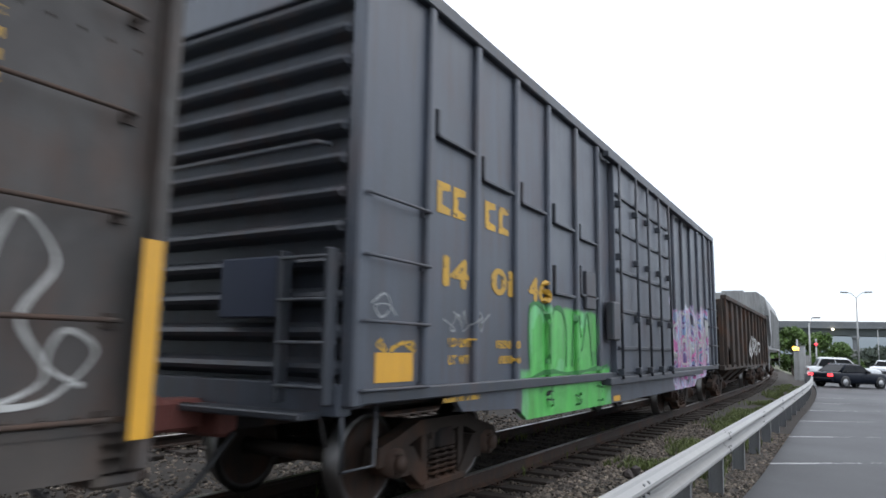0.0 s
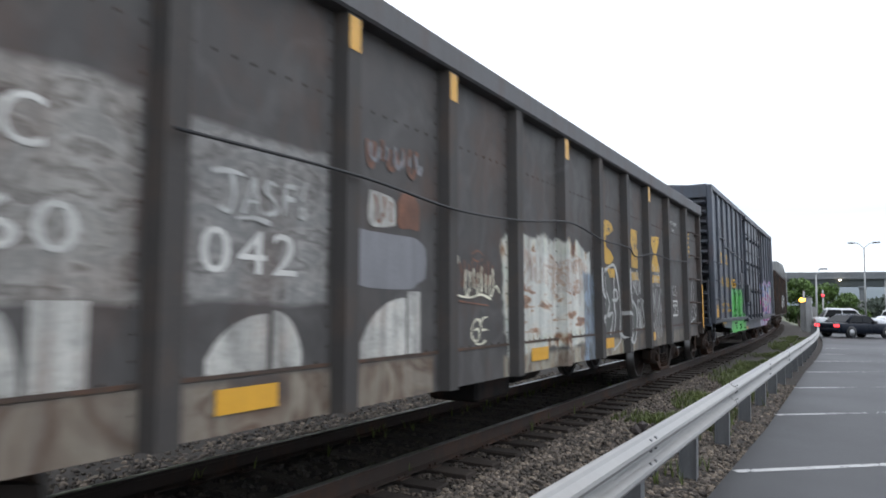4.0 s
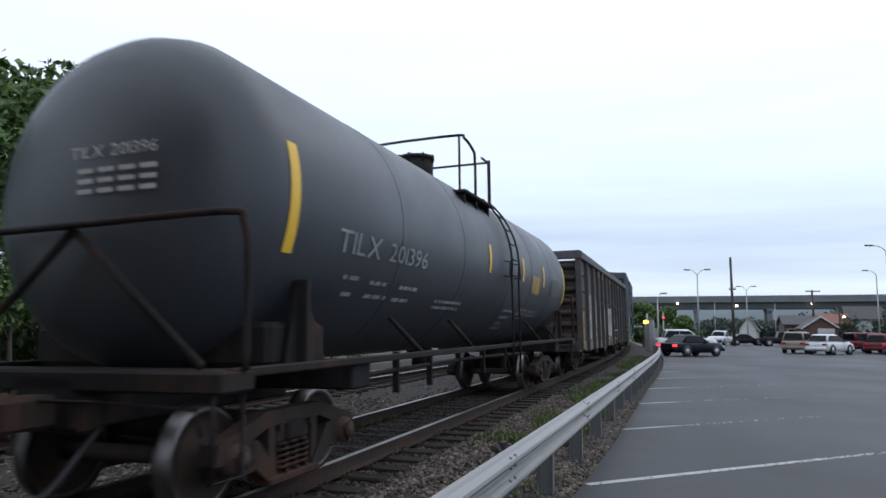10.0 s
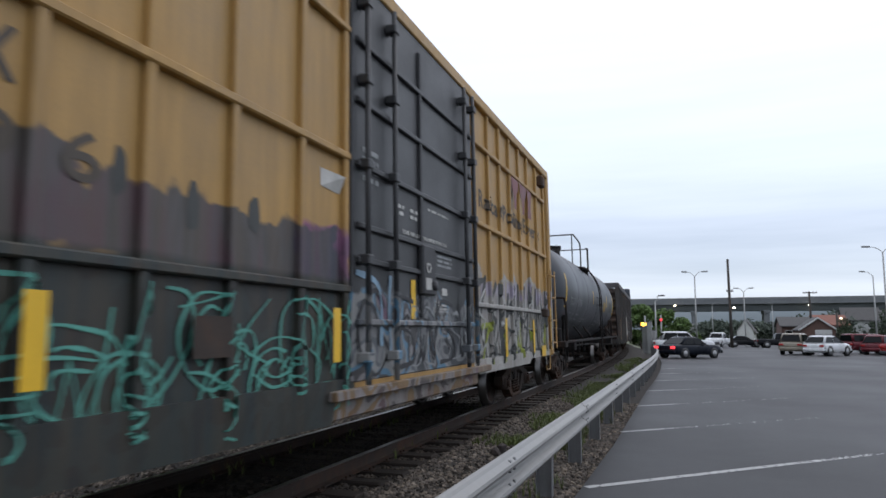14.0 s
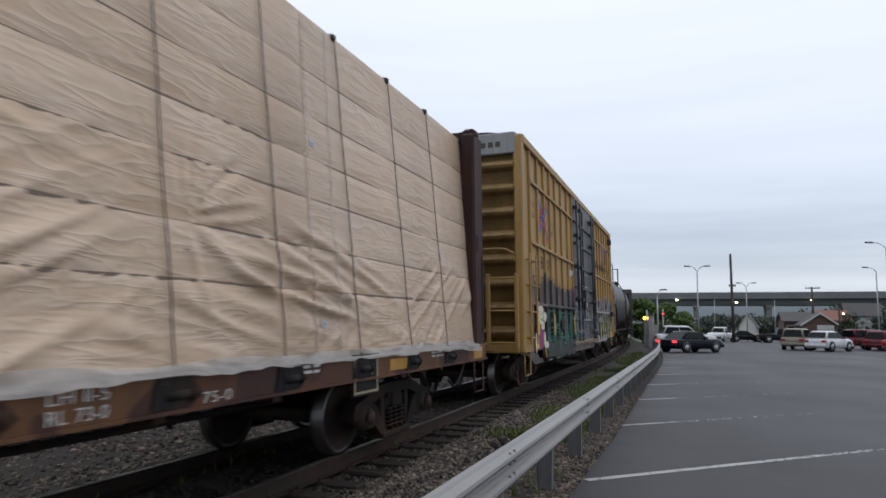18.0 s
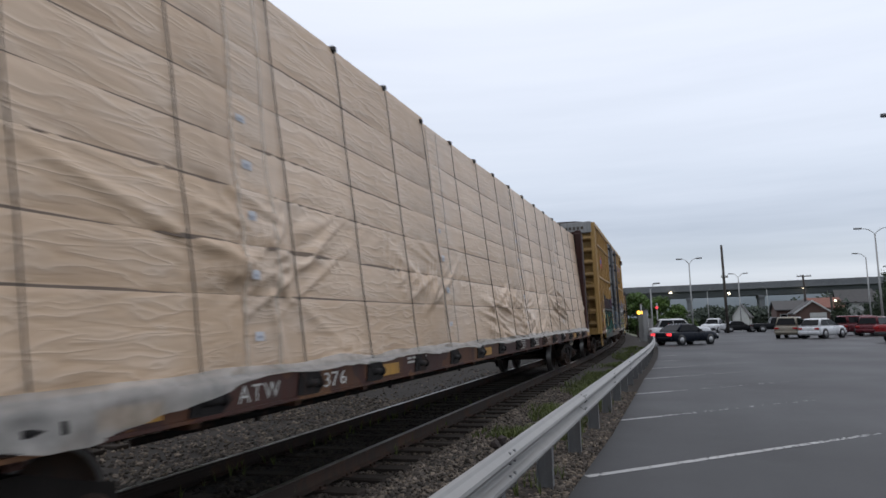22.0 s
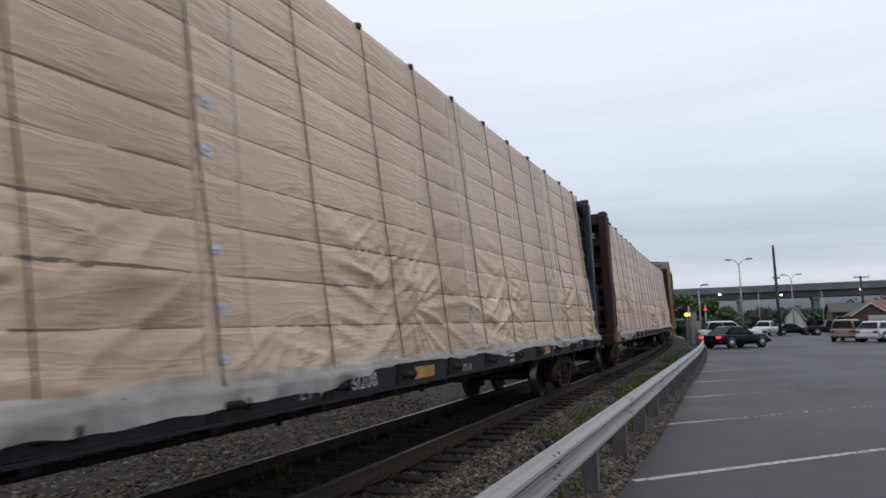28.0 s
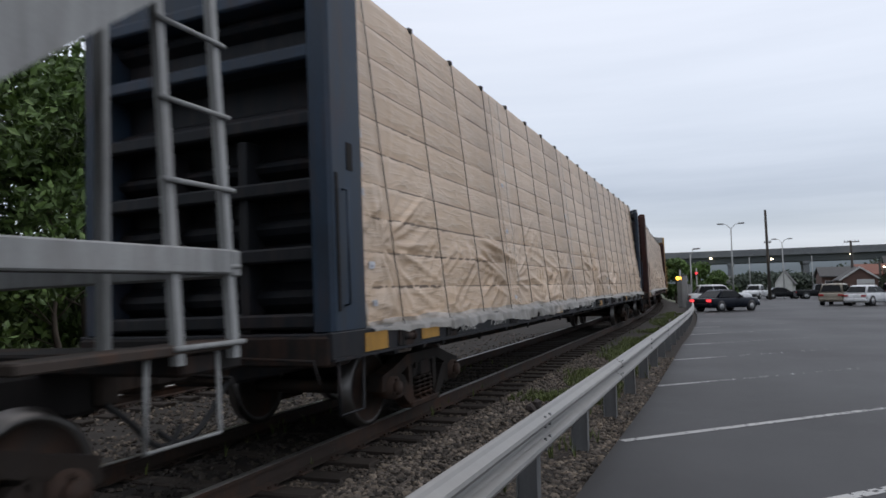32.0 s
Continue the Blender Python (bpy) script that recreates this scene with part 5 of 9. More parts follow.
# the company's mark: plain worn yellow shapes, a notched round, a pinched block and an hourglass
patch(gon, [(1.93 + 0.29 * math.copysign(abs(math.cos(a)) ** 0.7, math.cos(a)), 2.34 + 0.32 * math.copysign(abs(math.sin(a)) ** 0.7, math.sin(a))) for a in np.linspace(0.55, 2 * math.pi - 0.55, 30)] + [(2.0, 2.24), (1.86, 2.26), (1.82, 2.34), (1.86, 2.44), (2.0, 2.46)], "paint_yellow", side2, "company_mark", "worn yellow notched round mark")
patch(gon, [(3.12, 2.04), (3.48, 2.03), (3.50, 2.32), (3.40, 2.38), (3.46, 2.44), (3.49, 2.65), (3.14, 2.66), (3.10, 2.42), (3.20, 2.34), (3.14, 2.26)], "paint_yellow", side2, "company_mark", "worn yellow pinched block mark")
patch(gon, [(4.32, 2.03), (4.93, 2.03), (4.90, 2.13), (4.72, 2.34), (4.92, 2.58), (4.94, 2.68), (4.33, 2.64), (4.36, 2.54), (4.54, 2.34), (4.34, 2.12)], "paint_yellow", side2, "company_mark", "worn yellow hourglass mark")
for y0, y1 in ((1.65, 2.23), (3.12, 3.49), (4.34, 4.92)):
    patch(gon, [(y0, 1.83), (y1, 1.84), (y1, 1.97), (y0, 1.96)], "paint_yellow", side2, "company_mark", "worn yellow bar")
lettering(gon, "NYC", -6.60, -5.95, 2.11, 0.24, "paint_white", side2, "wagon_mark", "worn white lettering")
lettering(gon, "460", -6.50, -5.78, 1.66, 0.24, "paint_white", side2, "wagon_mark", "worn white number")
lettering(gon, "042", -5.12, -4.39, 1.61, 0.26, "paint_white", side2, "wagon_mark", "worn white number")
lettering(gon, "INSIDE HEIGHT", 5.75, 6.45, 3.02, 0.07, "paint_white", side2)
lettering(gon, "8-0", 6.02, 6.2, 2.88, 0.07, "paint_white", side2)
lettering(gon, "INSIDE HEIGHT", -8.1, -7.45, 3.02, 0.07, "paint_white", side2)
bars(gon, 7.2, 7.35, 3.0, 0.05, 5, "paint_yellow", side2, seed=6)
bars(gon, 7.5, 7.65, 2.95, 0.05, 6, "paint_yellow", side2, seed=7)
sh = Shape()
for a, b, c, d in ((5.86, 6.32, 1.50, 1.53), (5.86, 6.32, 1.22, 1.26), (5.86, 5.89, 1.22, 1.53), (6.29, 6.32, 1.22, 1.53), (6.07, 6.10, 1.26, 1.5), (5.95, 6.02, 1.40, 1.46), (6.14, 6.22, 1.40, 1.46)):
    sh.add([(1.505, a, c), (1.505, b, c), (1.505, b, d), (1.505, a, d)], [(0, 1, 2, 3)])
part("stencil_frame", sh, M["paint_white"], gon, "white stencilled frame")
strokes(gon, wild(5.62, 6.25, 1.62, 1.82, 4, 31), 0.018, "spray_white", side2)
strokes(gon, wild(5.5, 5.82, 1.15, 1.5, 3, 32), 0.014, "paint_white2", side2)
strokes(gon, [[(7.5, 1.05), (7.75, 1.12), (7.98, 1.25), (7.85, 1.5), (7.98, 1.75), (7.8, 1.95), (7.7, 1.7), (7.72, 1.35), (7.55, 1.1)], [(7.75, 1.12), (8.0, 1.15), (8.2, 1.35), (8.05, 1.45), (7.98, 1.3), (8.15, 1.2)]], 0.03, "spray_white", side2, "spray_line", "looping white sprayed line")
# tall white outlines over dull fills
for cy, cz, ry, rz, n in ((1.72, 1.45, 0.34, 0.52, 1), (2.98, 1.18, 0.32, 0.38, 3)):
    blot(gon, cy, cz, ry, rz, "spray_dull", lambda y: 1.503, 0.0, 2.6, n, "dull grey-green sprayed fill")
strokes(gon, [[(1.35, 1.95), (1.37, 1.62), (1.55, 1.48), (1.57, 1.32), (1.40, 1.24), (1.62, 1.06)], [(1.75, 1.84), (1.74, 1.38), (1.66, 1.28), (1.65, 0.99)], [(1.75, 1.92), (2.0, 2.0), (2.23, 2.0), (2.40, 1.70), (2.46, 1.30), (2.42, 1.0)],
              [(1.81, 1.62), (1.94, 1.46), (1.87, 1.29), (2.09, 1.32), (2.02, 1.1), (1.94, 1.03)], [(2.18, 1.84), (2.16, 1.48), (2.21, 1.26), (2.13, 1.04)], [(2.07, 1.51), (2.31, 1.52), (2.27, 1.66), (2.12, 1.63)]], 0.062, "spray_white", side2, "spray_line", "white sprayed outline")
strokes(gon, [[(2.70, 2.0), (2.71, 1.67), (2.77, 1.40)], [(2.53, 1.31), (2.75, 1.30), (2.78, 1.07), (2.68, 0.86)], [(2.80, 1.46), (3.07, 1.52), (3.34, 1.36), (3.35, 1.1), (3.24, 0.88), (2.96, 0.81)], [(2.1, 0.79), (2.42, 0.89), (2.49, 1.0), (2.75, 0.87), (3.07, 0.78)]], 0.062, "spray_white", side2, "spray_line", "white sprayed outline")
strokes(gon, wild(2.98, 3.6, 1.60, 1.98, 5, 34), 0.018, "spray_white", side2)
strokes(gon, wild(3.42, 3.8, 1.05, 1.54, 3, 39), 0.032, "spray_white", side2)
strokes(gon, wild(4.15, 4.95, 1.75, 2.15, 4, 33), 0.017, "spray_white", side2)
strokes(gon, wild(4.15, 5.0, 1.35, 1.72, 6, 40) + wild(4.12, 5.0, 0.85, 1.36, 5, 41), 0.018, "spray_white", side2)
strokes(gon, tally(-2.36, -1.68, 1.60, 1.86, 9, 71), 0.030, "spray_rust", side2, "spray_line", "rust-brown sprayed stroke")
strokes(gon, tally(-2.28, -1.66, 1.53, 1.80, 8, 72) + [[(-2.44, 1.53), (-2.2, 1.50), (-1.95, 1.53), (-1.75, 1.49)], [(-2.40, 1.92), (-2.37, 1.83), (-2.42, 1.77), (-2.47, 1.80)], [(-1.72, 1.56), (-1.63, 1.62), (-1.57, 1.55)]], 0.026, "spray_cream", side2, "spray_line", "cream sprayed stroke", 0.008)
strokes(gon, [[(-2.12, 1.90), (-2.0, 1.94), (-1.88, 1.90)], [(-2.10, 1.86), (-2.0, 1.84), (-1.90, 1.87)], [(-2.35, 1.47), (-2.1, 1.45), (-1.8, 1.43)]], 0.020, "spray_rust", side2)
strokes(gon, [[(-1.94, 1.22), (-2.0, 1.30), (-2.10, 1.26), (-2.13, 1.16), (-2.06, 1.10), (-1.98, 1.14), (-2.0, 1.21), (-2.08, 1.20)], [(-1.97, 1.27), (-1.90, 1.31), (-1.82, 1.32)], [(-1.94, 1.20), (-1.82, 1.20)], [(-2.06, 1.08), (-1.95, 1.07), (-1.86, 1.10)]], 0.026, "spray_cream", side2)
strokes(gon, [[(-5.06, 2.17), (-4.94, 2.19), (-4.82, 2.18)], [(-4.92, 2.18), (-4.90, 2.06), (-4.93, 1.96), (-5.0, 1.98)],
              [(-4.83, 1.96), (-4.79, 2.08), (-4.76, 2.17), (-4.73, 2.08), (-4.70, 1.97)], [(-4.81, 2.03), (-4.72, 2.04)],
              [(-4.56, 2.15), (-4.63, 2.17), (-4.66, 2.11), (-4.59, 2.06), (-4.57, 2.0), (-4.66, 1.97)],
              [(-4.51, 1.98), (-4.50, 2.08), (-4.50, 2.17)], [(-4.50, 2.17), (-4.40, 2.17)], [(-4.50, 2.09), (-4.42, 2.09)],
              [(-4.31, 2.22), (-4.34, 2.14), (-4.35, 2.09)], [(-4.37, 2.04), (-4.33, 2.04), (-4.33, 1.99), (-4.37, 1.99), (-4.37, 2.04)], [(-4.88, 1.92), (-4.76, 1.94), (-4.62, 1.92)]], 0.034, "spray_white", side2, "spray_line", "white sprayed tag stroke")
strokes(gon, tally(-3.72, -3.0, 2.46, 2.68, 8, 73), 0.05, "spray_rust", side2, "spray_line", "rust-brown sprayed stroke")
strokes(gon, tally(-3.68, -3.0, 2.48, 2.66, 7, 74), 0.036, "spray_grey", side2, "spray_line", "grey sprayed stroke", 0.008)
# white rounded shapes along the bottom, cut off by the lower seam
for y0, y1, z1, side in ((-6.14, -6.01, 1.42, 1), (-5.98, -5.72, 1.45, 0), (-5.07, -4.62, 1.38, -1), (-4.58, -4.33, 1.40, 1), (-3.75, -3.18, 1.49, -1), (-3.16, -2.98, 1.54, 0)):
    n = 9
    arc = [(y0 + (y1 - y0) * i / n, 1.06 + (z1 - 1.06) * (math.sqrt(max(0.06, 1 - (1 - i / n) ** 2)) if side < 0 else math.sqrt(max(0.06, 1 - (i / n) ** 2)) if side > 0 else 1.0)) for i in range(n + 1)]
    patch(gon, [(y0, 1.05)] + arc + [(y1, 1.05)], "spray_worn", lambda y: 1.502, "spray_blot", "white sprayed rounded shape")
blot(gon, -3.38, 1.77, 0.46, 0.21, "spray_grey", lambda y: 1.501, 0, 5.0, 1, "grey painted-over patch")
blot(gon, -3.50, 2.14, 0.17, 0.13, "spray_worn", lambda y: 1.501, 0, 4.0, 2, "mottled white patch")
blot(gon, -3.14, 2.16, 0.15, 0.14, "spray_rust", lambda y: 1.501, 0, 4.0, 3, "rust-brown patch")
strokes(gon, tally(-3.62, -3.04, 2.04, 2.28, 6, 75), 0.03, "spray_rust", side2)
sh = Shape()
sh.tube(spline([(1.64, y, z) for y, z in ((-5.4, 2.31), (-3.9, 2.31), (-2.6, 2.24), (-1.2, 2.30), (0.1, 2.42), (1.3, 2.31), (2.5, 2.30), (2.9, 2.19), (4.0, 2.30), (5.4, 2.27), (7.0, 2.34))]), 0.012, 6)
part("hanging_cable", sh, M["black"], gon, "slack black cable along the side")
sh = Shape()
sh.box(-0.28, 0.28, -H2, H2, 0.62, 0.95, 0.02)
for y in (-4.2, -1.4, 1.4, 4.2):
    sh.box(-1.4, 1.4, y - 0.12, y + 0.12, 0.72, 0.96, 0.02)
part("underframe", sh, M["underframe"], gon)
sh = Shape()
sh.cyl((0.6, 0.2, 0.62), (0.6, 1.1, 0.62), 0.2, 14)
part("brake_reservoir", sh, M["underframe"], gon)
sh = Shape()
sh.box(0.5, 1.1, -1.3, -0.5, 0.42, 0.75, 0.03)
part("control_valve", sh, M["underframe"], gon)
trucks(gon, -6.75, 6.85)
couplers(gon, H2)
stirrup(gon, 7.7, 8.2, 0.45, 0.9, 1.45, "rust_dark")
stirrup(gon, -8.2, -7.7, 0.45, 0.9, 1.45, "rust_dark")

# ---- black tank car ----
tank = wagon("tank_car", "faded black tank car with ladder and top railing", -23.47, "tank car")
RT, ZT = 1.50, 2.58
sh = Shape()
rings = []
ends = [(7.05, 0.02), (7.03, 0.40), (6.98, 0.80), (6.90, 1.10), (6.78, 1.32), (6.62, 1.44), (6.45, RT)]
stations = [(-y, r) for y, r in ends] + [(y, RT) for y in (-4.5, -2.2, -0.9, 0.6, 2.0, 3.4, 4.7)] + ends[::-1]
for y, r in stations:
    rings.append([(r * math.sin(2 * math.pi * i / 64), y, ZT + r * math.cos(2 * math.pi * i / 64)) for i in range(64)])
sh.loft(rings, True, 0, True)
part("tank_shell", sh, M["tank"], tank, "long black cylindrical shell with domed heads")
for y in (-4.1, -1.85, 0.85, 2.58, 4.45):
    sh = Shape()
    sh.loft([[(r * math.sin(2 * math.pi * i / 48), y + d, ZT + r * math.cos(2 * math.pi * i / 48)) for i in range(48)] for d, r in ((-0.03, RT), (-0.02, RT + 0.006), (0.02, RT + 0.006), (0.03, RT))], False, 0, True)
    part("weld_seam", sh, M["tank"], tank)


def round_face(z):
    return math.sqrt(max(0.01, (RT + 0.006) ** 2 - (z - ZT) ** 2))


def on_tank(outline, colour, name, label="", parent=tank):
    sh = Shape()
    y0, y1, z0, z1 = outline
    n = 10
    v = [(round_face(z0 + (z1 - z0) * i / n) + 0.002, y, z0 + (z1 - z0) * i / n) for i in range(n + 1) for y in (y0, y1)]
    sh.add(v, [(2 * i, 2 * i + 1, 2 * i + 3, 2 * i + 2) for i in range(n)], 0, True)
    return part(name, sh, M[colour], parent, label)


for y in (-0.60, 1.74, 3.72):
    on_tank((y, y + 0.12, 2.34, 2.80), "mark_bright", "reflector", "vertical yellow reflector strip")
for s in (-1, 1):
    on_tank((s * 6.36 - 0.07, s * 6.36 + 0.07, 2.06, 2.99), "mark_bright", "reflector", "curved yellow reflector strip")
on_tank((2.67, 3.40, 2.15, 2.52), "placard", "placard", "worn yellow placard")
on_tank((4.65, 5.65, 2.18, 2.58), "spray_dull", "faded_placard", "faded dull placard")
for text, y0, y1, z, h, c in (("TILX", -5.56, -4.65, 2.16, 0.22, "paint_white2"), ("201396", -4.42, -3.31, 2.17, 0.20, "paint_white2")):
    t = lettering(tank, text, y0, y1, z, h, c, lambda y: 0.0, "wagon_mark", "faded white lettering")
    for v in t.data.vertices:
        v.co.x = round_face(v.co.z) + 0.004
for y0, y1, z, n, seed in ((-5.29, -4.93, 1.92, 1, 1), (-5.19, -4.99, 1.76, 1, 2), (-4.69, -4.29, 1.90, 1, 3), (-3.91, -3.39, 1.89, 1, 4), (-4.69, -4.15, 1.76, 1, 5), (-3.97, -3.51, 1.75, 1, 6), (-2.60, -1.48, 1.78, 2, 8),
                           (1.08, 1.76, 1.74, 1, 9), (1.09, 1.63, 1.62, 1, 10), (1.10, 1.52, 1.51, 1, 11), (1.11, 1.69, 1.42, 1, 12), (2.10, 2.85, 1.78, 2, 13), (3.04, 3.90, 1.76, 2, 14)):
    for t in bars(tank, y0, y1, z, 0.042, n, "paint_white2", lambda y: 0.0, "stencil_line", seed):
        for v in t.data.vertices:
            v.co.x = round_face(v.co.z) + 0.004
e = lettering(tank, "TILX 201396", -0.30, 0.58, 2.83, 0.10, "paint_white", lambda y: 0.0, "end_mark", "white lettering on the domed head")
for v in e.data.vertices:
    u = v.co.y
    v.co = (u + 0.1, -7.06 + 0.055 * (u * u + (v.co.z - ZT) ** 2), v.co.z)
for i in range(3):
    for k in range(4):
        sh = Shape()
        x, z = -0.2 + 0.21 * k, 2.70 - 0.085 * i
        sh.add([(u + 0.1, -7.064 + 0.055 * (u * u + (v - ZT) ** 2), v) for u, v in ((x, z), (x + 0.08, z), (x + 0.16, z), (x + 0.16, z + 0.04), (x + 0.08, z + 0.04), (x, z + 0.04))], [(0, 1, 4, 5), (1, 2, 3, 4)])
        part("end_stencil", sh, M["paint_white"], tank)
# running rails, saddles, braces
sh = Shape()
for x in (-1, 1):
    sh.box(x * 1.50, x * 1.57, -7.2, 7.2, 1.10, 1.17, 0.012)
part("side_rail", sh, M["underframe"], tank, "long steel side rail")
for y in (-3.65, -1.65, 3.1, 4.85):
    for x in (-1, 1):
        sh = Shape()
        sh.cyl((x * 1.30, y - 0.42, 1.56), (x * 1.53, y, 1.15), 0.028, 8)
        part("side_brace", sh, M["underframe"], tank)
for s in (-1, 1):
    for word, (x, y0, y1, z0, z1) in (("stub_sill", (0.3, 4.6, 7.35, 0.72, 1.12)), ("bolster", (1.5, 4.95, 5.35, 0.86, 1.14)), ("end_sill", (1.58, 6.95, 7.35, 1.0, 1.16))):
        sh = Shape()
        sh.box(-x, x, s * y0, s * y1, z0 + (0.004 if word == "bolster" else 0), z1 - (0.004 if word == "end_sill" else 0), 0.02)
        part(word, sh, M["underframe"], tank)
    sh = Shape()
    for x in (-1, 1):
        sh.prism([(s * 5.6, 1.14), (s * 6.25, 1.14), (s * 6.1, 1.78), (s * 5.95, 1.78)], "x", x * 1.33, x * 1.36)
        sh.box(x * 1.28, x * 1.45, s * 6.02, s * 6.08, 1.14, 1.86, 0.01)
    sh.box(-1.3, 1.3, s * 5.5, s * 6.4, 1.12, 1.5, 0.05)
    part("saddle", sh, M["underframe"], tank, "bolster saddle under the shell")
    sh = Shape()
    sh.tube(spline([(-1.58, s * 7.08, 1.15), (-1.58, s * 7.08, 1.9), (-1.55, s * 7.10, 2.18), (-1.40, s * 7.14, 2.25), (0, s * 7.26, 2.24), (1.40, s * 7.14, 2.28), (1.55, s * 7.10, 2.20), (1.58, s * 7.08, 1.9), (1.58, s * 7.08, 1.15)], 4), 0.030, 8)
    part("end_railing", sh, M["underframe"], tank, "bent pipe end railing")
    sh = Shape()
    sh.cyl((1.30, s * 7.2, 1.18), (0.05, s * 7.20, 2.22), 0.035, 8)
    sh.cyl((-1.20, s * 7.2, 1.18), (0.05, s * 7.20, 2.22), 0.035, 8)
    part("end_brace", sh, M["underframe"], tank)
    stirrup(tank, s * 7.0, s * 7.3, 0.42, 1.05, 1.5, "underframe")
sh = Shape()
sh.cyl((1.15, 6.22, 1.26), (1.15, 6.75, 1.26), 0.17, 18)
part("air_reservoir", sh, M["tank"], tank)
# ladder up the side at the middle
lad_y = 0.72
path = []
for a in np.linspace(radians(118), radians(42), 16):
    path.append(((RT + 0.11) * math.sin(a), ZT + (RT + 0.11) * math.cos(a)))
path = [(1.60, 0.62), (1.60, 1.15), (1.60, 1.6)] + path[4:]
for d in (-0.25, 0.25):
    sh = Shape()
    sh.tube([(x, lad_y + d, z) for x, z in path], 0.02, 6)
    part("ladder_stile", sh, M["underframe"], tank)
for k in (0, 1, 2, 4, 6, 8, 10, 12):
    x, z = path[min(len(path) - 1, 1 + k)] if k else (1.56, 0.64)
    sh = Shape()
    sh.cyl((x, lad_y - 0.25, z), (x, lad_y + 0.25, z), 0.014, 6)
    part("ladder_rung", sh, M["underframe"], tank)
for d in (-0.28, 0.28):
    sh = Shape()
    sh.tube([(1.56, lad_y + d, 0.62), (1.52, lad_y + d * 2.2, 1.12)], 0.016, 6)
    part("ladder_brace", sh, M["underframe"], tank)
    sh = Shape()
    sh.tube([(1.49, lad_y + d * 1.15, 2.35), (1.60, lad_y + d * 1.3, 2.33), (1.60, lad_y + d * 1.3, 2.6), (1.45, lad_y + d * 1.15, 2.62)], 0.014, 6)
    part("ladder_brace", sh, M["underframe"], tank)
MY, DY = -0.63, -0.08
sh = Shape()
sh.cyl((0, DY, 4.0), (0, DY, 4.50), 0.31, 24)
sh.cyl((0, DY, 4.47), (0, DY, 4.53), 0.335, 24)
for i in range(8):
    a = i * math.pi / 4
    sh.cyl((0.325 * math.cos(a), DY + 0.325 * math.sin(a), 4.4), (0.325 * math.cos(a), DY + 0.325 * math.sin(a), 4.55), 0.022, 6)
part("manway", sh, M["underframe"], tank, "bolted manway dome")
for x in (-1, 1):
    sh = Shape()
    sh.box(x * 0.86, x * 1.30, MY - 0.55, MY + 1.05, 3.58, 3.63, 0.01)
    for y in (MY - 0.45, MY + 0.2, MY + 0.9):
        sh.box(x * 0.80, x * 1.25, y - 0.03, y + 0.03, 3.40, 3.58)
    part("platform", sh, M["underframe"], tank, "steel tread platform")
for y in (MY + 1.0,):
    sh = Shape()
    sh.tube(spline([(-1.2, y, 3.6), (-1.2, y, 4.5), (-1.12, y, 4.86), (-0.95, y, 4.98), (0.60, y, 5.0), (0.78, y, 4.93), (0.94, y, 4.7), (0.98, y, 4.5), (0.98, y, 3.6)], 5), 0.026, 8)
    part("railing", sh, M["underframe"], tank, "bent pipe railing across the top")
    sh = Shape()
    sh.tube([(-1.2, y, 4.42), (1.24, y, 4.42)], 0.02, 6)
    part("railing", sh, M["underframe"], tank)
    sh = Shape()
    sh.tube([(0.68, y, 3.85), (0.68, y, 5.0)], 0.024, 6)
    part("railing", sh, M["underframe"], tank)
for x in (-1.24, 1.24):
    sh = Shape()
    sh.tube([(x, MY + 0.55, 4.40), (x, MY + 1.0, 4.40)], 0.02, 6)
    part("railing", sh, M["underframe"], tank)
    for y in (MY + 1.0,):
        sh = Shape()
        sh.tube([(x, y, 3.6), (x, y, 4.46)], 0.035, 6)
        part("railing_post", sh, M["underframe"], tank)
trucks(tank, -5.65, 5.65)
couplers(tank, 7.2)
sh = Shape()
sh.tube(spline([(0.9, -4.2, 0.9), (0.9, -1, 0.92), (0.9, 2, 0.9), (0.9, 4.2, 0.86)]), 0.03, 8)
for y in (-3, -1.8, -0.5, 0.9, 2.4):
    sh.box(0.86, 0.94, y - 0.03, y + 0.03, 0.62, 1.14)
part("brake_pipe", sh, M["underframe"], tank)
sh = Shape()
sh.cyl((0, 0, 1.45), (0, 0, 1.0), 0.22, 16)
sh.cyl((0, 0, 1.0), (0, 0, 0.8), 0.13, 16)
part("bottom_outlet", sh, M["underframe"], tank)

# ---- mustard-yellow boxcar with a black door ----
box2 = wagon("boxcar", "mustard-yellow high boxcar with black plug door and sprayed murals", -40.62)
H3 = 7.94
POSTS3 = [-7.23, -6.48, -5.78, -5.10, -4.38, -3.58, -2.70, -1.95, 2.05, 2.94, 3.65, 4.37, 5.12, 5.86, 6.68, 7.47]
side3 = faces_of(POSTS3, 1.545, 1.60, 0.04)
sh = Shape()
sh.box(-1.545, 1.545, -H3, H3, 0.98, 5.0)
part("body", sh, M["yellow_car"], box2, "mustard-yellow side panels with sprayed murals")
sh = Shape()
rings = [[(-1.6, y, 5.12), (-0.9, y, 5.22), (0, y, 5.25), (0.9, y, 5.22), (1.6, y, 5.12), (1.6, y, 5.0), (-1.6, y, 5.0)] for y in (-H3 - 0.05, H3 + 0.05)]
sh.loft(rings)
for i in range(15):
    y = -7.6 + i * 1.085
    sh.loft([[(-1.58, y + d, 5.125 + u), (0, y + d, 5.255 + u), (1.58, y + d, 5.125 + u)] for d, u in ((-0.05, 0), (-0.02, 0.03), (0.02, 0.03), (0.05, 0))], False, 0, False, False)
part("roof", sh, M["rust_dark"], box2, "ribbed steel roof")
sh = Shape()
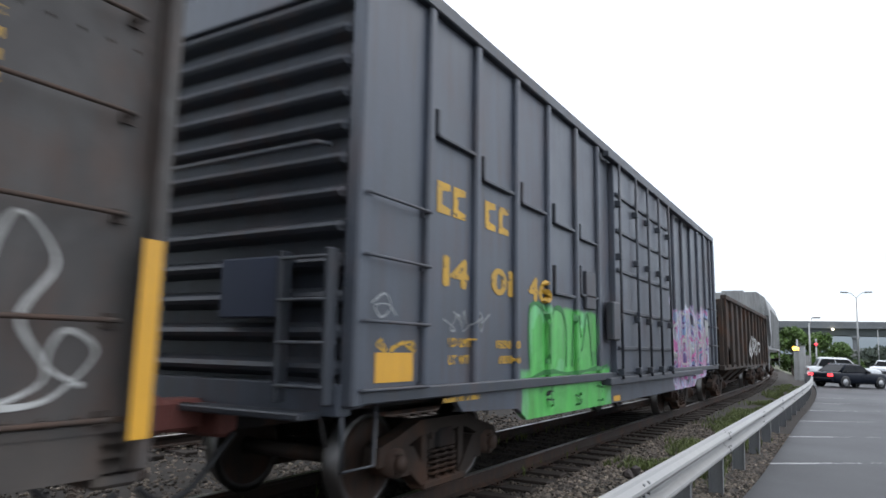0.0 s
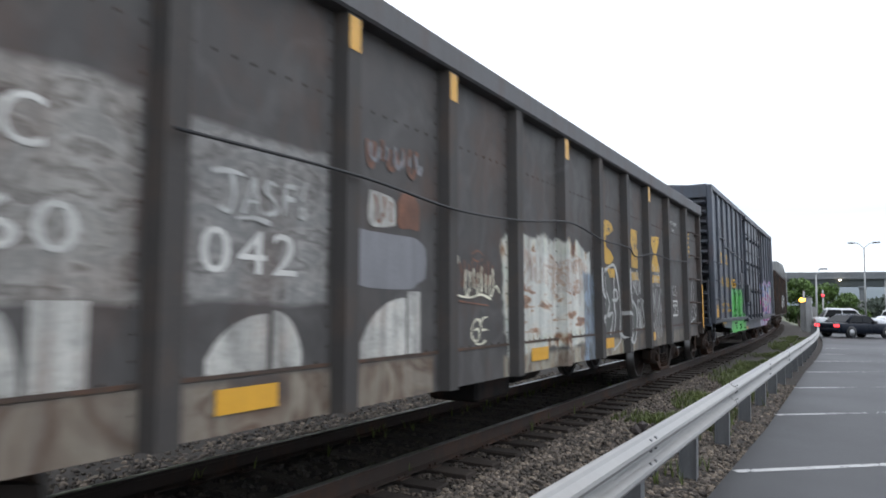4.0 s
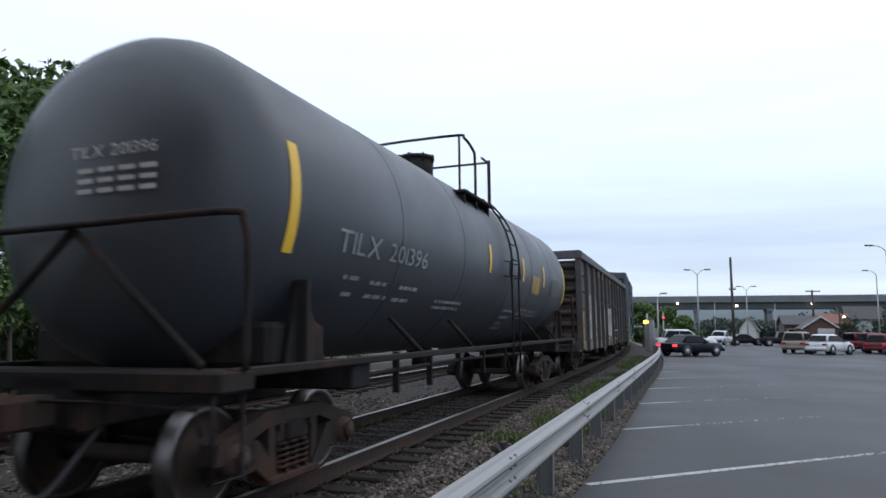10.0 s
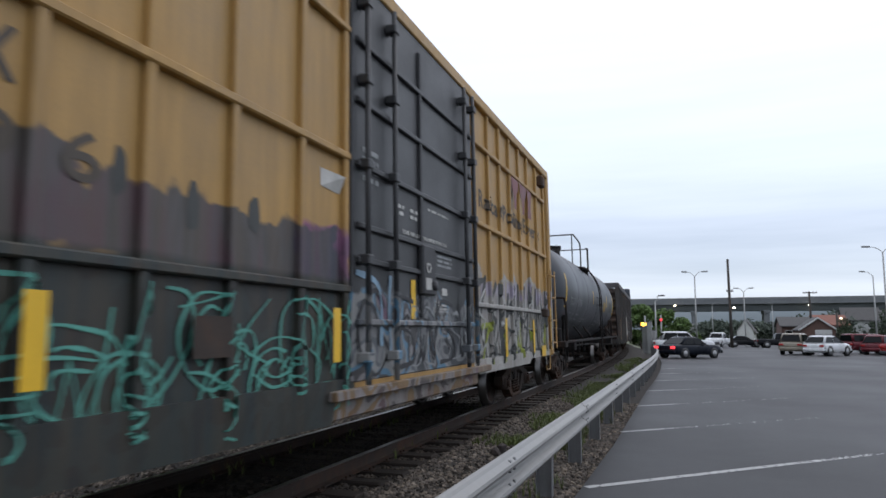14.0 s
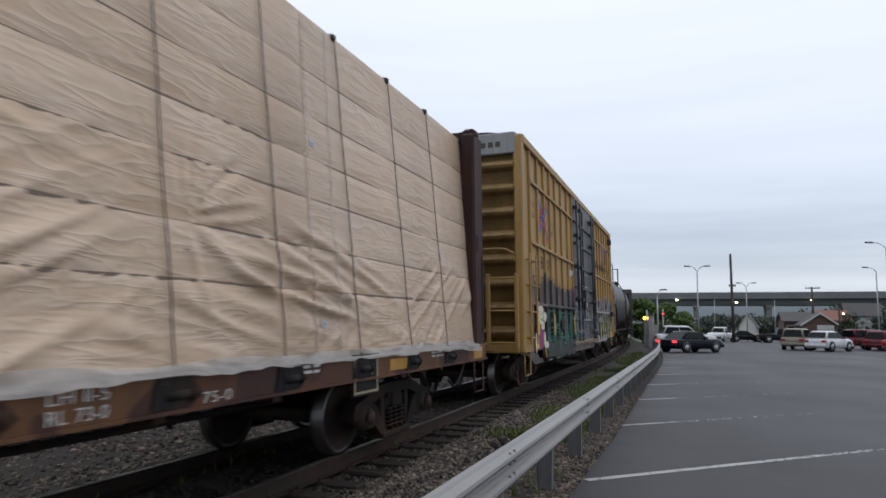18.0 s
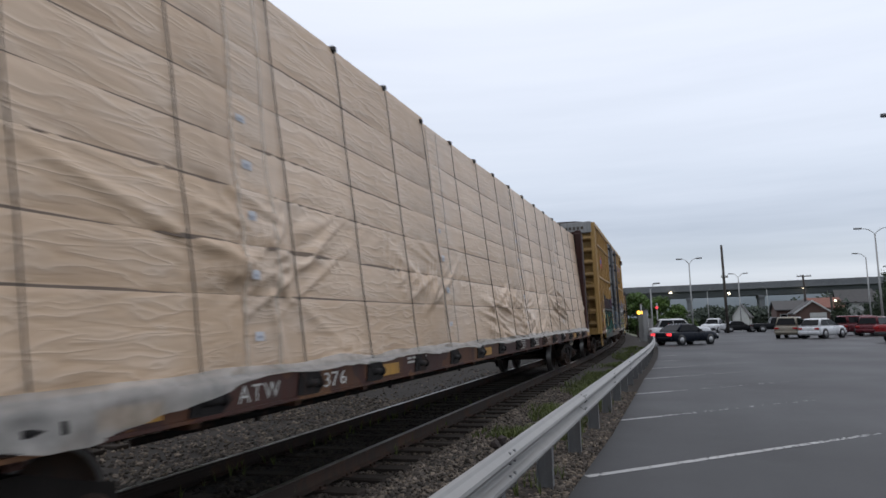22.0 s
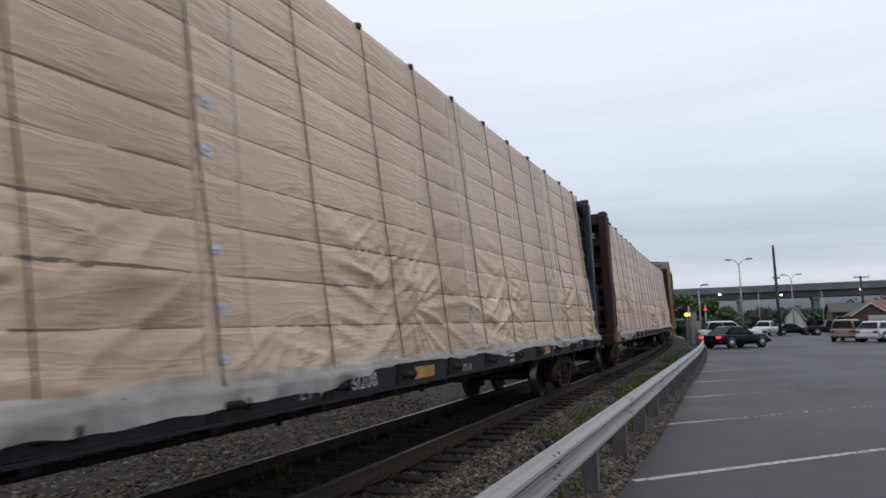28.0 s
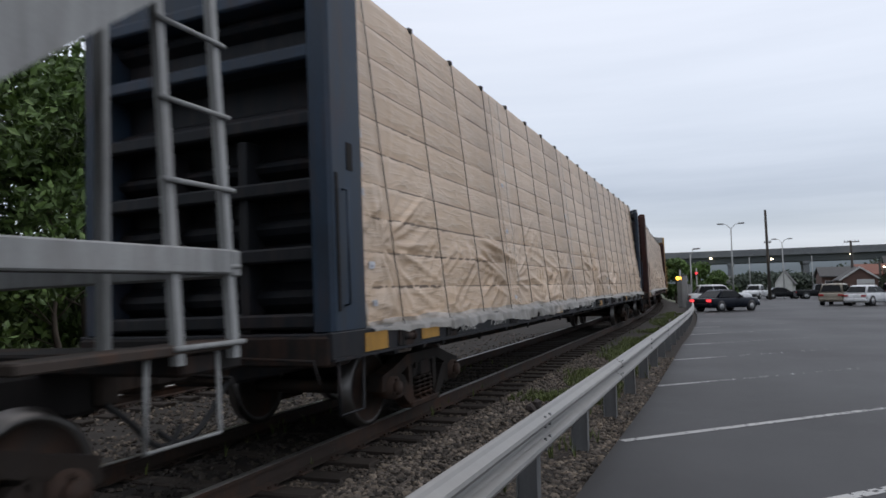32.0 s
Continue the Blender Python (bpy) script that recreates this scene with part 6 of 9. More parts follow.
for x in (-1, 1):
    sh.box(x * 1.50, x * 1.625, -H3, H3, 4.97, 5.14, 0.015)
part("top_chord", sh, M["yellow_car"], box2)
for y in POSTS3:
    for x in (-1, 1):
        sh = Shape()
        sh.box(x * 1.53, x * 1.60, y - 0.04, y + 0.04, 0.98, 4.98, 0.012)
        part("side_post", sh, M["yellow_car"], box2)
for z in (1.83, 3.08, 4.34):
    for x in (-1, 1):
        for a, b in ((-7.25, -1.9), (2.0, 7.5)):
            sh = Shape()
            sh.box(x * 1.53, x * 1.615, a, b, z - 0.035, z + 0.035, 0.012)
            part("side_rib", sh, M["yellow_car"], box2)
for s in (-1, 1):
    ribbed_end(box2, s, H3, 1.50, 1.05, 4.75, 8, 0.15, "yellow_end", 0.50)
    sh = Shape()
    for x in (-1, 1):
        sh.box(x * 1.44, x * 1.615, s * (H3 - 0.14), s * (H3 + 0.10), 0.88, 5.11, 0.03)
    sh.box(-1.5, 1.5, s * (H3 - 0.05), s * (H3 + 0.12), 0.88, 1.08, 0.02)
    part("end_frame", sh, M["yellow_car"], box2)
    sh = Shape()
    sh.box(-1.5, 1.5, s * (H3 + 0.0), s * (H3 + 0.11), 4.74, 5.17, 0.02)
    part("end_plate", sh, M["cover_grey"], box2, "pale grey plate at the top of the end")
    for k in range(6):
        sh = Shape()
        x, y = 0.35 + 0.15 * k, s * (H3 + 0.114)
        sh.add([(x, y, 4.88), (x + 0.10, y, 4.88), (x + 0.10, y, 4.99), (x, y, 4.99)], [(0, 1, 2, 3)])
        part("number_bar", sh, M["paint_dark"], box2)
sh = Shape()
low = [(-H3, 0.89), (-6.1, 0.89), (-5.9, 0.70), (-2.2, 0.65), (-2.1, 0.93), (2.1, 0.93), (2.2, 0.80), (5.6, 0.80), (5.8, 0.89), (H3, 0.89), (H3, 1.02), (-H3, 1.02)]
for x in (-1, 1):
    sh.prism(low, "x", x * 1.52, x * 1.585)
part("side_sill", sh, M["yellow_car"], box2)
TRACK = surf("rust_stained_track", (0.20, 0.155, 0.11), 0.4, 0.7, dirt=0.6, rust=0.5, layers=[painted(-2.4, 1.9, 0.5, 0.98, [(0.06, 0.05, 0.05), (0.22, 0.20, 0.19), (0.20, 0.12, 0.05), (0.26, 0.24, 0.24), (0.13, 0.08, 0.10)], 1.6, 1.0, 0.2, 0.9)])
for x in (-1, 1):
    sh = Shape()
    sh.box(x * 1.50, x * 1.66, -2.25, 2.6, 0.84, 0.93, 0.01)
    part("door_track", sh, TRACK, box2, "rust-stained door track")
    sh = Shape()
    sh.box(x * 1.45, x * 1.56, -2.2, 2.2, 0.66, 0.84, 0.02)
    part("track_beam", sh, TRACK, box2)
for x in (-1, 1):
    sh = Shape()
    sh.box(x * 1.53, x * 1.60, -1.86, 1.94, 0.98, 4.98, 0.012)
    door = part("door", sh, M["door_black"], box2, "black plug door with lock rods and sprayed lower half")
    for z in (1.53, 2.12, 2.45, 3.05, 3.69, 4.3):
        sh = Shape()
        sh.box(x * 1.59, x * 1.645, -1.80, 1.88, z - 0.03, z + 0.03, 0.01)
        part("door_rib", sh, M["door_black"], door)
    for y in (-1.70, -1.05, 1.38, 1.78):
        sh = Shape()
        sh.cyl((x * 1.69, y, 0.95), (x * 1.69, y, 4.9), 0.03, 8)
        for z in (1.2, 2.12, 3.05, 3.9, 4.7):
            sh.box(x * 1.6, x * 1.73, y - 0.06, y + 0.06, z - 0.05, z + 0.05, 0.012)
        part("lock_rod", sh, M["door_black"], door)
    sh = Shape()
    sh.box(x * 1.59, x * 1.64, -0.20, -0.13, 1.6, 4.8, 0.01)
    sh.box(x * 1.60, x * 1.678, -0.24, 0.17, 1.86, 2.45, 0.02)
    sh.cyl((x * 1.66, 0.10, 1.98), (x * 1.71, 0.10, 1.98), 0.06, 12)
    part("door_gear", sh, M["spray_dark"], door, "black door gear box")
dface = lambda y: 1.604
bars(box2, -0.86, -0.64, 2.79, 0.04, 2, "paint_white", dface, seed=12)
bars(box2, -0.46, -0.24, 2.79, 0.04, 2, "paint_white", dface, seed=13)
lettering(box2, "CLOSE AND LOCK DOOR BEFORE MOVING CAR", -0.68, 0.75, 2.52, 0.042, "paint_white", dface, "door_notice", "small white door notice", 0.003)
bars(box2, 0.10, 0.84, 2.90, 0.03, 1, "paint_white", dface, seed=14)
bars(box2, 0.40, 0.95, 2.36, 0.03, 3, "paint_white2", dface, seed=15)
bars(box2, -1.65, -1.3, 3.2, 0.05, 4, "paint_white2", dface, seed=11)
blot(box2, -0.09, 2.18, 0.075, 0.06, "paint_white", lambda y: 1.684, 0, 2.0, 1)
blot(box2, -0.09, 2.18, 0.045, 0.036, "spray_dark", lambda y: 1.686, 0, 2.0, 1)
patch(box2, [(-0.18, 1.92), (0.0, 1.92), (0.0, 2.06), (-0.18, 2.06)], "paint_white", lambda y: 1.68, "lock_label")
patch(box2, [(0.56, 1.89), (0.75, 1.89), (0.75, 1.98), (0.56, 1.98)], "paint_white", dface, "lock_label")
strokes(box2, [[(0.30, 1.68), (0.53, 1.68), (0.76, 1.68)], [(0.30, 1.80), (0.53, 1.80), (0.76, 1.80)], [(0.30, 1.68), (0.30, 1.74), (0.30, 1.80)], [(0.76, 1.68), (0.76, 1.74), (0.76, 1.80)]], 0.012, "paint_white", dface, "stencil_line")
bars(box2, 0.34, 0.72, 1.75, 0.025, 2, "paint_white", dface, seed=17)
patch(box2, [(-0.46, 1.58), (-0.33, 1.58), (-0.33, 2.02), (-0.46, 2.02)], "mark_bright", dface, "reflector", "vertical yellow reflector")
for y0, z0, z1 in ((-7.01, 1.20, 1.66), (-5.14, 1.18, 1.65), (-2.25, 1.18, 1.65), (3.62, 1.0, 1.65), (5.80, 1.0, 1.65), (7.68, 1.0, 1.95)):
    w = 0.24 if y0 < -7 else 0.09 if y0 > 7 else 0.13
    patch(box2, [(y0, z0), (y0 + w, z0), (y0 + w, z1), (y0, z1)], "mark_bright", lambda y: 1.622, "reflector", "vertical yellow reflector")
patch(box2, [(-7.0, 0.93), (-6.76, 0.93), (-6.76, 1.12), (-7.0, 1.12)], "mark_bright", lambda y: 1.604, "reflector")
patch(box2, [(6.62, 0.90), (7.03, 0.90), (7.03, 1.12), (6.62, 1.12)], "mark_bright", lambda y: 1.622, "reflector")
for text, y0, y1, z, h in (("FB", -6.36, -5.84, 2.63, 0.27), ("OX", -5.70, -5.20, 2.63, 0.27), ("5", -6.98, -6.70, 2.17, 0.27), ("05", -6.36, -5.84, 2.19, 0.27), ("59", -5.70, -5.18, 2.22, 0.27), ("6", -4.92, -4.68, 2.24, 0.27)):
    lettering(box2, text, y0, y1, z, h, "paint_dark", side3, "wagon_mark", "dark wagon lettering", 0.010)
lettering(box2, "next", -7.16, -6.66, 3.88, 0.16, "paint_dark", side3, "slogan")
lettering(box2, "load", -7.16, -6.66, 3.64, 0.17, "paint_dark", side3, "slogan")
lettering(box2, "any", -5.02, -4.66, 3.72, 0.14, "paint_dark", side3, "slogan")
lettering(box2, "road", -5.05, -4.60, 3.50, 0.14, "paint_dark", side3, "slogan")
lettering(box2, "Railcar Pooling Experts", 2.48, 7.0, 3.38, 0.28, "paint_dark", side3, "slogan", "dark painted slogan across the ribs", 0.014)
# crossed arrows in red and blue, and a faded red block mark, both plain shapes
for pts, c in (([(-6.42, 4.12), (-6.28, 4.2), (-5.24, 3.42), (-5.24, 3.30), (-5.40, 3.34)], "sign_blue"), ([(-6.42, 3.98), (-6.42, 4.10), (-5.30, 3.28), (-5.42, 3.24)], "sign_red"),
               ([(-6.40, 3.42), (-6.28, 3.36), (-5.24, 4.02), (-5.24, 4.14), (-5.4, 4.12)], "sign_blue"), ([(-6.42, 3.60), (-6.42, 3.46), (-5.30, 4.14), (-5.42, 4.2)], "sign_red")):
    (ya, za), (yb, zb) = ((pts[0][0] + pts[1][0]) / 2, (pts[0][1] + pts[1][1]) / 2), ((pts[-1][0] + pts[-2][0]) / 2, (pts[-1][1] + pts[-2][1]) / 2)
    strokes(box2, [[(ya, za), ((ya + yb) / 2, (za + zb) / 2), (yb, zb)]], 0.30 if c == "sign_blue" else 0.22, c, side3, "arrow_mark", "faded arrow shape", 0.006 if c == "sign_blue" else 0.010, 0.0)
for y in (4.40, 5.06):
    patch(box2, [(y, 4.28), (y + 0.56, 4.28), (y + 0.52, 4.10), (y + 0.38, 3.98), (y + 0.37, 3.7), (y + 0.19, 3.7), (y + 0.18, 3.98), (y + 0.03, 4.10)], "sign_faded", lambda y: 1.604, "faded_mark", "faded red wedge")
patch(box2, [(5.72, 3.7), (6.08, 3.7), (6.02, 3.98), (6.1, 4.28), (5.7, 4.28), (5.78, 3.98)], "sign_faded", lambda y: 1.604, "faded_mark", "faded red block")
strokes(box2, bubbles(-5.75, -1.85, 0.75, 1.74, 11, 51), 0.028, "spray_teal", side3, "spray_line", "teal sprayed outline")
strokes(box2, angular(-5.7, -1.9, 0.72, 1.70, 7, 52), 0.020, "spray_teal", side3, "spray_line", "teal sprayed outline", 0.010)
strokes(box2, bubbles(-5.8, -2.0, 0.72, 1.4, 9, 62), 0.024, "spray_teal", side3, "spray_line", "teal sprayed outline", 0.014)
# a cream sprayed figure reduced to plain rounded blots
blot(box2, -6.55, 1.15, 0.42, 0.24, "spray_magenta", lambda y: 1.604, 0, 2.6, 2, "magenta sprayed blot")
for n, (cy, cz, ry, rz, pw) in enumerate(((-6.52, 1.62, 0.22, 0.20, 3.0), (-6.12, 1.58, 0.16, 0.10, 2.4), (-6.36, 1.40, 0.17, 0.10, 2.6), (-6.18, 1.12, 0.11, 0.14, 2.2), (-6.0, 0.98, 0.22, 0.07, 2.6), (-7.05, 1.05, 0.07, 0.20, 2.4), (-6.76, 1.80, 0.05, 0.09, 2.0))):
    blot(box2, cy, cz, ry + 0.025, rz + 0.02, "spray_dark", lambda y: 1.606, 0.0002 * n, pw, n)
    blot(box2, cy, cz, ry, rz, "spray_cream", lambda y: 1.609, 0.0002 * n, pw, n, "cream sprayed blot")
strokes(box2, [[(-6.6, 1.68), (-6.5, 1.62), (-6.42, 1.66)], [(-6.56, 1.52), (-6.46, 1.54), (-6.38, 1.48)]], 0.025, "spray_dark", lambda y: 1.612)
strokes(box2, angular(2.1, 7.4, 0.95, 2.25, 8, 53), 0.13, "spray_charcoal", side3, "spray_line", "charcoal sprayed outline")
strokes(box2, angular(2.3, 7.3, 1.0, 1.85, 7, 57), 0.055, "spray_charcoal", side3, "spray_line", "charcoal sprayed outline", 0.012)
strokes(box2, angular(2.4, 7.4, 0.95, 1.55, 9, 58)[::2], 0.10, "spray_lime", side3, "spray_line", "yellow-green sprayed stroke", 0.016)
strokes(box2, angular(2.2, 7.2, 1.1, 2.1, 9, 59)[::2], 0.05, "spray_white", side3, "spray_line", "pale sprayed highlight", 0.018)
for n, (cy, cz, ry, rz) in enumerate(((-6.45, 2.12, 0.13, 0.17), (-6.05, 2.10, 0.16, 0.19), (-4.55, 2.35, 0.05, 0.14), (-3.95, 2.25, 0.06, 0.16), (-3.3, 2.3, 0.07, 0.13))):
    blot(box2, cy, cz, ry, rz, "spray_umber" if n < 2 else "spray_charcoal", side3, 0.0002 * n, 2.4, n, "brown sprayed blot" if n < 2 else "")
strokes(box2, wild(-1.75, 1.8, 1.02, 1.85, 5, 55), 0.055, "spray_dark", dface)
strokes(box2, wild(-0.6, 1.8, 1.05, 1.7, 5, 56), 0.028, "paint_white2", dface)
strokes(box2, [[(-1.8, 2.0), (-1.3, 1.88), (-1.24, 1.3)], [(-1.02, 2.02), (-1.06, 1.6), (-1.0, 1.2)]], 0.07, "spray_sky", dface, "spray_line", "pale blue sprayed line")
rungs(box2, 1.60, -7.84, -7.27, (1.16, 1.66, 2.17, 2.67), "yellow_car", 0.09, 0.016, True)
rungs(box2, 1.60, 7.50, 7.98, (1.16, 1.66, 2.17, 2.67), "yellow_car", 0.09, 0.016, True)
for z in (1.08, 1.68, 2.30):
    sh = Shape()
    sh.tube([(0.95, -H3 - 0.16, z), (0.95, -H3 - 0.27, z), (1.50, -H3 - 0.27, z), (1.50, -H3 - 0.16, z)], 0.018, 6)
    part("end_rung", sh, M["yellow_car"], box2)
for x in (0.95, 1.50):
    sh = Shape()
    sh.box(x - 0.035, x + 0.035, -H3 - 0.29, -H3 - 0.22, 1.00, 2.38, 0.01)
    part("end_stile", sh, M["yellow_car"], box2)
sh = Shape()
sh.tube(spline([(-1.25, -H3 - 0.1, 2.80), (-1.2, -H3 - 0.26, 2.80), (0, -H3 - 0.27, 2.83), (1.15, -H3 - 0.26, 2.86), (1.38, -H3 - 0.22, 2.80), (1.42, -H3 - 0.1, 2.78)], 4), 0.022, 6)
part("end_handrail", sh, M["yellow_car"], box2)
sh = Shape()
sh.box(-0.1, 0.5, -H3 - 0.24, -H3 - 0.1, 1.52, 2.0, 0.02)
part("placard_board", sh, M["rust_dark"], box2, "dark weathered placard board")
sh = Shape()
sh.box(-1.3, 0.66, -H3 - 0.42, -H3 - 0.1, 1.16, 1.21, 0.01)
part("brake_step", sh, M["yellow_car"], box2)
sh = Shape()
sh.tube([(-0.6 + 0.28 * math.cos(a), -H3 - 0.26, 2.2 + 0.28 * math.sin(a)) for a in np.linspace(0, 2 * math.pi, 25)], 0.02, 6)
sh.cyl((-0.6, -H3 - 0.1, 2.2), (-0.6, -H3 - 0.28, 2.2), 0.05, 10)
for k in range(3):
    a = k * 2.09
    sh.cyl((-0.6, -H3 - 0.26, 2.2), (-0.6 + 0.28 * math.cos(a), -H3 - 0.26, 2.2 + 0.28 * math.sin(a)), 0.014, 6)
part("hand_brake_wheel", sh, M["rust_dark"], box2)
for z0, z1 in ((4.55, 4.80), (1.72, 1.90)):
    sh = Shape()
    sh.box(1.60, 1.74, 6.72, 7.0, z0, z1, 0.03)
    part("side_bracket", sh, M["rust_dark"], box2)
patch(box2, [(-3.98, 1.28), (-3.6, 1.28), (-3.6, 1.55), (-3.98, 1.55)], "rust_dark", lambda y: 1.604, "route_board")
blot(box2, -7.60, 1.49, 0.085, 0.10, "paint_white", lambda y: 1.62, 0, 2.0, 0, "round white plate")
blot(box2, -7.60, 1.49, 0.05, 0.055, "spray_dark", lambda y: 1.623, 0, 2.6, 0)
patch(box2, [(-2.35, 2.72), (-2.02, 2.70), (-2.0, 2.86), (-2.36, 2.88)], "paint_white", side3, "peeling_label")
trucks(box2, -6.1, 6.4)
couplers(box2, H3)
stirrup(box2, -7.85, -7.35, 0.45, 0.9, 1.55, "yellow_car")
stirrup(box2, 7.4, 7.85, 0.58, 0.9, 1.55, "yellow_car")
sh = Shape()
sh.box(-0.28, 0.28, -H3, H3, 0.66, 0.98, 0.02)
sh.box(-1.45, 1.45, -H3, H3, 0.92, 1.0)
sh.cyl((0.7, -1.2, 0.66), (0.7, -0.3, 0.66), 0.2, 14)
part("underframe", sh, M["underframe"], box2)

# ---- centre-beam flat cars and their wrapped timber ----
def wrap_material(name, col, seed, crease):
    """Plastic wrap over timber: sharp folds in patches, their ridges highlighted in the colour, milky where the film
    stands loose, boards faint below.
    """
    m = bpy.data.materials.new(name)
    m.use_nodes = True
    t = m.node_tree
    bsdf = t.nodes["Principled BSDF"]
    at = node(t, "ShaderNodeTexCoord").outputs["Object"]
    big = node(t, "ShaderNodeTexNoise", {"Vector": at, "Scale": 0.8, "Detail": 4.0}).outputs[0]
    boards = node(t, "ShaderNodeTexNoise", {"Vector": node(t, "ShaderNodeMapping", {0: at, 3: (1.0, 0.30, 18.0)}).outputs[0], "Scale": 1.0, "Detail": 3.0}).outputs[0]

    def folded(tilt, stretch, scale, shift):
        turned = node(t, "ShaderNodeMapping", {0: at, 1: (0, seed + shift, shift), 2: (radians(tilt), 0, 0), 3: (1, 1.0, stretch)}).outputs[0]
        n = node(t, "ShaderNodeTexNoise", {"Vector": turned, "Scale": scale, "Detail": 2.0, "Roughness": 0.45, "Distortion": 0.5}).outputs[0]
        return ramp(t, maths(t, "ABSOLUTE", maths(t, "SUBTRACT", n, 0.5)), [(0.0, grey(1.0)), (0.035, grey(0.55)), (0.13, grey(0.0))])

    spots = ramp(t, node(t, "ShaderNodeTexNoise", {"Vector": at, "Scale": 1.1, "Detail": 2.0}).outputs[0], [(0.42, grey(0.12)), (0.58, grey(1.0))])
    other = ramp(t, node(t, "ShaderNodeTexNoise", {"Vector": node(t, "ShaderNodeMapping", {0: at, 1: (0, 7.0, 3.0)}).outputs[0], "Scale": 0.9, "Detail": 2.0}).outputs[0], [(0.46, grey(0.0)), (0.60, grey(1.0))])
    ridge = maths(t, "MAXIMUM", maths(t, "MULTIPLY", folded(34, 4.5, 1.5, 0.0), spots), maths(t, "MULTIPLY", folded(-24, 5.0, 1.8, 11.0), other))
    c = ramp(t, maths(t, "ADD", maths(t, "MULTIPLY", big, 0.6), maths(t, "MULTIPLY", boards, 0.4)), [(0.34, tuple(k * 0.76 for k in col)), (0.50, col), (0.66, tuple(k * 1.10 + 0.03 for k in col))])
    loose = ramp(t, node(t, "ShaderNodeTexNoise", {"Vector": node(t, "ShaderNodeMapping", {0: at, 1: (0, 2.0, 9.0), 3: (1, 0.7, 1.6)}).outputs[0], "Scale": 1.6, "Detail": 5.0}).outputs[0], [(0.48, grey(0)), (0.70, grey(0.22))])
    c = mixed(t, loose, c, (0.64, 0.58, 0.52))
    # pale highlight along the fold ridges, painted into the base colour
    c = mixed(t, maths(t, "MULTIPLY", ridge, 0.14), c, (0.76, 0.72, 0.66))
    pick = node(t, "ShaderNodeObjectInfo").outputs["Random"]
    c = mixed(t, 1.0, c, ramp(t, pick, [(0, (0.91, 0.90, 0.89)), (1, grey(1.0))]), "MULTIPLY")
    t.links.new(c, bsdf.inputs["Base Color"])
    bsdf.inputs["Roughness"].default_value = 0.42
    fine = node(t, "ShaderNodeTexNoise", {"Vector": at, "Scale": 9.0, "Detail": 3.0}).outputs[0]
    b = node(t, "ShaderNodeBump", {"Strength": crease, "Distance": 0.03, "Height": maths(t, "ADD", ridge, maths(t, "MULTIPLY", fine, 0.15))})
    t.links.new(b.outputs[0], bsdf.inputs["Normal"])
    return m


def film_material(name, col, solid):
    """Loose plastic film, partly see-through."""
    m = surf(name, col, 0.35, 0.4, bump=0.6, scale=3.0, fine=14)
    m.node_tree.nodes["Principled BSDF"].inputs["Alpha"].default_value = solid
    return m


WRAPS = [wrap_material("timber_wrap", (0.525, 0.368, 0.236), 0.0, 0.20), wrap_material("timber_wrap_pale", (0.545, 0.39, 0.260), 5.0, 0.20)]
SEAM_SHADE = surf("dark_seam_shade", (0.185, 0.135, 0.10), 0.35, 0.7)
SKIRT = film_material("milky_plastic_film", (0.47, 0.445, 0.41), 0.55)
TAPE = film_material("film_overlap", (0.60, 0.53, 0.44), 0.35)
LABELS = surf("white_paper_label", (0.56, 0.57, 0.60), 0.25, 0.6, dirt=0.3, scale=8, streak=False)
INK = plain("grey_label_print", (0.30, 0.31, 0.35), 0.6)
LEAN = 0.07
FANS, STRAPS = {}, {}


def fold(x, y, z):
    """A sharp ridge where the noise changes sign."""
    return max(0.0, 1.0 - 3.6 * abs(noise.noise(Vector((x, y, z))))) ** 1.5


def crease(y, z, seed):
    """How far the loose wrap stands out: slanting folds thick low on the load, sparse above, and fans of folds."""
    low = min(1.0, max(0.05, (2.85 - z) / 1.0))
    many = min(1.0, max(0.0, noise.noise(Vector((y * 0.5, z * 1.0, seed + 20))) * 1.9 + 0.50))
    side = min(1.0, max(0.0, 0.5 + 2.6 * noise.noise(Vector((y * 0.45, z * 0.8, seed + 9)))))
    out = 0.02 * noise.noise(Vector((y * 0.8, z * 2.2, seed + 7)))
    for turn, share, long, wide in ((0.50, side, 0.42, 3.6), (-0.22, 1 - side, 0.38, 3.8), (1.15, 0.45 * side * (1 - side) * 4, 0.9, 4.5)):
        if share > 0.02:
            c, s = math.cos(turn), math.sin(turn)
            u, v = y * c + z * s, z * c - y * s
            out += share * (0.062 * fold(u * long, v * wide, seed + turn) + 0.030 * fold(u * long * 1.8, v * wide * 2.1, seed + 5 + turn))
    out *= low * many
    for fy, fz, reach in FANS.get(seed, ()):
        dy, dz = y - fy, z - fz
        d = math.hypot(dy, dz)
        if 0.02 < d < 3 * reach:
            out += 0.05 * (0.55 + 0.45 * dy / d) * math.exp(-((d / reach) ** 1.5)) * min(1.0, d / 0.25) * fold(math.atan2(dz, dy) * 3.2, d * 0.5, seed + 13)
    first, pitch, rake, foot, top = STRAPS[seed]
    off = ((y + rake * (z - foot) / (top - foot) - first) / pitch + 0.5) % 1 - 0.5
    out *= 1 - 0.75 * math.exp(-((off * pitch / 0.10) ** 2))
    return out + 0.006 * noise.noise(Vector((y * 0.9, z * 2.0, seed + 3)))


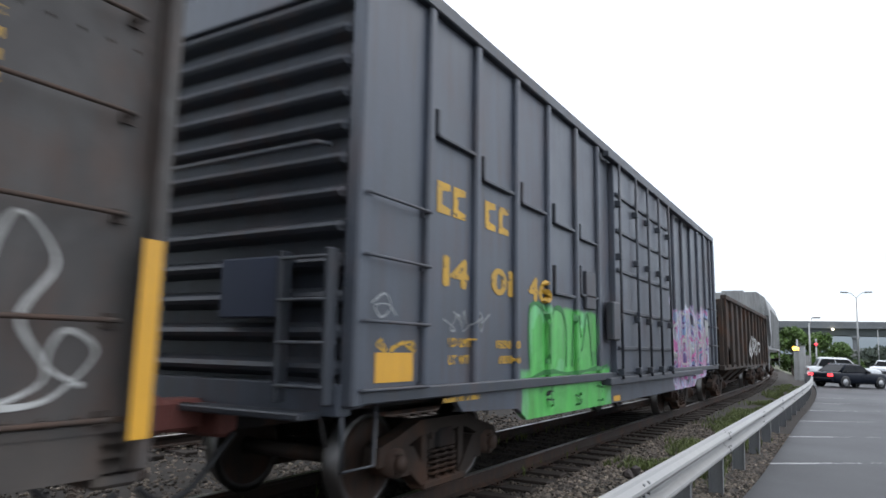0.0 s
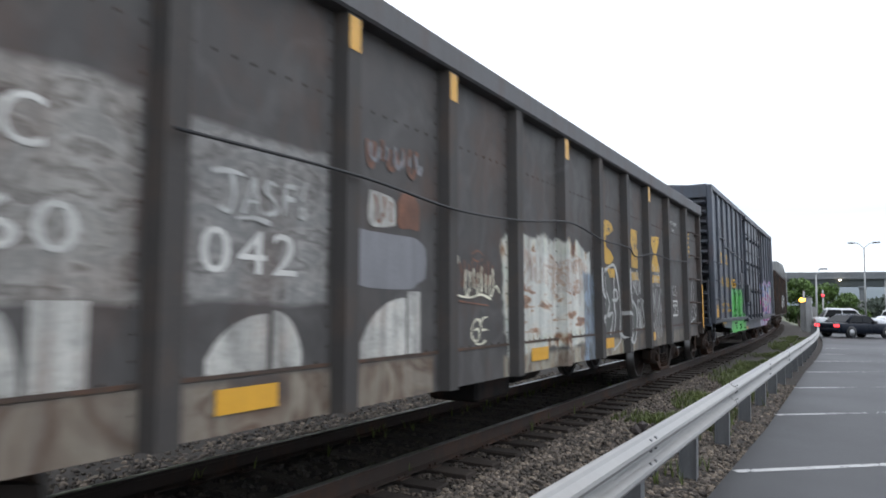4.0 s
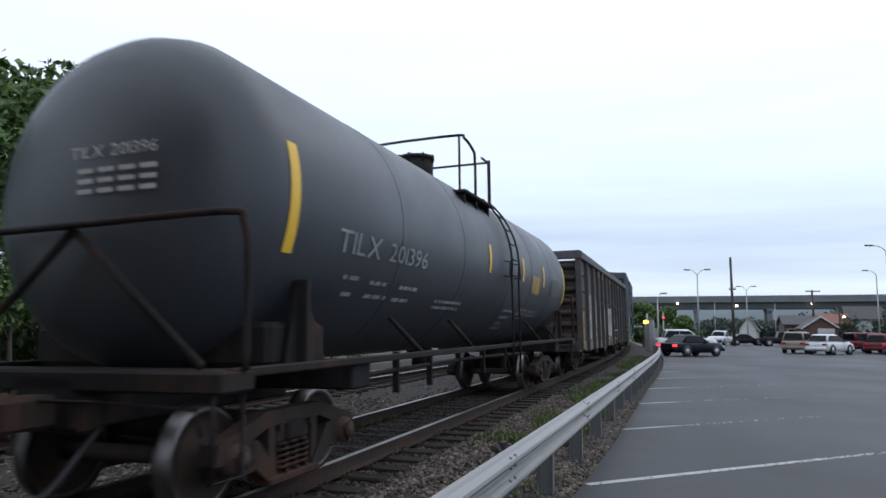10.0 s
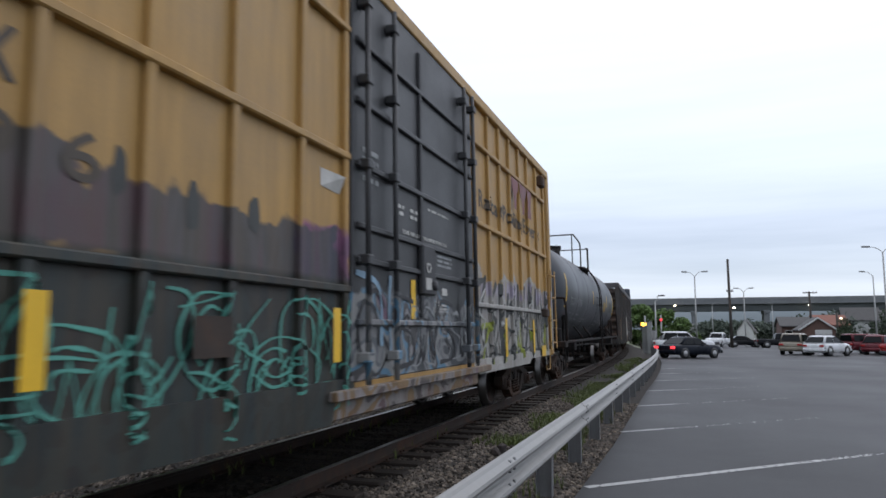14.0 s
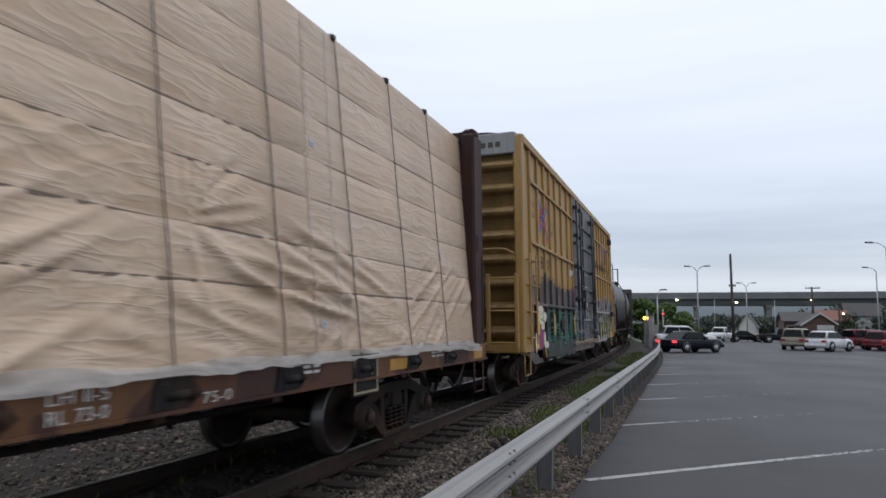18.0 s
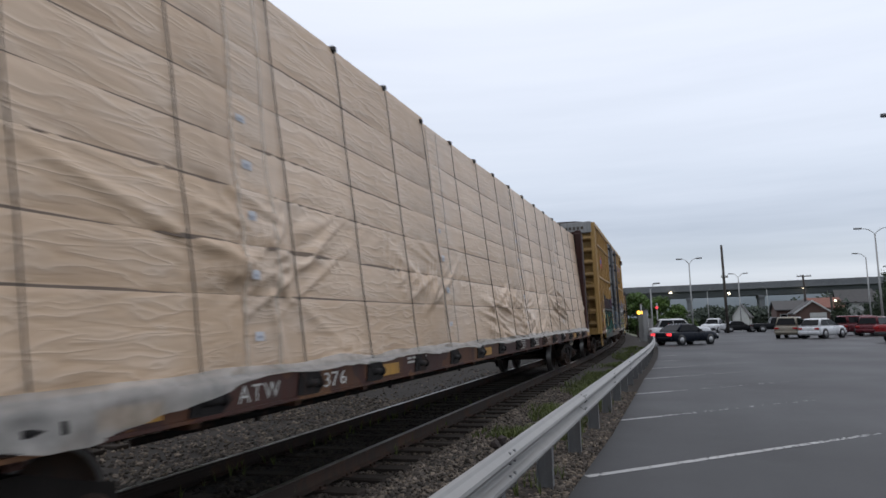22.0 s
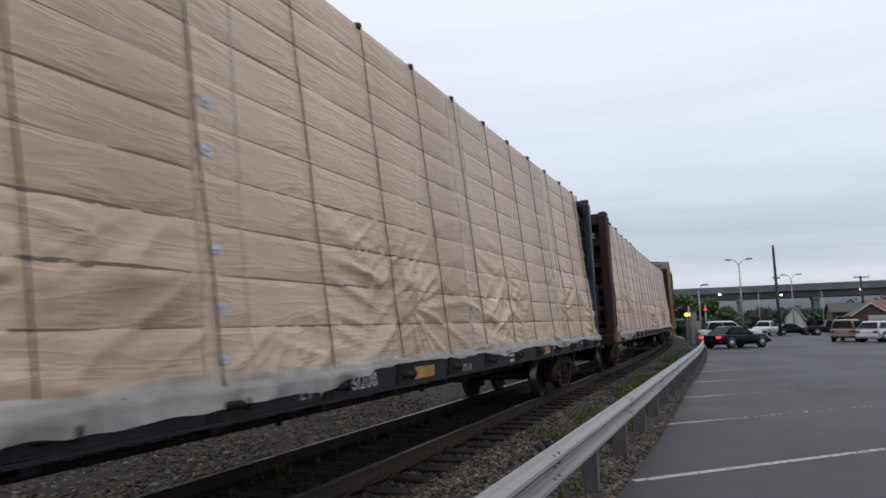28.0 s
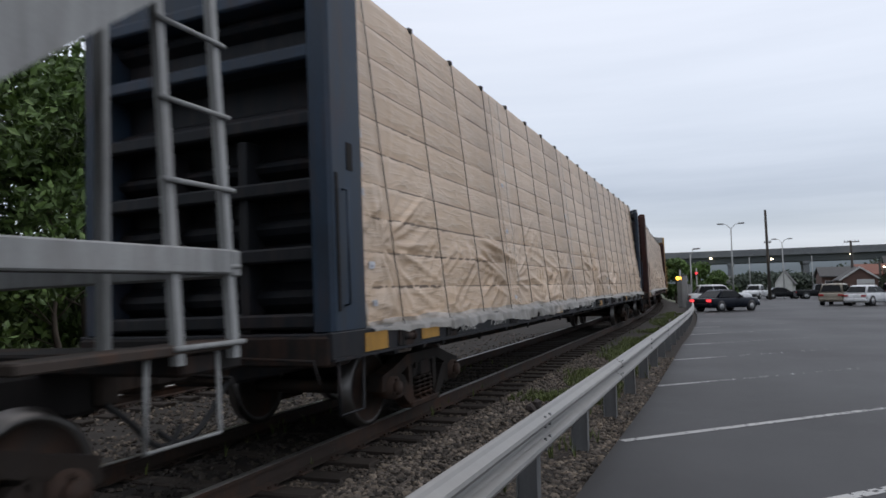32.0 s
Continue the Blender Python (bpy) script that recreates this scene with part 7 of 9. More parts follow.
def bundle_mesh(long, high, y0, z0, seed, wrap):
    """One wrapped package of timber: a soft box, its outer face leaning in, creased as part of one loose sheet."""
    fine = 0.028 if z0 < 2.5 else 0.042
    ny, nz = max(8, int(long / fine)), max(9, int(high / fine))
    sh = Shape()
    verts = []
    for j in range(nz + 1):
        for i in range(ny + 1):
            u, v = i / ny, j / nz
            y, z = u * long, v * high
            edge = min(v, 1 - v) * high
            x = 1.43 - LEAN * z - 0.006 * math.exp(-edge / 0.018) - 0.004 * math.exp(-min(u, 1 - u) * long / 0.03)
            verts.append((x + crease(y0 + y, z0 + z, seed), y - long / 2, z))
    n = ny + 1
    sh.add(verts, [(j * n + i, j * n + i + 1, (j + 1) * n + i + 1, (j + 1) * n + i) for j in range(nz) for i in range(ny)], 0, True)
    # top, bottom and ends
    top = [verts[nz * n + i] for i in range(n)]
    bot = [verts[i] for i in range(n)]
    sh.add(top + [(0.12, p[1], high) for p in top], [(i, i + 1, n + i + 1, n + i) for i in range(n - 1)])
    sh.add(bot + [(0.12, p[1], 0) for p in bot], [(i, n + i, n + i + 1, i + 1) for i in range(n - 1)])
    for k in (0, n - 1):
        col = [verts[j * n + k] for j in range(nz + 1)]
        m = nz + 1
        sh.add(col + [(0.12, p[1], p[2]) for p in col], [(j, j + 1, m + j + 1, m + j) for j in range(nz)])
    return sh.mesh("timber_package", wrap)


def timber_load(label, middle, y0, y1, levels, cuts, straps, seed, rake, drops, rise=0.0):
    """Wrapped timber on both sides of the centre beam, layer on layer, with tie-down straps; drops: how far the film hangs along the foot."""
    load = thing("timber_load", label, "timber load", "wrapped timber loads")
    TRAIN.append((load, middle))
    rnd = random.Random(seed)
    edges = [y0] + cuts + [y1]
    foot, top = levels[0], levels[-1]
    STRAPS[seed] = (straps[0], straps[1] - straps[0], rake, foot, top)
    face = lambda z: 1.43 - LEAN * (z - foot)
    skin = lambda y, z: face(z) + crease(y, z, seed)

    # dark brown strips drawn for the shade in gaps between timber layers
    def seam(y, e, z, h):
        n = max(4, int((e - y) / 0.10))
        rings = []
        for i in range(n + 1):
            v = y + (e - y) * i / n
            w = h * min(1.0, 0.1 + 5 * i / n, 0.1 + 5 * (1 - i / n)) * (0.8 + 0.5 * noise.noise(Vector((v * 1.7, z * 5, seed))))
            q = skin(v, z) - 0.004
            zz = z - 0.004 + 0.006 * noise.noise(Vector((v * 0.8, z, seed + 2)))
            rings.append([(q - 0.03, v, zz - w), (q, v, zz - w), (q, v, zz + w), (q - 0.03, v, zz + w)])
        sh = Shape()
        sh.loft(rings)
        part("seam_strip", sh, SEAM_SHADE, load)

    for layer, (z, z2) in enumerate(zip(levels, levels[1:])):
        for i, (a, b) in enumerate(zip(edges, edges[1:])):
            more = rise * (2 - i) / 2 if i < 2 and layer == len(levels) - 2 else 0.0
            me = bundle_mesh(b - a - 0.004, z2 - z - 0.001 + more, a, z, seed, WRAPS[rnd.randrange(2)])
            for turn in (0, 180):
                p = part("timber_package", me, None, load)
                p.matrix_local = pose(0, (a + b) / 2, z, 0, 0, turn) @ pose(-LEAN * (z - foot), 0, 0)
            if layer:
                y = a + rnd.uniform(0.01, 0.4)
                while y < b - 0.5:
                    e = min(b - 0.01, y + rnd.uniform(1.2, 4.5))
                    seam(y, e, z, rnd.uniform(0.009, 0.023) * (1.0 if layer < 4 else 0.75))
                    y = e + rnd.uniform(0.03, 0.5)
            if layer in (1, 2, 3) and rnd.random() < 0.55:
                y, zm = a + rnd.uniform(0.1, 1.5), (z + z2) / 2 + rnd.uniform(-0.05, 0.05)
                for k in range(rnd.randrange(3, 7)):
                    e = y + rnd.uniform(0.18, 0.5)
                    if e > b:
                        break
                    seam(y, e, zm, rnd.uniform(0.003, 0.007))
                    y = e + rnd.uniform(0.12, 0.3)
    # where one sheet of wrap laps over the next
    for i, y in enumerate(cuts + [c + 0.42 for c in cuts]):
        sh = Shape()
        v = []
        for j in range(41):
            z = foot + 0.02 + (top - foot - 0.06) * j / 40
            yy = y + 0.02 * noise.noise(Vector((z * 1.5, i, seed)))
            v += [(skin(yy, z) + 0.005, yy, z), (skin(yy + 0.045, z) + 0.005, yy + 0.045, z)]
        sh.add(v, [(2 * j, 2 * j + 1, 2 * j + 3, 2 * j + 2) for j in range(40)], 0, True)
        part("wrap_seam", sh, TAPE, load, "lapped edge of the plastic wrap")
    for y in straps:
        y += rnd.uniform(-0.03, 0.03)
        sh = Shape()
        pts = [(1.50, y, 1.02)]
        for k in range(23):
            z = foot + 0.02 + (top - foot - 0.02) * k / 22
            pts.append((face(z) + 0.016 + max(0.0, crease(y - rake * k / 22, z, seed)), y + 0.006 * math.sin(k * 0.65 + y) - rake * k / 22, z))
        inn = face(top)
        over = top + (rise if y < edges[1] else rise / 2 if y < edges[2] else 0.0)
        if over > top:
            pts.append((face(over) + 0.016, pts[-1][1], over))
        pts.append((inn - 0.06, pts[-1][1], over + 0.025))
        pts.append((0.1, pts[-1][1], over + 0.06))
        sh.tube(pts, 0.0052, 6)
        part("strap", sh, M["strap"], load, "black tie-down strap")
        sh = Shape()
        yy = pts[-3][1]
        sh.box(inn - 0.16, inn + 0.035, yy - 0.035, yy + 0.035, over - 0.05, over + 0.03, 0.02)
        part("corner_guard", sh, M["strap"], load)
    # loose film hanging below the lowest layer, gathered in small folds
    sh = Shape()
    n = int((y1 - y0) / 0.05)
    v = []
    for i in range(n + 1):
        y = y0 + (y1 - y0) * i / n
        drop = float(np.interp(y, [d[0] for d in drops], [d[1] for d in drops])) + 0.05 * noise.noise(Vector((y * 1.1, seed, 0))) + 0.025 * noise.noise(Vector((y * 4.0, seed, 5)))
        lip = 0.045 + 0.04 * noise.noise(Vector((y * 1.3, seed, 8)))
        for k in range(8):
            z = foot + lip - (max(0.03, drop) + lip) * k / 7
            loose = k / 7
            v.append((max(1.438, skin(y, max(z, foot)) + 0.004) + 0.05 * loose * (0.6 + noise.noise(Vector((y * 3.0, z * 4, seed)))) + 0.02 * fold(y * 2.2, z * 5.0, seed + 1) + (0.05 if z < 1.13 else 0.0), y, z))
    sh.add(v, [(8 * i + k, 8 * i + 8 + k, 8 * i + 9 + k, 8 * i + 1 + k) for i in range(n) for k in range(7)], 0, True)
    part("film_skirt", sh, SKIRT, load, "loose milky plastic film along the bottom")
    for s, yy in ((-1, y0), (1, y1)):
        sh = Shape()
        v = []
        for j in range(61):
            z = foot - 0.05 + (top - foot + 0.05) * j / 60
            for k in range(4):
                v.append((face(z) + 0.014 - 0.008 * k + 0.02 * fold(z * 3.0, k * 0.4, seed), yy + s * 0.03 - s * 0.05 * k + 0.035 * noise.noise(Vector((z * 3, k * 0.5, seed))), z))
        sh.add(v, [(4 * j + k, 4 * j + k + 1, 4 * j + k + 5, 4 * j + k + 4) for j in range(60) for k in range(3)], 0, True)
        part("film_edge", sh, SKIRT, load)
        # folded end flap of the wrapping
        sh = Shape()
        sh.loft([[(face(foot) - 0.01, yy + s * 0.004, foot), (0.2, yy + s * 0.004, foot), (0.2, yy + s * 0.012, foot), (face(foot) - 0.01, yy + s * 0.012, foot)], [(face(top) - 0.01, yy + s * 0.004, top), (0.2, yy + s * 0.004, top), (0.2, yy + s * 0.012, top), (face(top) - 0.01, yy + s * 0.012, top)]])
        part("end_flap", sh, SKIRT, load)
    # a column of paper labels beside each lap, one for a layer
    pickr = random.Random(seed + 4)
    for a in edges[:-1]:
        for z, z2 in zip(levels[:6], levels[1:7]):
            if pickr.random() < 0.22:
                continue
            y, zz = a + 0.10 + pickr.uniform(-0.03, 0.05), (z + z2) / 2 + pickr.uniform(-0.08, 0.04)
            w, h, tip = pickr.uniform(0.09, 0.13), pickr.uniform(0.055, 0.08), pickr.uniform(-0.012, 0.012)
            k = max(skin(y, zz), skin(y + w, zz), skin(y + w / 2, zz + h)) + 0.006
            flat = Shape()
            flat.add([(k, y, zz), (k, y + w, zz + tip), (k - LEAN * h, y + w, zz + h + tip), (k - LEAN * h, y, zz + h)], [(0, 1, 2, 3)])
            p = part("paper_label", flat, LABELS, load, "white paper label")
            ink = Shape()
            ink.add([(k + 0.002, y + w * 0.2, zz + h * 0.25), (k + 0.002, y + w * 0.75, zz + h * 0.25), (k + 0.002 - LEAN * h * 0.3, y + w * 0.75, zz + h * 0.55), (k + 0.002 - LEAN * h * 0.3, y + w * 0.2, zz + h * 0.55)], [(0, 1, 2, 3)])
            part("print", ink, INK, p)
    return load


def centre_beam(label, middle, front, tail, thick, paint, deck_paint, mark, winches, lights, inner_paint):
    w = wagon("flat_car", label, middle, "flat car")
    c, d = M[paint], M[deck_paint]
    sh = Shape()
    sh.box(-1.40, 1.40, -tail, front, 1.00, 1.12, 0.01)
    sh.box(-0.3, 0.3, -tail, front, 0.66, 1.0, 0.03)
    part("deck", sh, d, w)
    for x in (-1, 1):
        sh = Shape()
        sh.box(x * 1.40, x * 1.475, -tail, front, 0.90, 1.13, 0.012)
        sh.box(x * 1.40, x * 1.50, -tail, front, 0.885, 0.91)
        part("side_sill", sh, d, w, "worn painted side sill")
    for y in winches:
        for x in (-1, 1):
            sh = Shape()
            sh.prism([(y - 0.20, 0.92), (y + 0.10, 0.90), (y + 0.24, 0.99), (y + 0.12, 1.11), (y - 0.16, 1.11)], "x", x * 1.40, x * 1.492)
            sh.cyl((x * 1.485, y - 0.09, 1.0), (x * 1.485, y + 0.12, 1.0), 0.034, 10)
            sh.cyl((x * 1.485, y + 0.12, 1.0), (x * 1.485, y + 0.15, 1.0), 0.05, 10)
            sh.box(x * 1.475, x * 1.50, y - 0.13, y - 0.09, 0.93, 1.08, 0.006)
            part("strap_winch", sh, M["underframe"], w, "black strap winch")
        sh = Shape()
        sh.box(-1.36, 1.36, y - 0.05, y + 0.05, 0.82, 1.0)
        part("cross_bearer", sh, d, w)
    sh = Shape()
    for i in range(19):
        y = -tail + 1.0 + i * (front + tail - 2.0) / 18
        sh.box(-0.08, 0.08, y - 0.09, y + 0.09, 1.12, 4.4)
    sh.box(-0.12, 0.12, -tail + 0.4, front - 0.4, 4.35, 4.6, 0.03)
    part("centre_beam", sh, c, w)
    for s, half, thin in ((-1, tail, 0.62), (1, front, thick)):
        # bulkhead walls, stiffeners and lower rails have a paint of their own
        ribbed_end(w, s, half - 0.44, 1.36, 2.42, 4.3, 4, 0.16, inner_paint, 0.45, "bulkhead")
        ribbed_end(w, s, half - 0.44, 1.36, 1.12, 2.40, 2, 0.16, inner_paint, 0.45, "lower_bulkhead")
        for x in (-1, 1):
            sh = Shape()
            sh.box(x * 1.24, x * 1.47, s * (half - thin), s * (half - 0.05), 1.10, 4.42, 0.035)
            sh.box(x * 1.24, x * 1.46, s * (half - thin + 0.1), s * (half - 0.15), 4.40, 4.52, 0.03)
            part("bulkhead_post", sh, c, w, "heavy bulkhead post")
        for z in (1.16, 1.75, 2.35, 2.95, 3.55, 4.15):
            sh = Shape()
            sh.box(-1.3, 1.3, s * (half - 0.42), s * (half - 0.10), z, z + 0.13, 0.02)
            part("bulkhead_rail", sh, c if z > 3.5 else M[inner_paint], w)
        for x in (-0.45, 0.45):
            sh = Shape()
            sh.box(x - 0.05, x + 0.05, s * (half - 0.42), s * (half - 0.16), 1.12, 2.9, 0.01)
            part("bulkhead_stiffener", sh, M[inner_paint], w)
        sh = Shape()
        sh.prism([(-1.3, 4.15), (-1.0, 4.28), (1.0, 4.28), (1.3, 4.15), (1.3, 4.46), (-1.3, 4.46)], "y", s * (half - 0.44), s * (half - 0.12))
        part("top_rail", sh, c, w)
        sh = Shape()
        sh.box(1.47, 1.476, s * (half - 0.42), s * (half - 0.32), 2.55, 2.8)
        sh.box(1.47, 1.478, s * (half - 0.16), s * (half - 0.12), 1.3, 2.5)
        part("post_slot", sh, M["underframe"], w)
        sh = Shape()
        sh.tube([(1.48, s * (half - 0.22), 1.35), (1.53, s * (half - 0.22), 1.36), (1.53, s * (half - 0.22), 2.35), (1.48, s * (half - 0.22), 2.36)], 0.013, 6)
        part("grab_iron", sh, c, w)
        sh = Shape()
        sh.box(-1.45, 1.45, s * (half - 0.35), s * (half + 0.02), 0.84, 1.10, 0.02)
        part("end_sill", sh, M["underframe"], w)
        yc = s * (half - 0.44) + (0.32 if s < 0 else 0)
        patch(w, [(yc - 0.22, 0.92), (yc + 0.22, 0.92), (yc + 0.22, 1.09), (yc - 0.22, 1.09)], "mark_dirty", lambda y: 1.478, "reflector", "yellow reflector on the sill")
        stirrup(w, s * (half - 0.12), s * (half - 0.55), 0.42, 0.88, 1.45, deck_paint)
    for y in lights:
        patch(w, [(y - 0.24, 0.94), (y + 0.24, 0.94), (y + 0.24, 1.06), (y - 0.24, 1.06)], "mark_dirty", lambda y: 1.478, "reflector")
    for a, b, text in mark:
        lettering(w, text, a, b, 0.945, 0.125, "paint_white", lambda y: 1.478, "wagon_mark", "white lettering on the sill")
    trucks(w, -9.1, 9.4, paint="truck_shaded")
    couplers(w, front, back=tail)
    sh = Shape()
    sh.tube([(0.7, -7.5, 0.7), (0.7, 7.5, 0.7)], 0.03, 8)
    for y in (-6, -3, 0, 3, 6):
        sh.box(0.68, 0.72, y - 0.02, y + 0.02, 0.64, 1.0)
    part("brake_rigging", sh, M["underframe"], w)
    return w


SILL = lambda y: 1.478
PLATE_LINE = surf("faded_yellow_line", (0.34, 0.28, 0.18), 0.3, 0.6, dirt=0.4)
flat1 = centre_beam("oxide-red centre-beam flat car with tall end bulkheads", -62.8, 12.0, 11.75, 0.50, "red_car", "red_deck", [(-7.32, -6.80, "ATW"), (-6.46, -5.70, "318376")], [-10.19 + 1.28 * k for k in range(17)], (-8.3, -4.7, -0.85, 8.6), "red_car")
for a, b, n, s in ((9.6, 10.0, 2, 61), (1.55, 1.95, 4, 62), (2.7, 3.3, 4, 64), (-4.2, -3.6, 2, 65), (6.4, 6.9, 2, 66)):
    bars(flat1, a, b, 1.07, 0.024, n, "paint_white", SILL, seed=s)
sh = Shape()
sh.box(1.46, 1.480, 7.52, 8.08, 0.74, 1.14)
plate = part("label_plate", sh, M["underframe"], flat1, "dark framed label plate")
for a, b, c, d in ((7.54, 8.06, 0.76, 0.785), (7.54, 8.06, 1.095, 1.12), (7.54, 7.57, 0.785, 1.095), (8.03, 8.06, 0.785, 1.095), (7.66, 7.90, 1.00, 1.03), (7.66, 7.94, 0.94, 0.965), (7.66, 7.84, 0.88, 0.90)):
    sh = Shape()
    sh.add([(1.484, a, c), (1.484, b, c), (1.484, b, d), (1.484, a, d)], [(0, 1, 2, 3)])
    part("plate_line", sh, PLATE_LINE, plate)
for z, n, x0 in ((3.86, 2, 0.62), (3.22, 3, 0.50), (2.46, 1, 0.55)):
    for k in range(n):
        for i in range(5 if n > 1 else 3):
            sh = Shape()
            x, zz, h = x0 + 0.105 * i, z - 0.085 * k, 0.055 if n == 2 else 0.042
            sh.add([(x, -11.69, zz), (x + 0.085, -11.69, zz), (x + 0.085, -11.69, zz + h), (x, -11.69, zz + h)], [(0, 1, 2, 3)])
            part("end_stencil", sh, M["paint_white2"], flat1)
FANS[3] = [(-6.9, 1.95, 1.0), (2.4, 1.75, 1.1), (5.3, 2.15, 0.9)]
FANS[8] = [(-10.7, 1.95, 1.1), (-6.2, 1.6, 0.9), (1.25, 1.70, 1.3), (8.0, 1.8, 0.9)]
timber_load("tan plastic-wrapped timber strapped to the red flat car", -62.8, -10.88, 11.6, [1.15, 1.73, 2.12, 2.57, 2.95, 3.36, 3.80, 4.36], [-7.15, -2.6, 2.3, 6.9], [-10.19 + 1.28 * k for k in range(17)], 3, 0.2, [(-10.9, 0.16), (-10.0, 0.20), (-8.6, 0.24), (-7.9, 0.16), (-7.2, 0.05), (-4, 0.04), (0, 0.05), (4.5, 0.04), (9, 0.05), (11.6, 0.10)], 0.16)
for text, a, b, z in (("RL 73-0", 4.28, 4.66, 0.93), ("LH 11-5", 4.28, 4.66, 1.03), ("75-0", 5.42, 5.72, 0.92)):
    lettering(flat1, text, a, b, z, 0.075, "paint_white", SILL, "size_mark", "small white stencil on the sill")
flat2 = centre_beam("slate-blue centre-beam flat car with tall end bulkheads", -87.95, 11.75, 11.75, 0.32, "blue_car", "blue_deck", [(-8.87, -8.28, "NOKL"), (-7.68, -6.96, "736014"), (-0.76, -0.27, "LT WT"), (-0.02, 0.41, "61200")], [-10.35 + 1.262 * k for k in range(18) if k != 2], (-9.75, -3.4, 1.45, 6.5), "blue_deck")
for a, b, n, s in ((9.4, 9.9, 1, 71), (7.0, 7.6, 1, 72), (4.4, 5.0, 2, 73)):
    bars(flat2, a, b, 1.0, 0.04, n, "paint_white", SILL, seed=s)
lettering(flat2, "73-0", 2.52, 2.82, 0.925, 0.08, "paint_white", SILL, "size_mark", "small white stencil on the sill")
timber_load("tan plastic-wrapped timber strapped to the blue flat car", -87.95, -11.1, 11.42, [1.15 + 0.345 * k + (0.01 if k else 0) for k in range(11)], [-6.45, -1.7, 3.05, 7.8], [-10.35 + 1.262 * k for k in range(18)], 8, 0.25, [(-11.1, 0.05), (-10.2, 0.08), (-9.2, 0.14), (-7.8, 0.13), (-6.6, 0.19), (-4.2, 0.20), (-2.6, 0.17), (-0.9, 0.15), (0.2, 0.08), (0.9, 0.02), (2.2, 0.04), (4, 0.10), (5.5, 0.05), (7.5, 0.12), (9.5, 0.07), (11.3, 0.10)])

# ---- pale grey covered hopper, its front end only near ----
def covered_hopper(label, middle, half, top):
    w = wagon("covered_hopper", label, middle, "hopper wagon")
    c = M["cover_grey"]
    sh = Shape()
    sec = [(-1.45, 1.5), (-1.58, 1.75), (-1.6, 3.4), (-1.45, top - 0.35), (-1.1, top - 0.08), (1.1, top - 0.08), (1.45, top - 0.35), (1.6, 3.4), (1.58, 1.75), (1.45, 1.5)]
    a, b = half - 0.65, half - 2.0
    rings = [[(x, -a, max(z, 3.24)) for x, z in sec], [(x, -b, max(z, 2.15)) for x, z in sec], [(x, -b + 0.6, z) for x, z in sec], [(x, b - 0.6, z) for x, z in sec], [(x, b, max(z, 2.15)) for x, z in sec], [(x, a, max(z, 3.24)) for x, z in sec]]
    sh.loft(rings)
    part("hopper_body", sh, c, w, "pale grey rounded hopper body with sloping ends")
    for y in (-3.0, 0.0, 3.0):
        sh = Shape()
        sh.loft([[(-1.3, y - 1.3, 1.7), (1.3, y - 1.3, 1.7), (1.3, y + 1.3, 1.7), (-1.3, y + 1.3, 1.7)], [(-0.4, y - 0.35, 0.5), (0.4, y - 0.35, 0.5), (0.4, y + 0.35, 0.5), (-0.4, y + 0.35, 0.5)]])
        part("hopper_outlet", sh, c, w)
    for x in (-1, 1):
        sh = Shape()
        sh.box(x * 1.40, x * 1.56, -half + 0.1, half - 0.1, 1.60, 1.76, 0.012)
        part("side_sill", sh, c, w)
        for y in (-4.2, -2.8, -1.4, 0, 1.4, 2.8, 4.2):
            sh = Shape()
            sh.box(x * 1.58, x * 1.65, y - 0.05, y + 0.05, 1.7, 3.6, 0.012)
            part("side_post", sh, c, w)
    for s in (-1, 1):
        sh = Shape()
        sh.box(-1.55, 1.55, s * (half - 0.1), s * half, 1.58, 1.76, 0.015)
        part("end_sill", sh, c, w)
        sh = Shape()
        sh.box(-1.5, 1.5, s * (half - 0.5), s * (half + 0.05), 0.98, 1.12, 0.02)
        part("end_platform", sh, M["underframe"], w)
        for x in (0.55,):
            sh = Shape()
            sh.box(x - 0.05, x + 0.05, s * (half - 0.27), s * (half - 0.20), 1.10, 3.6, 0.012)
            part("end_post", sh, c, w)
        for k in (0, 1):
            sh = Shape()
            lean = lambda z: 1.56 - 0.062 * (z - 1.12)
            rings = []
            for z in (1.06, 1.8, 2.6, 3.4, 3.9):
                x, w0, w1 = lean(z), s * (half - 0.05 - 0.48 * k), s * (half - 0.11 - 0.48 * k)
                rings.append([(x - 0.06, w0, z), (x, w0, z), (x, w1, z), (x - 0.06, w1, z)])
            sh.loft(rings)
            part("ladder_stile", sh, c, w)
        for z in (1.16, 1.65, 2.16, 2.66, 3.16, 3.6):
            sh = Shape()
            x = 1.575 - 0.062 * (z - 1.12)
            sh.cyl((x, s * (half - 0.02), z), (x, s * (half - 0.62), z), 0.018, 8)
            part("ladder_rung", sh, c, w)
        sh = Shape()
        sh.box(1.40, 1.50, s * (half - 0.2), s * (half - 2.2), 1.60, 1.74, 0.01)
        for y in (0.5, 0.9, 1.3, 1.7):
            sh.cyl((1.50, s * (half - y), 1.67), (1.53, s * (half - y), 1.67), 0.03, 8)
        part("bolted_beam", sh, c, w, "bolted grey end beam")
        stirrup(w, s * (half - 0.2), s * (half - 0.76), 0.60, 1.12, 1.5, "cover_grey")
        sh = Shape()
        sh.box(1.30, 1.56, s * (half - 1.55), s * (half - 0.12), 1.12, 1.18, 0.01)
        part("step_board", sh, M["rust_dark"], w, "rusty step board")
        sh = Shape()
        sh.box(-0.28, 0.28, s * (half - 3.2), s * half, 0.66, 1.0, 0.03)
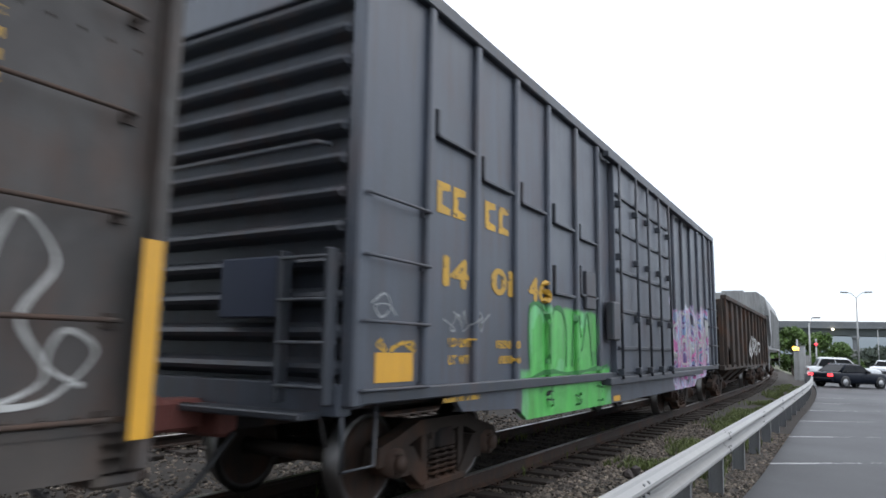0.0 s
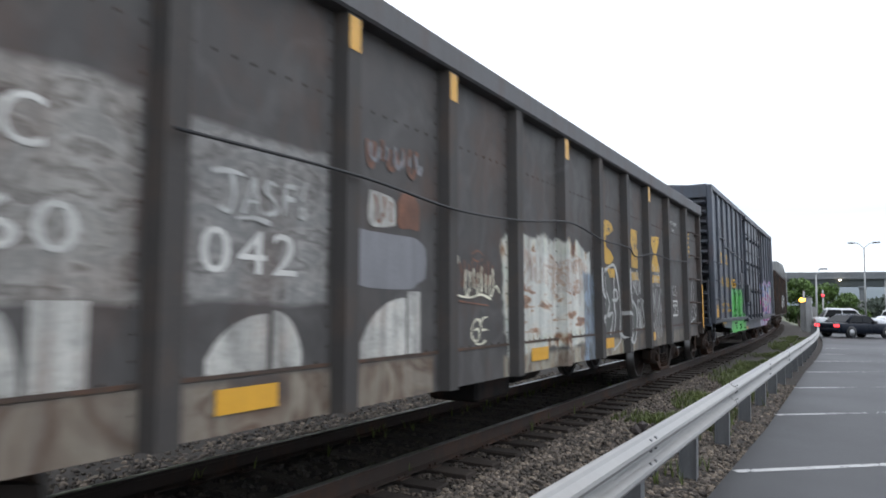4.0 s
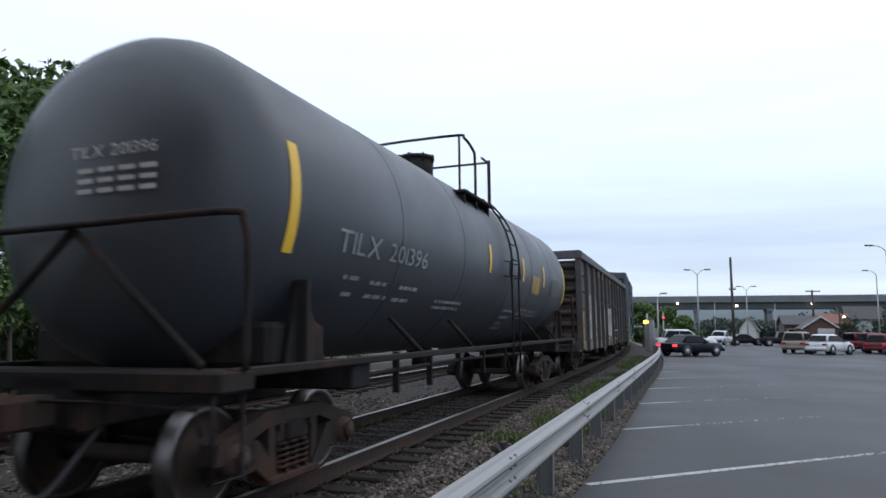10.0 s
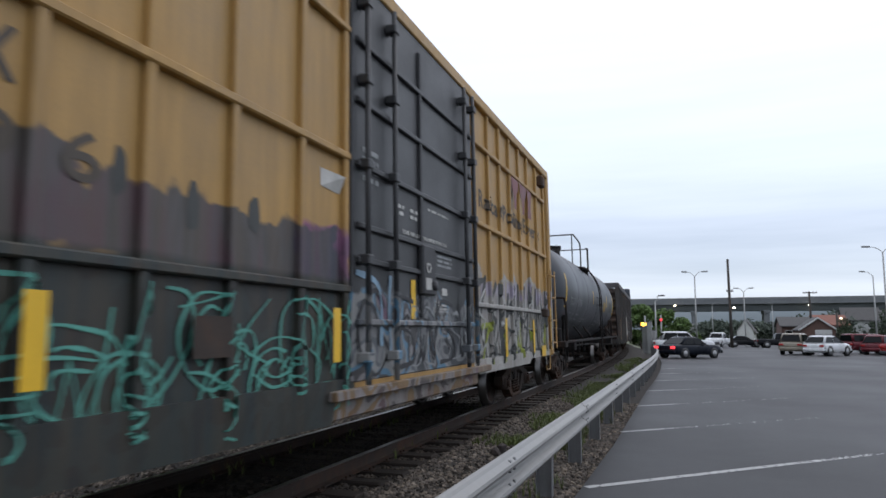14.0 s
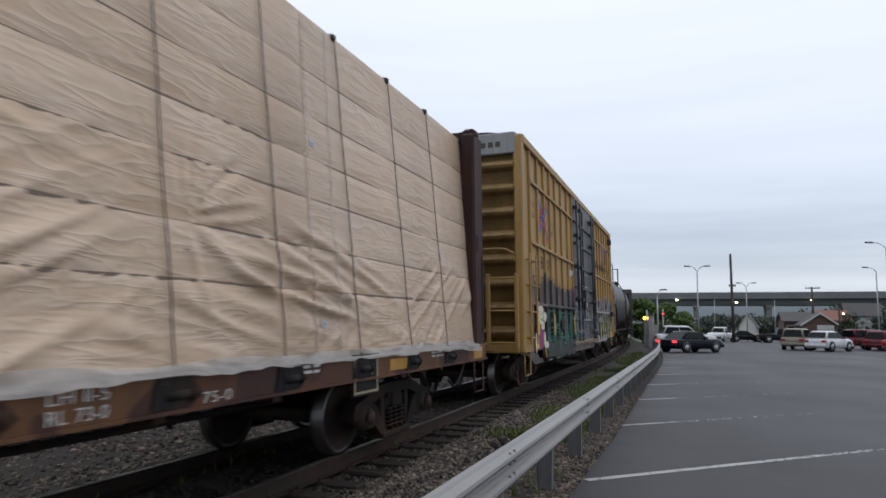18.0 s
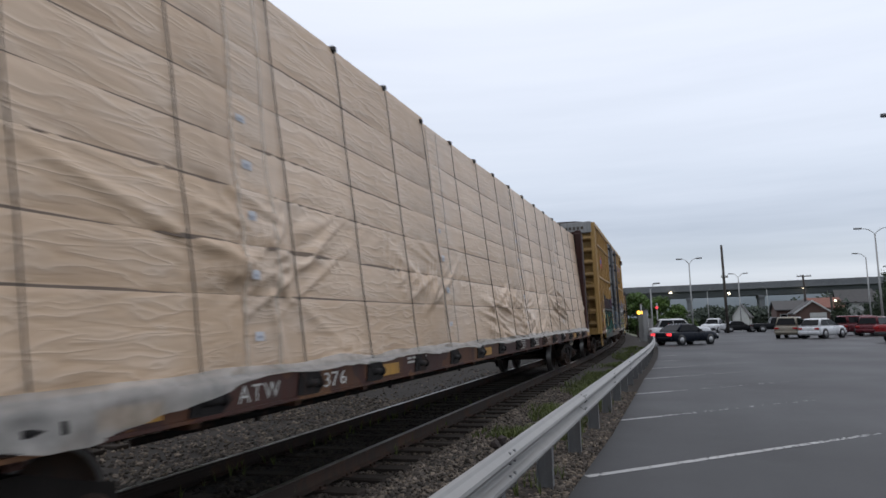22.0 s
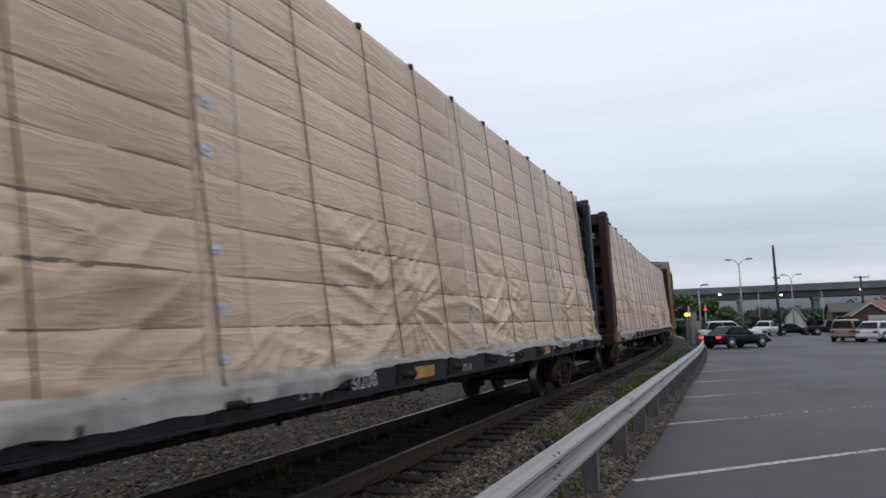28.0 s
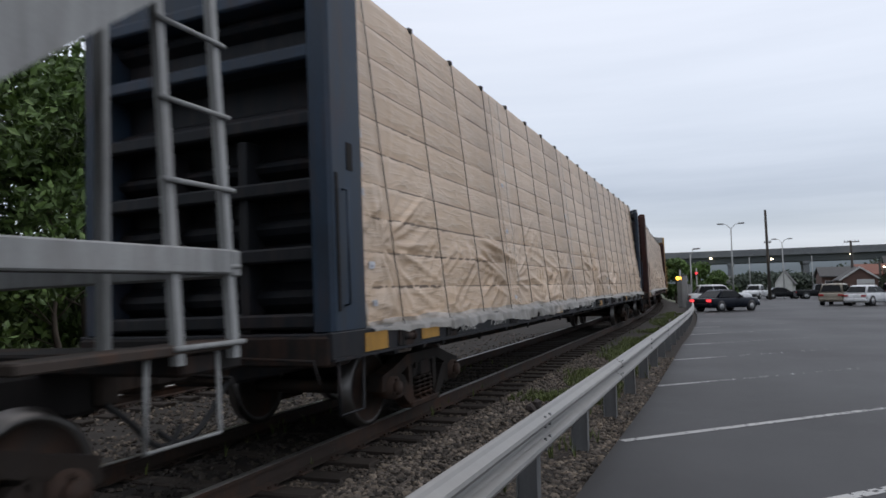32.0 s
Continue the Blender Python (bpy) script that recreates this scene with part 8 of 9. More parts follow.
        sh.prism([(s * (half - 0.9), 1.1), (s * (half - 2.2), 1.1), (s * (half - 2.2), 2.3)], "x", -0.05, 0.05)
        part("stub_sill", sh, M["underframe"], w)
    sh = Shape()
    sh.box(-0.5, 0.5, -half + 1.0, half - 1.0, top - 0.06, top + 0.04, 0.02)
    for y in (-4, -2, 0, 2, 4):
        sh.cyl((0, y, top), (0, y, top + 0.16), 0.4, 16)
    part("roof_hatches", sh, c, w)
    trucks(w, -half + 2.05, half - 1.80)
    couplers(w, half)
    return w


covered_hopper("pale grey covered hopper with white end ladder", -108.35, 7.45, 4.5)
covered_hopper("grey covered hopper far along the train", 41.6, 7.0, 4.45)

# ---- dark open hopper ahead of the boxcar ----
hop = wagon("open_hopper", "dark open-top hopper with ribbed sides and sprayed tag", 27.05, "hopper wagon")
H6 = 6.4
sh = Shape()
for x in (-1, 1):
    sh.prism([(-H6, 1.9), (-3.9, 0.95), (3.9, 0.95), (H6, 1.9), (H6, 3.0), (-H6, 3.0)], "x", x * 1.48, x * 1.52)
sh.add([(-1.48, -H6, 2.95), (1.48, -H6, 2.95), (1.48, -4.0, 1.0), (-1.48, -4.0, 1.0)], [(0, 1, 2, 3)])
sh.add([(-1.48, H6, 2.95), (1.48, H6, 2.95), (1.48, 4.0, 1.0), (-1.48, 4.0, 1.0)], [(0, 1, 2, 3)])
part("hopper_body", sh, M["rust_dark"], hop)
for x in (-1, 1):
    for i in range(12):
        y = -H6 + 0.05 + i * (2 * H6 - 0.1) / 11
        sh = Shape()
        sh.box(x * 1.51, x * 1.60, y - 0.05, y + 0.05, 1.0, 2.98, 0.012)
        part("side_post", sh, M["rust_dark"], hop)
    sh = Shape()
    sh.box(x * 1.46, x * 1.62, -H6 - 0.03, H6 + 0.03, 2.95, 3.08, 0.015)
    sh.box(x * 1.40, x * 1.54, -H6 - 0.3, H6 + 0.3, 0.92, 1.06, 0.015)
    part("side_chord", sh, M["rust_dark"], hop)
for s in (-1, 1):
    ribbed_end(hop, s, H6, 1.45, 1.9, 2.95, 3, 0.08, "rust_dark", 0.5)
    sh = Shape()
    for x in (-1.45, 1.45):
        sh.box(x - 0.06, x + 0.06, s * (H6 + 0.05), s * (H6 + 0.15), 0.95, 2.95, 0.01)
    sh.box(-0.3, 0.3, s * 3.5, s * (H6 + 0.3), 0.66, 1.0, 0.02)
    part("end_frame", sh, M["rust_dark"], hop)
for y in (-2.0, 0.0, 2.0):
    sh = Shape()
    sh.loft([[(-1.3, y - 0.95, 1.0), (1.3, y - 0.95, 1.0), (1.3, y + 0.95, 1.0), (-1.3, y + 0.95, 1.0)], [(-0.6, y - 0.3, 0.35), (0.6, y - 0.3, 0.35), (0.6, y + 0.3, 0.35), (-0.6, y + 0.3, 0.35)]])
    part("hopper_outlet", sh, M["rust_dark"], hop)
strokes(hop, scrawl(-1.0, 2.6, 1.2, 2.0, 7, 81), 0.14, "spray_white", lambda y: 1.605)
trucks(hop, -4.9, 4.9)
couplers(hop, H6 + 0.3)

# ---- trees, weeds ----
LEAF = surf("fresh_green_leaves", (0.088, 0.150, 0.036), 0.35, 0.6, scale=0.6, bump=0, streak=False, island=0.55)
LEAF_DARK = surf("dark_green_leaves", (0.030, 0.052, 0.020), 0.35, 0.65, scale=0.4, bump=0, streak=False, island=0.5)
# leaf colour of the far woods, paled and blued for distance haze
LEAF_FAR = surf("haze_tinted_leaves", (0.062, 0.080, 0.062), 0.25, 0.9, scale=0.1, bump=0, streak=False, island=0.25)
BARK = surf("grey_brown_bark", (0.085, 0.068, 0.052), 0.35, 0.9, scale=4, bump=0.6)


def leaf_cloud(lobes, count, size, seed):
    """Leaves as small bent blades, thick on lumpy lobes with gaps between."""
    rnd = np.random.RandomState(seed)
    v, f = [], []
    for i in range(count):
        c, r = lobes[rnd.randint(len(lobes))]
        d = rnd.normal(size=3)
        d /= np.linalg.norm(d)
        p = np.array(c) + d * np.array(r) * rnd.uniform(0.45, 1.05)
        if noise.noise(Vector(p) * 1.1) < -0.22:
            continue
        a = rnd.normal(size=3)
        a /= np.linalg.norm(a)
        b = np.cross(a, rnd.normal(size=3))
        b /= np.linalg.norm(b) + 1e-9
        s = size * rnd.uniform(0.6, 1.3)
        n = len(v)
        v += [p - a * s, p + b * s * 0.5, p + a * s, p - b * s * 0.5 + np.cross(a, b) * s * 0.25]
        f += [(n, n + 1, n + 2), (n, n + 2, n + 3)]
    me = bpy.data.meshes.new("crown")
    me.from_pydata([tuple(p) for p in v], [], f)
    return me


def tree(label, high, wide, seed, leaf, count, size, low=0.25, group="trees"):
    t = thing("tree", label, "tree", group)
    rnd = random.Random(seed)
    sh = Shape()
    n = 7
    rings = []
    for k in range(n):
        z = high * 0.7 * k / (n - 1)
        r = 0.17 * (high / 8) * (1 - 0.75 * k / (n - 1)) + 0.02
        ox, oy = 0.15 * math.sin(k * 0.9 + seed), 0.12 * math.cos(k * 1.1 + seed)
        rings.append([(ox + r * math.cos(a), oy + r * math.sin(a), z - 0.4 * (k == 0)) for a in np.linspace(0, 2 * math.pi, 11)[:-1]])
    sh.loft(rings, True, 0, True)
    lobes = []
    for k in range(9):
        a = rnd.uniform(0, 6.28)
        z = high * rnd.uniform(low, 0.86)
        d = wide * rnd.uniform(0.25, 0.62) * (1.1 - 0.5 * z / high)
        c = (d * math.cos(a), d * math.sin(a), z)
        lobes.append((c, (wide * rnd.uniform(0.26, 0.42),) * 2 + (high * rnd.uniform(0.10, 0.17),)))
        sh.tube([(0.1 * math.sin(seed), 0, z * 0.62), (c[0] * 0.5, c[1] * 0.5, z * 0.85), (c[0], c[1], z)], 0.03 * high / 8, 5)
    lobes.append(((0, 0, high * 0.85), (wide * 0.35, wide * 0.35, high * 0.15)))
    part("trunk", sh, BARK, t, "forked grey-brown trunk")
    me = leaf_cloud(lobes, count, size, seed)
    me.materials.append(leaf)
    part("crown", me, None, t, "uneven crown of small leaves")
    return t


near_tree = tree("leafy green tree beyond the second track", 9.5, 4.2, 1, LEAF, 9000, 0.15, 0.12, "trees along the line")
near_tree.location = (-16.5, 13.5, -0.5)
other = tree("broad leafy green tree beyond the tracks", 8.2, 4.6, 2, LEAF, 9000, 0.15, 0.10, "trees along the line")
other.location = (-17.2, 8.8, -0.5)
bush = tree("dense green bush beside the tracks", 3.6, 3.2, 6, LEAF, 5000, 0.10, 0.05, "trees along the line")
bush.location = (-14.2, 10.8, -0.5)
for ob, x, y, s, r in ((near_tree, -17, 19, 1.0, 80), (other, -18, 24.5, 1.1, 150), (near_tree, -20, 31, 1.15, 200), (other, -23, 39, 1.1, 30), (near_tree, -17.5, 3.5, 0.95, 300), (bush, -14.5, 15, 0.9, 70), (bush, -14.0, 6.5, 1.1, 140), (bush, -15.5, 22, 1.0, 220), (other, -21, 12, 1.3, 10), (other, -22, 17, 1.35, 60), (other, -21.5, 6.5, 1.3, 110), (other, -22.5, 22.5, 1.3, 250), (other, -23, 28, 1.3, 320), (other, -19.5, 9.5, 0.95, 200), (other, -19.5, 14.5, 0.95, 290), (near_tree, -27, 49, 1.2, 120), (other, -33, 60, 1.2, 90)):
    copy_thing(ob, pose(x, y, -0.5, 0, 0, r) @ Matrix.Scale(s, 4))
shrub = tree("bright green roadside tree", 5.2, 3.4, 9, surf("bright_spring_leaves", (0.085, 0.15, 0.03), 0.35, 0.6, scale=0.6, bump=0, streak=False, island=0.5), 9000, 0.17, 0.06, "trees past the guard rail")
shrub.location = (-4.6, 77, -0.3)
for x, y, s in ((-2.2, 79, 0.92), (-7.2, 80, 1.0), (-0.4, 82, 0.75), (-10.5, 84, 1.1)):
    copy_thing(shrub, pose(x, y, -0.3, 0, 0, x * 40) @ Matrix.Scale(s, 4))
dark_tree = tree("tall dark green tree behind the parked cars", 10.5, 5.5, 12, LEAF_DARK, 5000, 0.26, 0.12, "trees behind the lot")
dark_tree.location = (31, 110, -0.3)
for x, y, s in ((37, 108, 0.95), (38, 127, 0.8), (43, 112, 1.1), (34, 122, 1.0), (20.3, 104, 0.42), (29.2, 111, 0.93), (25, 134, 0.5), (31.5, 137, 0.45), (28, 100, 0.3), (50, 118, 1.2)):
    copy_thing(dark_tree, pose(x, y, -0.3, 0, 0, x * 31) @ Matrix.Scale(s, 4))


def wood(name, label, x0, x1, y0, y1, h0, h1, count, size, seed):
    rnd = np.random.RandomState(seed)
    lobes = []
    for i in range(int((x1 - x0) / 1.3)):
        x = x0 + (x1 - x0) * rnd.rand()
        h = h0 + (h1 - h0) * rnd.rand()
        lobes.append(((x, y0 + (y1 - y0) * rnd.rand(), h * 0.5), (4.5, 4.5, h * 0.5)))
    me = leaf_cloud(lobes, count, size, seed)
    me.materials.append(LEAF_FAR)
    return tagged(new(name, me), label, "woods", "", "stuff")


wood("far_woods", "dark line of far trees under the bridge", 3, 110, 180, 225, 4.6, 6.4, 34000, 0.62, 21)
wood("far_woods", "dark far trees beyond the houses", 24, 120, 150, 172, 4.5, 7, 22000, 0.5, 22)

WEED = surf("yellow_green_weeds", (0.105, 0.135, 0.035), 0.35, 0.7, scale=0.8, bump=0, streak=False, island=0.5)


def weeds(name, label, count, place, high, seed):
    rnd = np.random.RandomState(seed)
    v, f = [], []
    for i in range(count):
        p = place(rnd)
        if p is None:
            continue
        p = np.array(p)
        for k in range(7):
            a = rnd.uniform(0, 6.28)
            d = np.array((math.cos(a), math.sin(a), 0))
            w = np.array((-d[1], d[0], 0)) * rnd.uniform(0.003, 0.008)
            h = high * rnd.uniform(0.4, 1.1)
            lean = rnd.uniform(0.1, 0.7) * h
            n = len(v)
            v += [p - w, p + w, p + d * lean * 0.4 + w * 0.8 + (0, 0, h * 0.65), p + d * lean * 0.4 - w * 0.8 + (0, 0, h * 0.65), p + d * lean + (0, 0, h)]
            f += [(n, n + 1, n + 2, n + 3), (n + 3, n + 2, n + 4)]
    me = bpy.data.meshes.new(name)
    me.from_pydata([tuple(p) for p in v], [], f)
    me.materials.append(WEED)
    return tagged(new(name, me), label, "weeds", "", "stuff")


def verge(rnd):
    s = 9.5 + 30 * rnd.rand() ** 1.4
    x = rnd.normal(2.3, 0.36)
    if noise.noise(Vector((s * 0.55, x * 0.9, 3))) < -0.04 or x < 1.4 or x > 3.0:
        return None
    p = line(s) @ Vector((x, 0, bed_height(x) - 0.01))
    return (p.x, p.y, p.z if x < 2.3 else max(-0.06, p.z - 0.1))


def sprouts(rnd):
    s = 4 + 11 * rnd.rand()
    x = rnd.choice((-0.6, 0.62, 2.9)) + rnd.normal(0, 0.12)
    if x > 2.3 and s < 5:
        return None
    p = line(s) @ Vector((x, 0, bed_height(x)))
    return (p.x, p.y, -0.05 if x > 2.3 else p.z)


weeds("weeds", "yellow-green weeds growing on the ballast shoulder", 6500, verge, 0.13, 31)
weeds("weeds", "sparse green sprouts between the rails", 150, sprouts, 0.16, 32)

# ---- lamps, poles ----
POLE = surf("pale_grey_lamp_pole", (0.36, 0.36, 0.35), 0.15, 0.5, 0.3, dirt=0.25)
TIMBER = surf("dark_tarred_pole", (0.05, 0.042, 0.036), 0.3, 0.9)
LAMP_HEAD = surf("dark_grey_lamp_head", (0.10, 0.10, 0.10), 0.2, 0.5)
BULB = plain("warm_lamp_glow", (1.0, 0.86, 0.60), 0.4, 0.0, 9.0)
AMBER = plain("amber_lamp_glow", (1.0, 0.50, 0.05), 0.4, 0.0, 5.0)
REDGLOW = plain("red_tail_glow", (1.0, 0.05, 0.06), 0.4, 0.0, 1.6)
REDDARK = plain("red_lens", (0.30, 0.015, 0.015), 0.25)


def street_lamp(label, x, y, high, arms, reach=1.6, turn=0):
    t = thing("street_lamp", label, "street lamp", "parking lot lamps")
    sh = Shape()
    sh.cyl((0, 0, -0.3), (0, 0, high - 0.5), 0.11, 12, 0.06)
    sh.cyl((0, 0, -0.3), (0, 0, 0.45), 0.24, 14, 0.22)
    part("pole", sh, POLE, t)
    for s in arms:
        sh = Shape()
        sh.tube(spline([(0, 0, high - 0.55), (s * 0.25, 0, high - 0.28), (s * reach * 0.6, 0, high - 0.05), (s * reach, 0, high)], 4), 0.035, 6)
        part("arm", sh, POLE, t)
        sh = Shape()
        sh.loft([[(s * (reach + d), w * c, high + h + z) for c, z in ((-1, 0), (-0.6, 0.09), (0.6, 0.09), (1, 0), (0.6, -0.05), (-0.6, -0.05))] for d, w, h in ((-0.08, 0.06, 0), (0.08, 0.14, 0), (0.38, 0.15, 0.01), (0.58, 0.06, 0.02))])
        part("lamp_head", sh, LAMP_HEAD, t, "dark cobra-head lamp")
    t.matrix_basis = pose(x, y, 0, 0, 0, turn)
    return t


street_lamp("tall pale double-arm parking lot lamp", 1.12, 80, 8.6, (-1, 1), 0.82)
street_lamp("tall pale double-arm parking lot lamp", 16.87, 69.3, 9.6, (-1, 1), 1.06)
street_lamp("tall pale double-arm parking lot lamp", 8.01, 105, 8.28, (-1, 1), 0.75)
street_lamp("tall pale lamp with a single arm", 22.05, 95.6, 9.55, (-1,), 0.9)
street_lamp("tall pale double-arm lamp close to the lot", 9.6, 30.5, 9.6, (-1, 1), 1.0)
street_lamp("slim far lamp pole", 5.3, 150, 8.2, (1,), 0.8)
street_lamp("slim far lamp pole", 16.6, 150, 8.2, (-1,), 0.8)
street_lamp("slim lamp pole past the guard rail", -2.8, 70, 5.4, (1,), 0.35)


def utility_pole(label, x, y, high, cross, light):
    t = thing("utility_pole", label, "utility pole")
    sh = Shape()
    sh.cyl((0, 0, -0.5), (-0.12, 0, high), 0.20, 12, 0.14)
    part("pole", sh, TIMBER, t)
    for z, w in cross:
        sh = Shape()
        sh.box(-w, w, -0.06, 0.06, z - 0.07, z + 0.07, 0.01)
        part("cross_arm", sh, TIMBER, t)
        for k in (-0.9, -0.45, 0.45, 0.9):
            sh = Shape()
            sh.cyl((k * w, 0, z + 0.05), (k * w, 0, z + 0.25), 0.05, 8)
            part("insulator", sh, POLE, t)
    if light:
        sh = Shape()
        sh.tube([(0, 0, light), (0.35, -0.3, light + 0.15)], 0.03, 6)
        part("lamp_arm", sh, POLE, t)
        sh = Shape()
        sh.cyl((0.38, -0.35, light + 0.02), (0.38, -0.35, light + 0.2), 0.16, 12, 0.1)
        part("lamp_bulb", sh, BULB, t, "small lit lamp")
    t.location = (x, y, 0)


utility_pole("tall dark timber utility pole with a lit lamp", 5.42, 92, 11.2, [(7.1, 0.4)], 4.9)
utility_pole("far timber utility pole with a cross arm", 18.05, 115, 8.3, [(8.1, 1.0)], 0)
utility_pole("short timber pole with a lit lamp", 21.0, 112, 5.0, [], 4.05)

sig = thing("crossing_signal", "railway crossing signal with two lit amber lamps", "signal")
sh = Shape()
sh.cyl((0, 0, -0.3), (0, 0, 3.2), 0.07, 10)
part("mast", sh, POLE, sig)
for x in (-0.18, 0.2):
    sh = Shape()
    sh.cyl((x, 0, 2.45), (x, 0.12, 2.45), 0.19, 16)
    part("backing_disc", sh, LAMP_HEAD, sig)
    sh = Shape()
    sh.cyl((x, -0.05, 2.45), (x, 0.0, 2.45), 0.165, 14)
    part("lamp_lens", sh, AMBER, sig, "glowing amber lens")
sig.location = (-3.4, 62, 0)
far_sig = thing("crossing_signal", "slim crossing signal mast with a lit red lamp", "signal")
sh = Shape()
sh.cyl((0, 0, -0.3), (0, 0, 3.3), 0.06, 10)
part("mast", sh, POLE, far_sig)
sh = Shape()
sh.cyl((0, 0.0, 2.85), (0, -0.1, 2.85), 0.17, 16)
part("backing_disc", sh, LAMP_HEAD, far_sig)
sh = Shape()
sh.cyl((0, -0.1, 2.85), (0, -0.14, 2.85), 0.11, 14)
part("lamp_lens", sh, REDGLOW, far_sig, "glowing red lens")
far_sig.location = (-2.05, 62.6, 0)
for x, y, h in ((-2.95, 60, 2.6), (-3.35, 60.6, 2.2), (-2.7, 61.5, 1.9)):
    b = thing("equipment_cabinet", "pale grey trackside equipment cabinet", "cabinet", "trackside cabinets")
    sh = Shape()
    sh.box(-0.22, 0.22, -0.2, 0.2, -0.2, h, 0.02)
    part("cabinet_body", sh, POLE, b)
    sh = Shape()
    sh.box(-0.25, 0.25, -0.24, 0.24, h, h + 0.06, 0.02)
    part("cabinet_lid", sh, LAMP_HEAD, b)
    b.location = (x, y, 0)

# ---- parked vehicles ----
RUBBER = plain("tyre_rubber", (0.018, 0.018, 0.019), 0.85)
ALLOY = plain("alloy_rim", (0.33, 0.335, 0.34), 0.4, 0.6)
PANE = glass("dark_car_glass", (0.006, 0.007, 0.008))
PANE.node_tree.nodes["Principled BSDF"].inputs["Specular IOR Level"].default_value = 0.12
TRIM = plain("black_car_trim", (0.02, 0.02, 0.022), 0.5)
CLEAR_LENS = plain("headlamp_lens", (0.55, 0.56, 0.58), 0.15)


def car_paint(name, col, spec=0.3):
    m = surf(name, col, 0.06, 0.28, 0.1, dirt=0.1, scale=1.0, bump=0.0)
    m.node_tree.nodes["Principled BSDF"].inputs["Specular IOR Level"].default_value = spec
    return m


def vehicle(name, label, paint, x, y, heading, long, wide, high, nose, cab, roof, belt, lit=False, bed=None, clear=0.24):
    """A parked vehicle, nose towards +y: cab = cabin's ends at the belt, roof = its ends at the top."""
    t = thing(name, label, "vehicle", "parked vehicles")
    h, w = long / 2, wide / 2
    r = 0.33 if high < 1.6 else 0.38
    tail = belt - 0.04
    back_z = bed or tail
    front_y = cab[1] + (h - cab[1]) * 0.5
    stations = [(-h, clear + 0.30, back_z * 0.88, 0.84), (-h + 0.05, clear + 0.14, back_z - 0.03, 0.94), (-h + 0.28, clear + 0.02, back_z, 1.0), (cab[0] - 0.05, clear, back_z if bed else belt - 0.01, 1.0), (cab[0], clear, belt, 1.0), (cab[1], clear, belt, 1.0),
                (front_y, clear, nose + 0.05, 0.99), (h - 0.32, clear + 0.02, nose, 0.96), (h - 0.07, clear + 0.10, nose - 0.10, 0.89), (h, clear + 0.24, nose - 0.24, 0.78)]
    rings = []
    for py, lo, hi, k in stations:
        v, up = w * k, hi - lo
        half = [(0.84 * v, lo), (0.97 * v, lo + 0.12 * up), (v, lo + 0.45 * up), (0.985 * v, lo + 0.72 * up), (0.955 * v, hi - 0.05), (0.86 * v, hi)]
        rings.append([(px, py, pz) for px, pz in half] + [(-px, py, pz) for px, pz in half[::-1]])
    sh = Shape()
    sh.loft(rings, True, 0, True)
    part("body", sh, paint, t)
    if bed:
        sh = Shape()
        sh.box(-w * 0.80, w * 0.80, -h + 0.12, cab[0] - 0.08, bed - 0.02, bed + 0.006)
        part("cargo_bed", sh, TRIM, t, "dark open cargo bed")
    sh = Shape()
    rings = []
    for z, a, b, k, c in ((belt - 0.04, cab[0], cab[1], 0.93, 0.10), (belt + (high - belt) * 0.86, roof[0] - 0.06, roof[1] + 0.09, 0.785, 0.14), (belt + (high - belt) * 0.96, roof[0] + 0.02, roof[1] - 0.02, 0.74, 0.16), (high, roof[0] + 0.18, roof[1] - 0.2, 0.62, 0.18)):
        q = w * k
        rings.append([(-q + c, a, z), (q - c, a, z), (q, a + c, z), (q, b - c, z), (q - c, b, z), (-q + c, b, z), (-q, b - c, z), (-q, a + c, z)])
    sh.loft(rings, True, 0, True)
    part("cabin", sh, paint, t)
    za, zb = belt + 0.03, belt + (high - belt) * 0.82

    def edge(z, i):
        u = (z - belt) / (0.9 * (high - belt))
        return cab[i] + (roof[i] + (-0.06 if i == 0 else 0.09) - cab[i]) * u, w * (0.93 + (0.78 - 0.93) * u)
    (fa, wa), (fb, wb) = edge(za, 1), edge(zb, 1)
    (ra, _), (rb, _) = edge(za, 0), edge(zb, 0)
    for word, a, b, o in (("windscreen", fa, fb, 0.012), ("rear_window", ra, rb, -0.012)):
        sh = Shape()
        sh.add([(-wa * 0.86, a + o, za), (wa * 0.86, a + o, za), (wb * 0.80, b + o, zb), (-wb * 0.80, b + o, zb)], [(0, 1, 2, 3)])
        part(word, sh, PANE, t)
    for s in (-1, 1):
        cuts = np.linspace(0.04, 0.96, 3 if long < 5.1 or bed else 4)
        for u, v in zip(cuts, cuts[1:]):
            v -= 0.016
            sh = Shape()
            sh.add([(s * (wa + 0.008), ra + (fa - ra) * u, za), (s * (wa + 0.008), ra + (fa - ra) * v, za), (s * (wb + 0.008), rb + (fb - rb) * v, zb), (s * (wb + 0.008), rb + (fb - rb) * u, zb)], [(0, 1, 2, 3)])
            part("side_window", sh, PANE, t)
        sh = Shape()
        sh.box(s * (w - 0.06), s * (w + 0.12), fa - 0.5, fa - 0.36, belt, belt + 0.13, 0.02)
        part("wing_mirror", sh, TRIM, t)
        sh = Shape()
        sh.box(s * w * 0.55, s * w * 0.93, -h - 0.035, -h + 0.06, belt * 0.70, belt * 0.70 + 0.16, 0.02)
        part("tail_light", sh, REDGLOW if lit else REDDARK, t, "lit red tail light" if lit else "red tail light")
        sh = Shape()
        sh.box(s * w * 0.55, s * w * 0.92, h - 0.1, h + 0.0, nose * 0.68, nose * 0.68 + 0.14, 0.02)
        part("headlight", sh, CLEAR_LENS, t)
    for yy in (-h + 0.02, h - 0.02):
        sh = Shape()
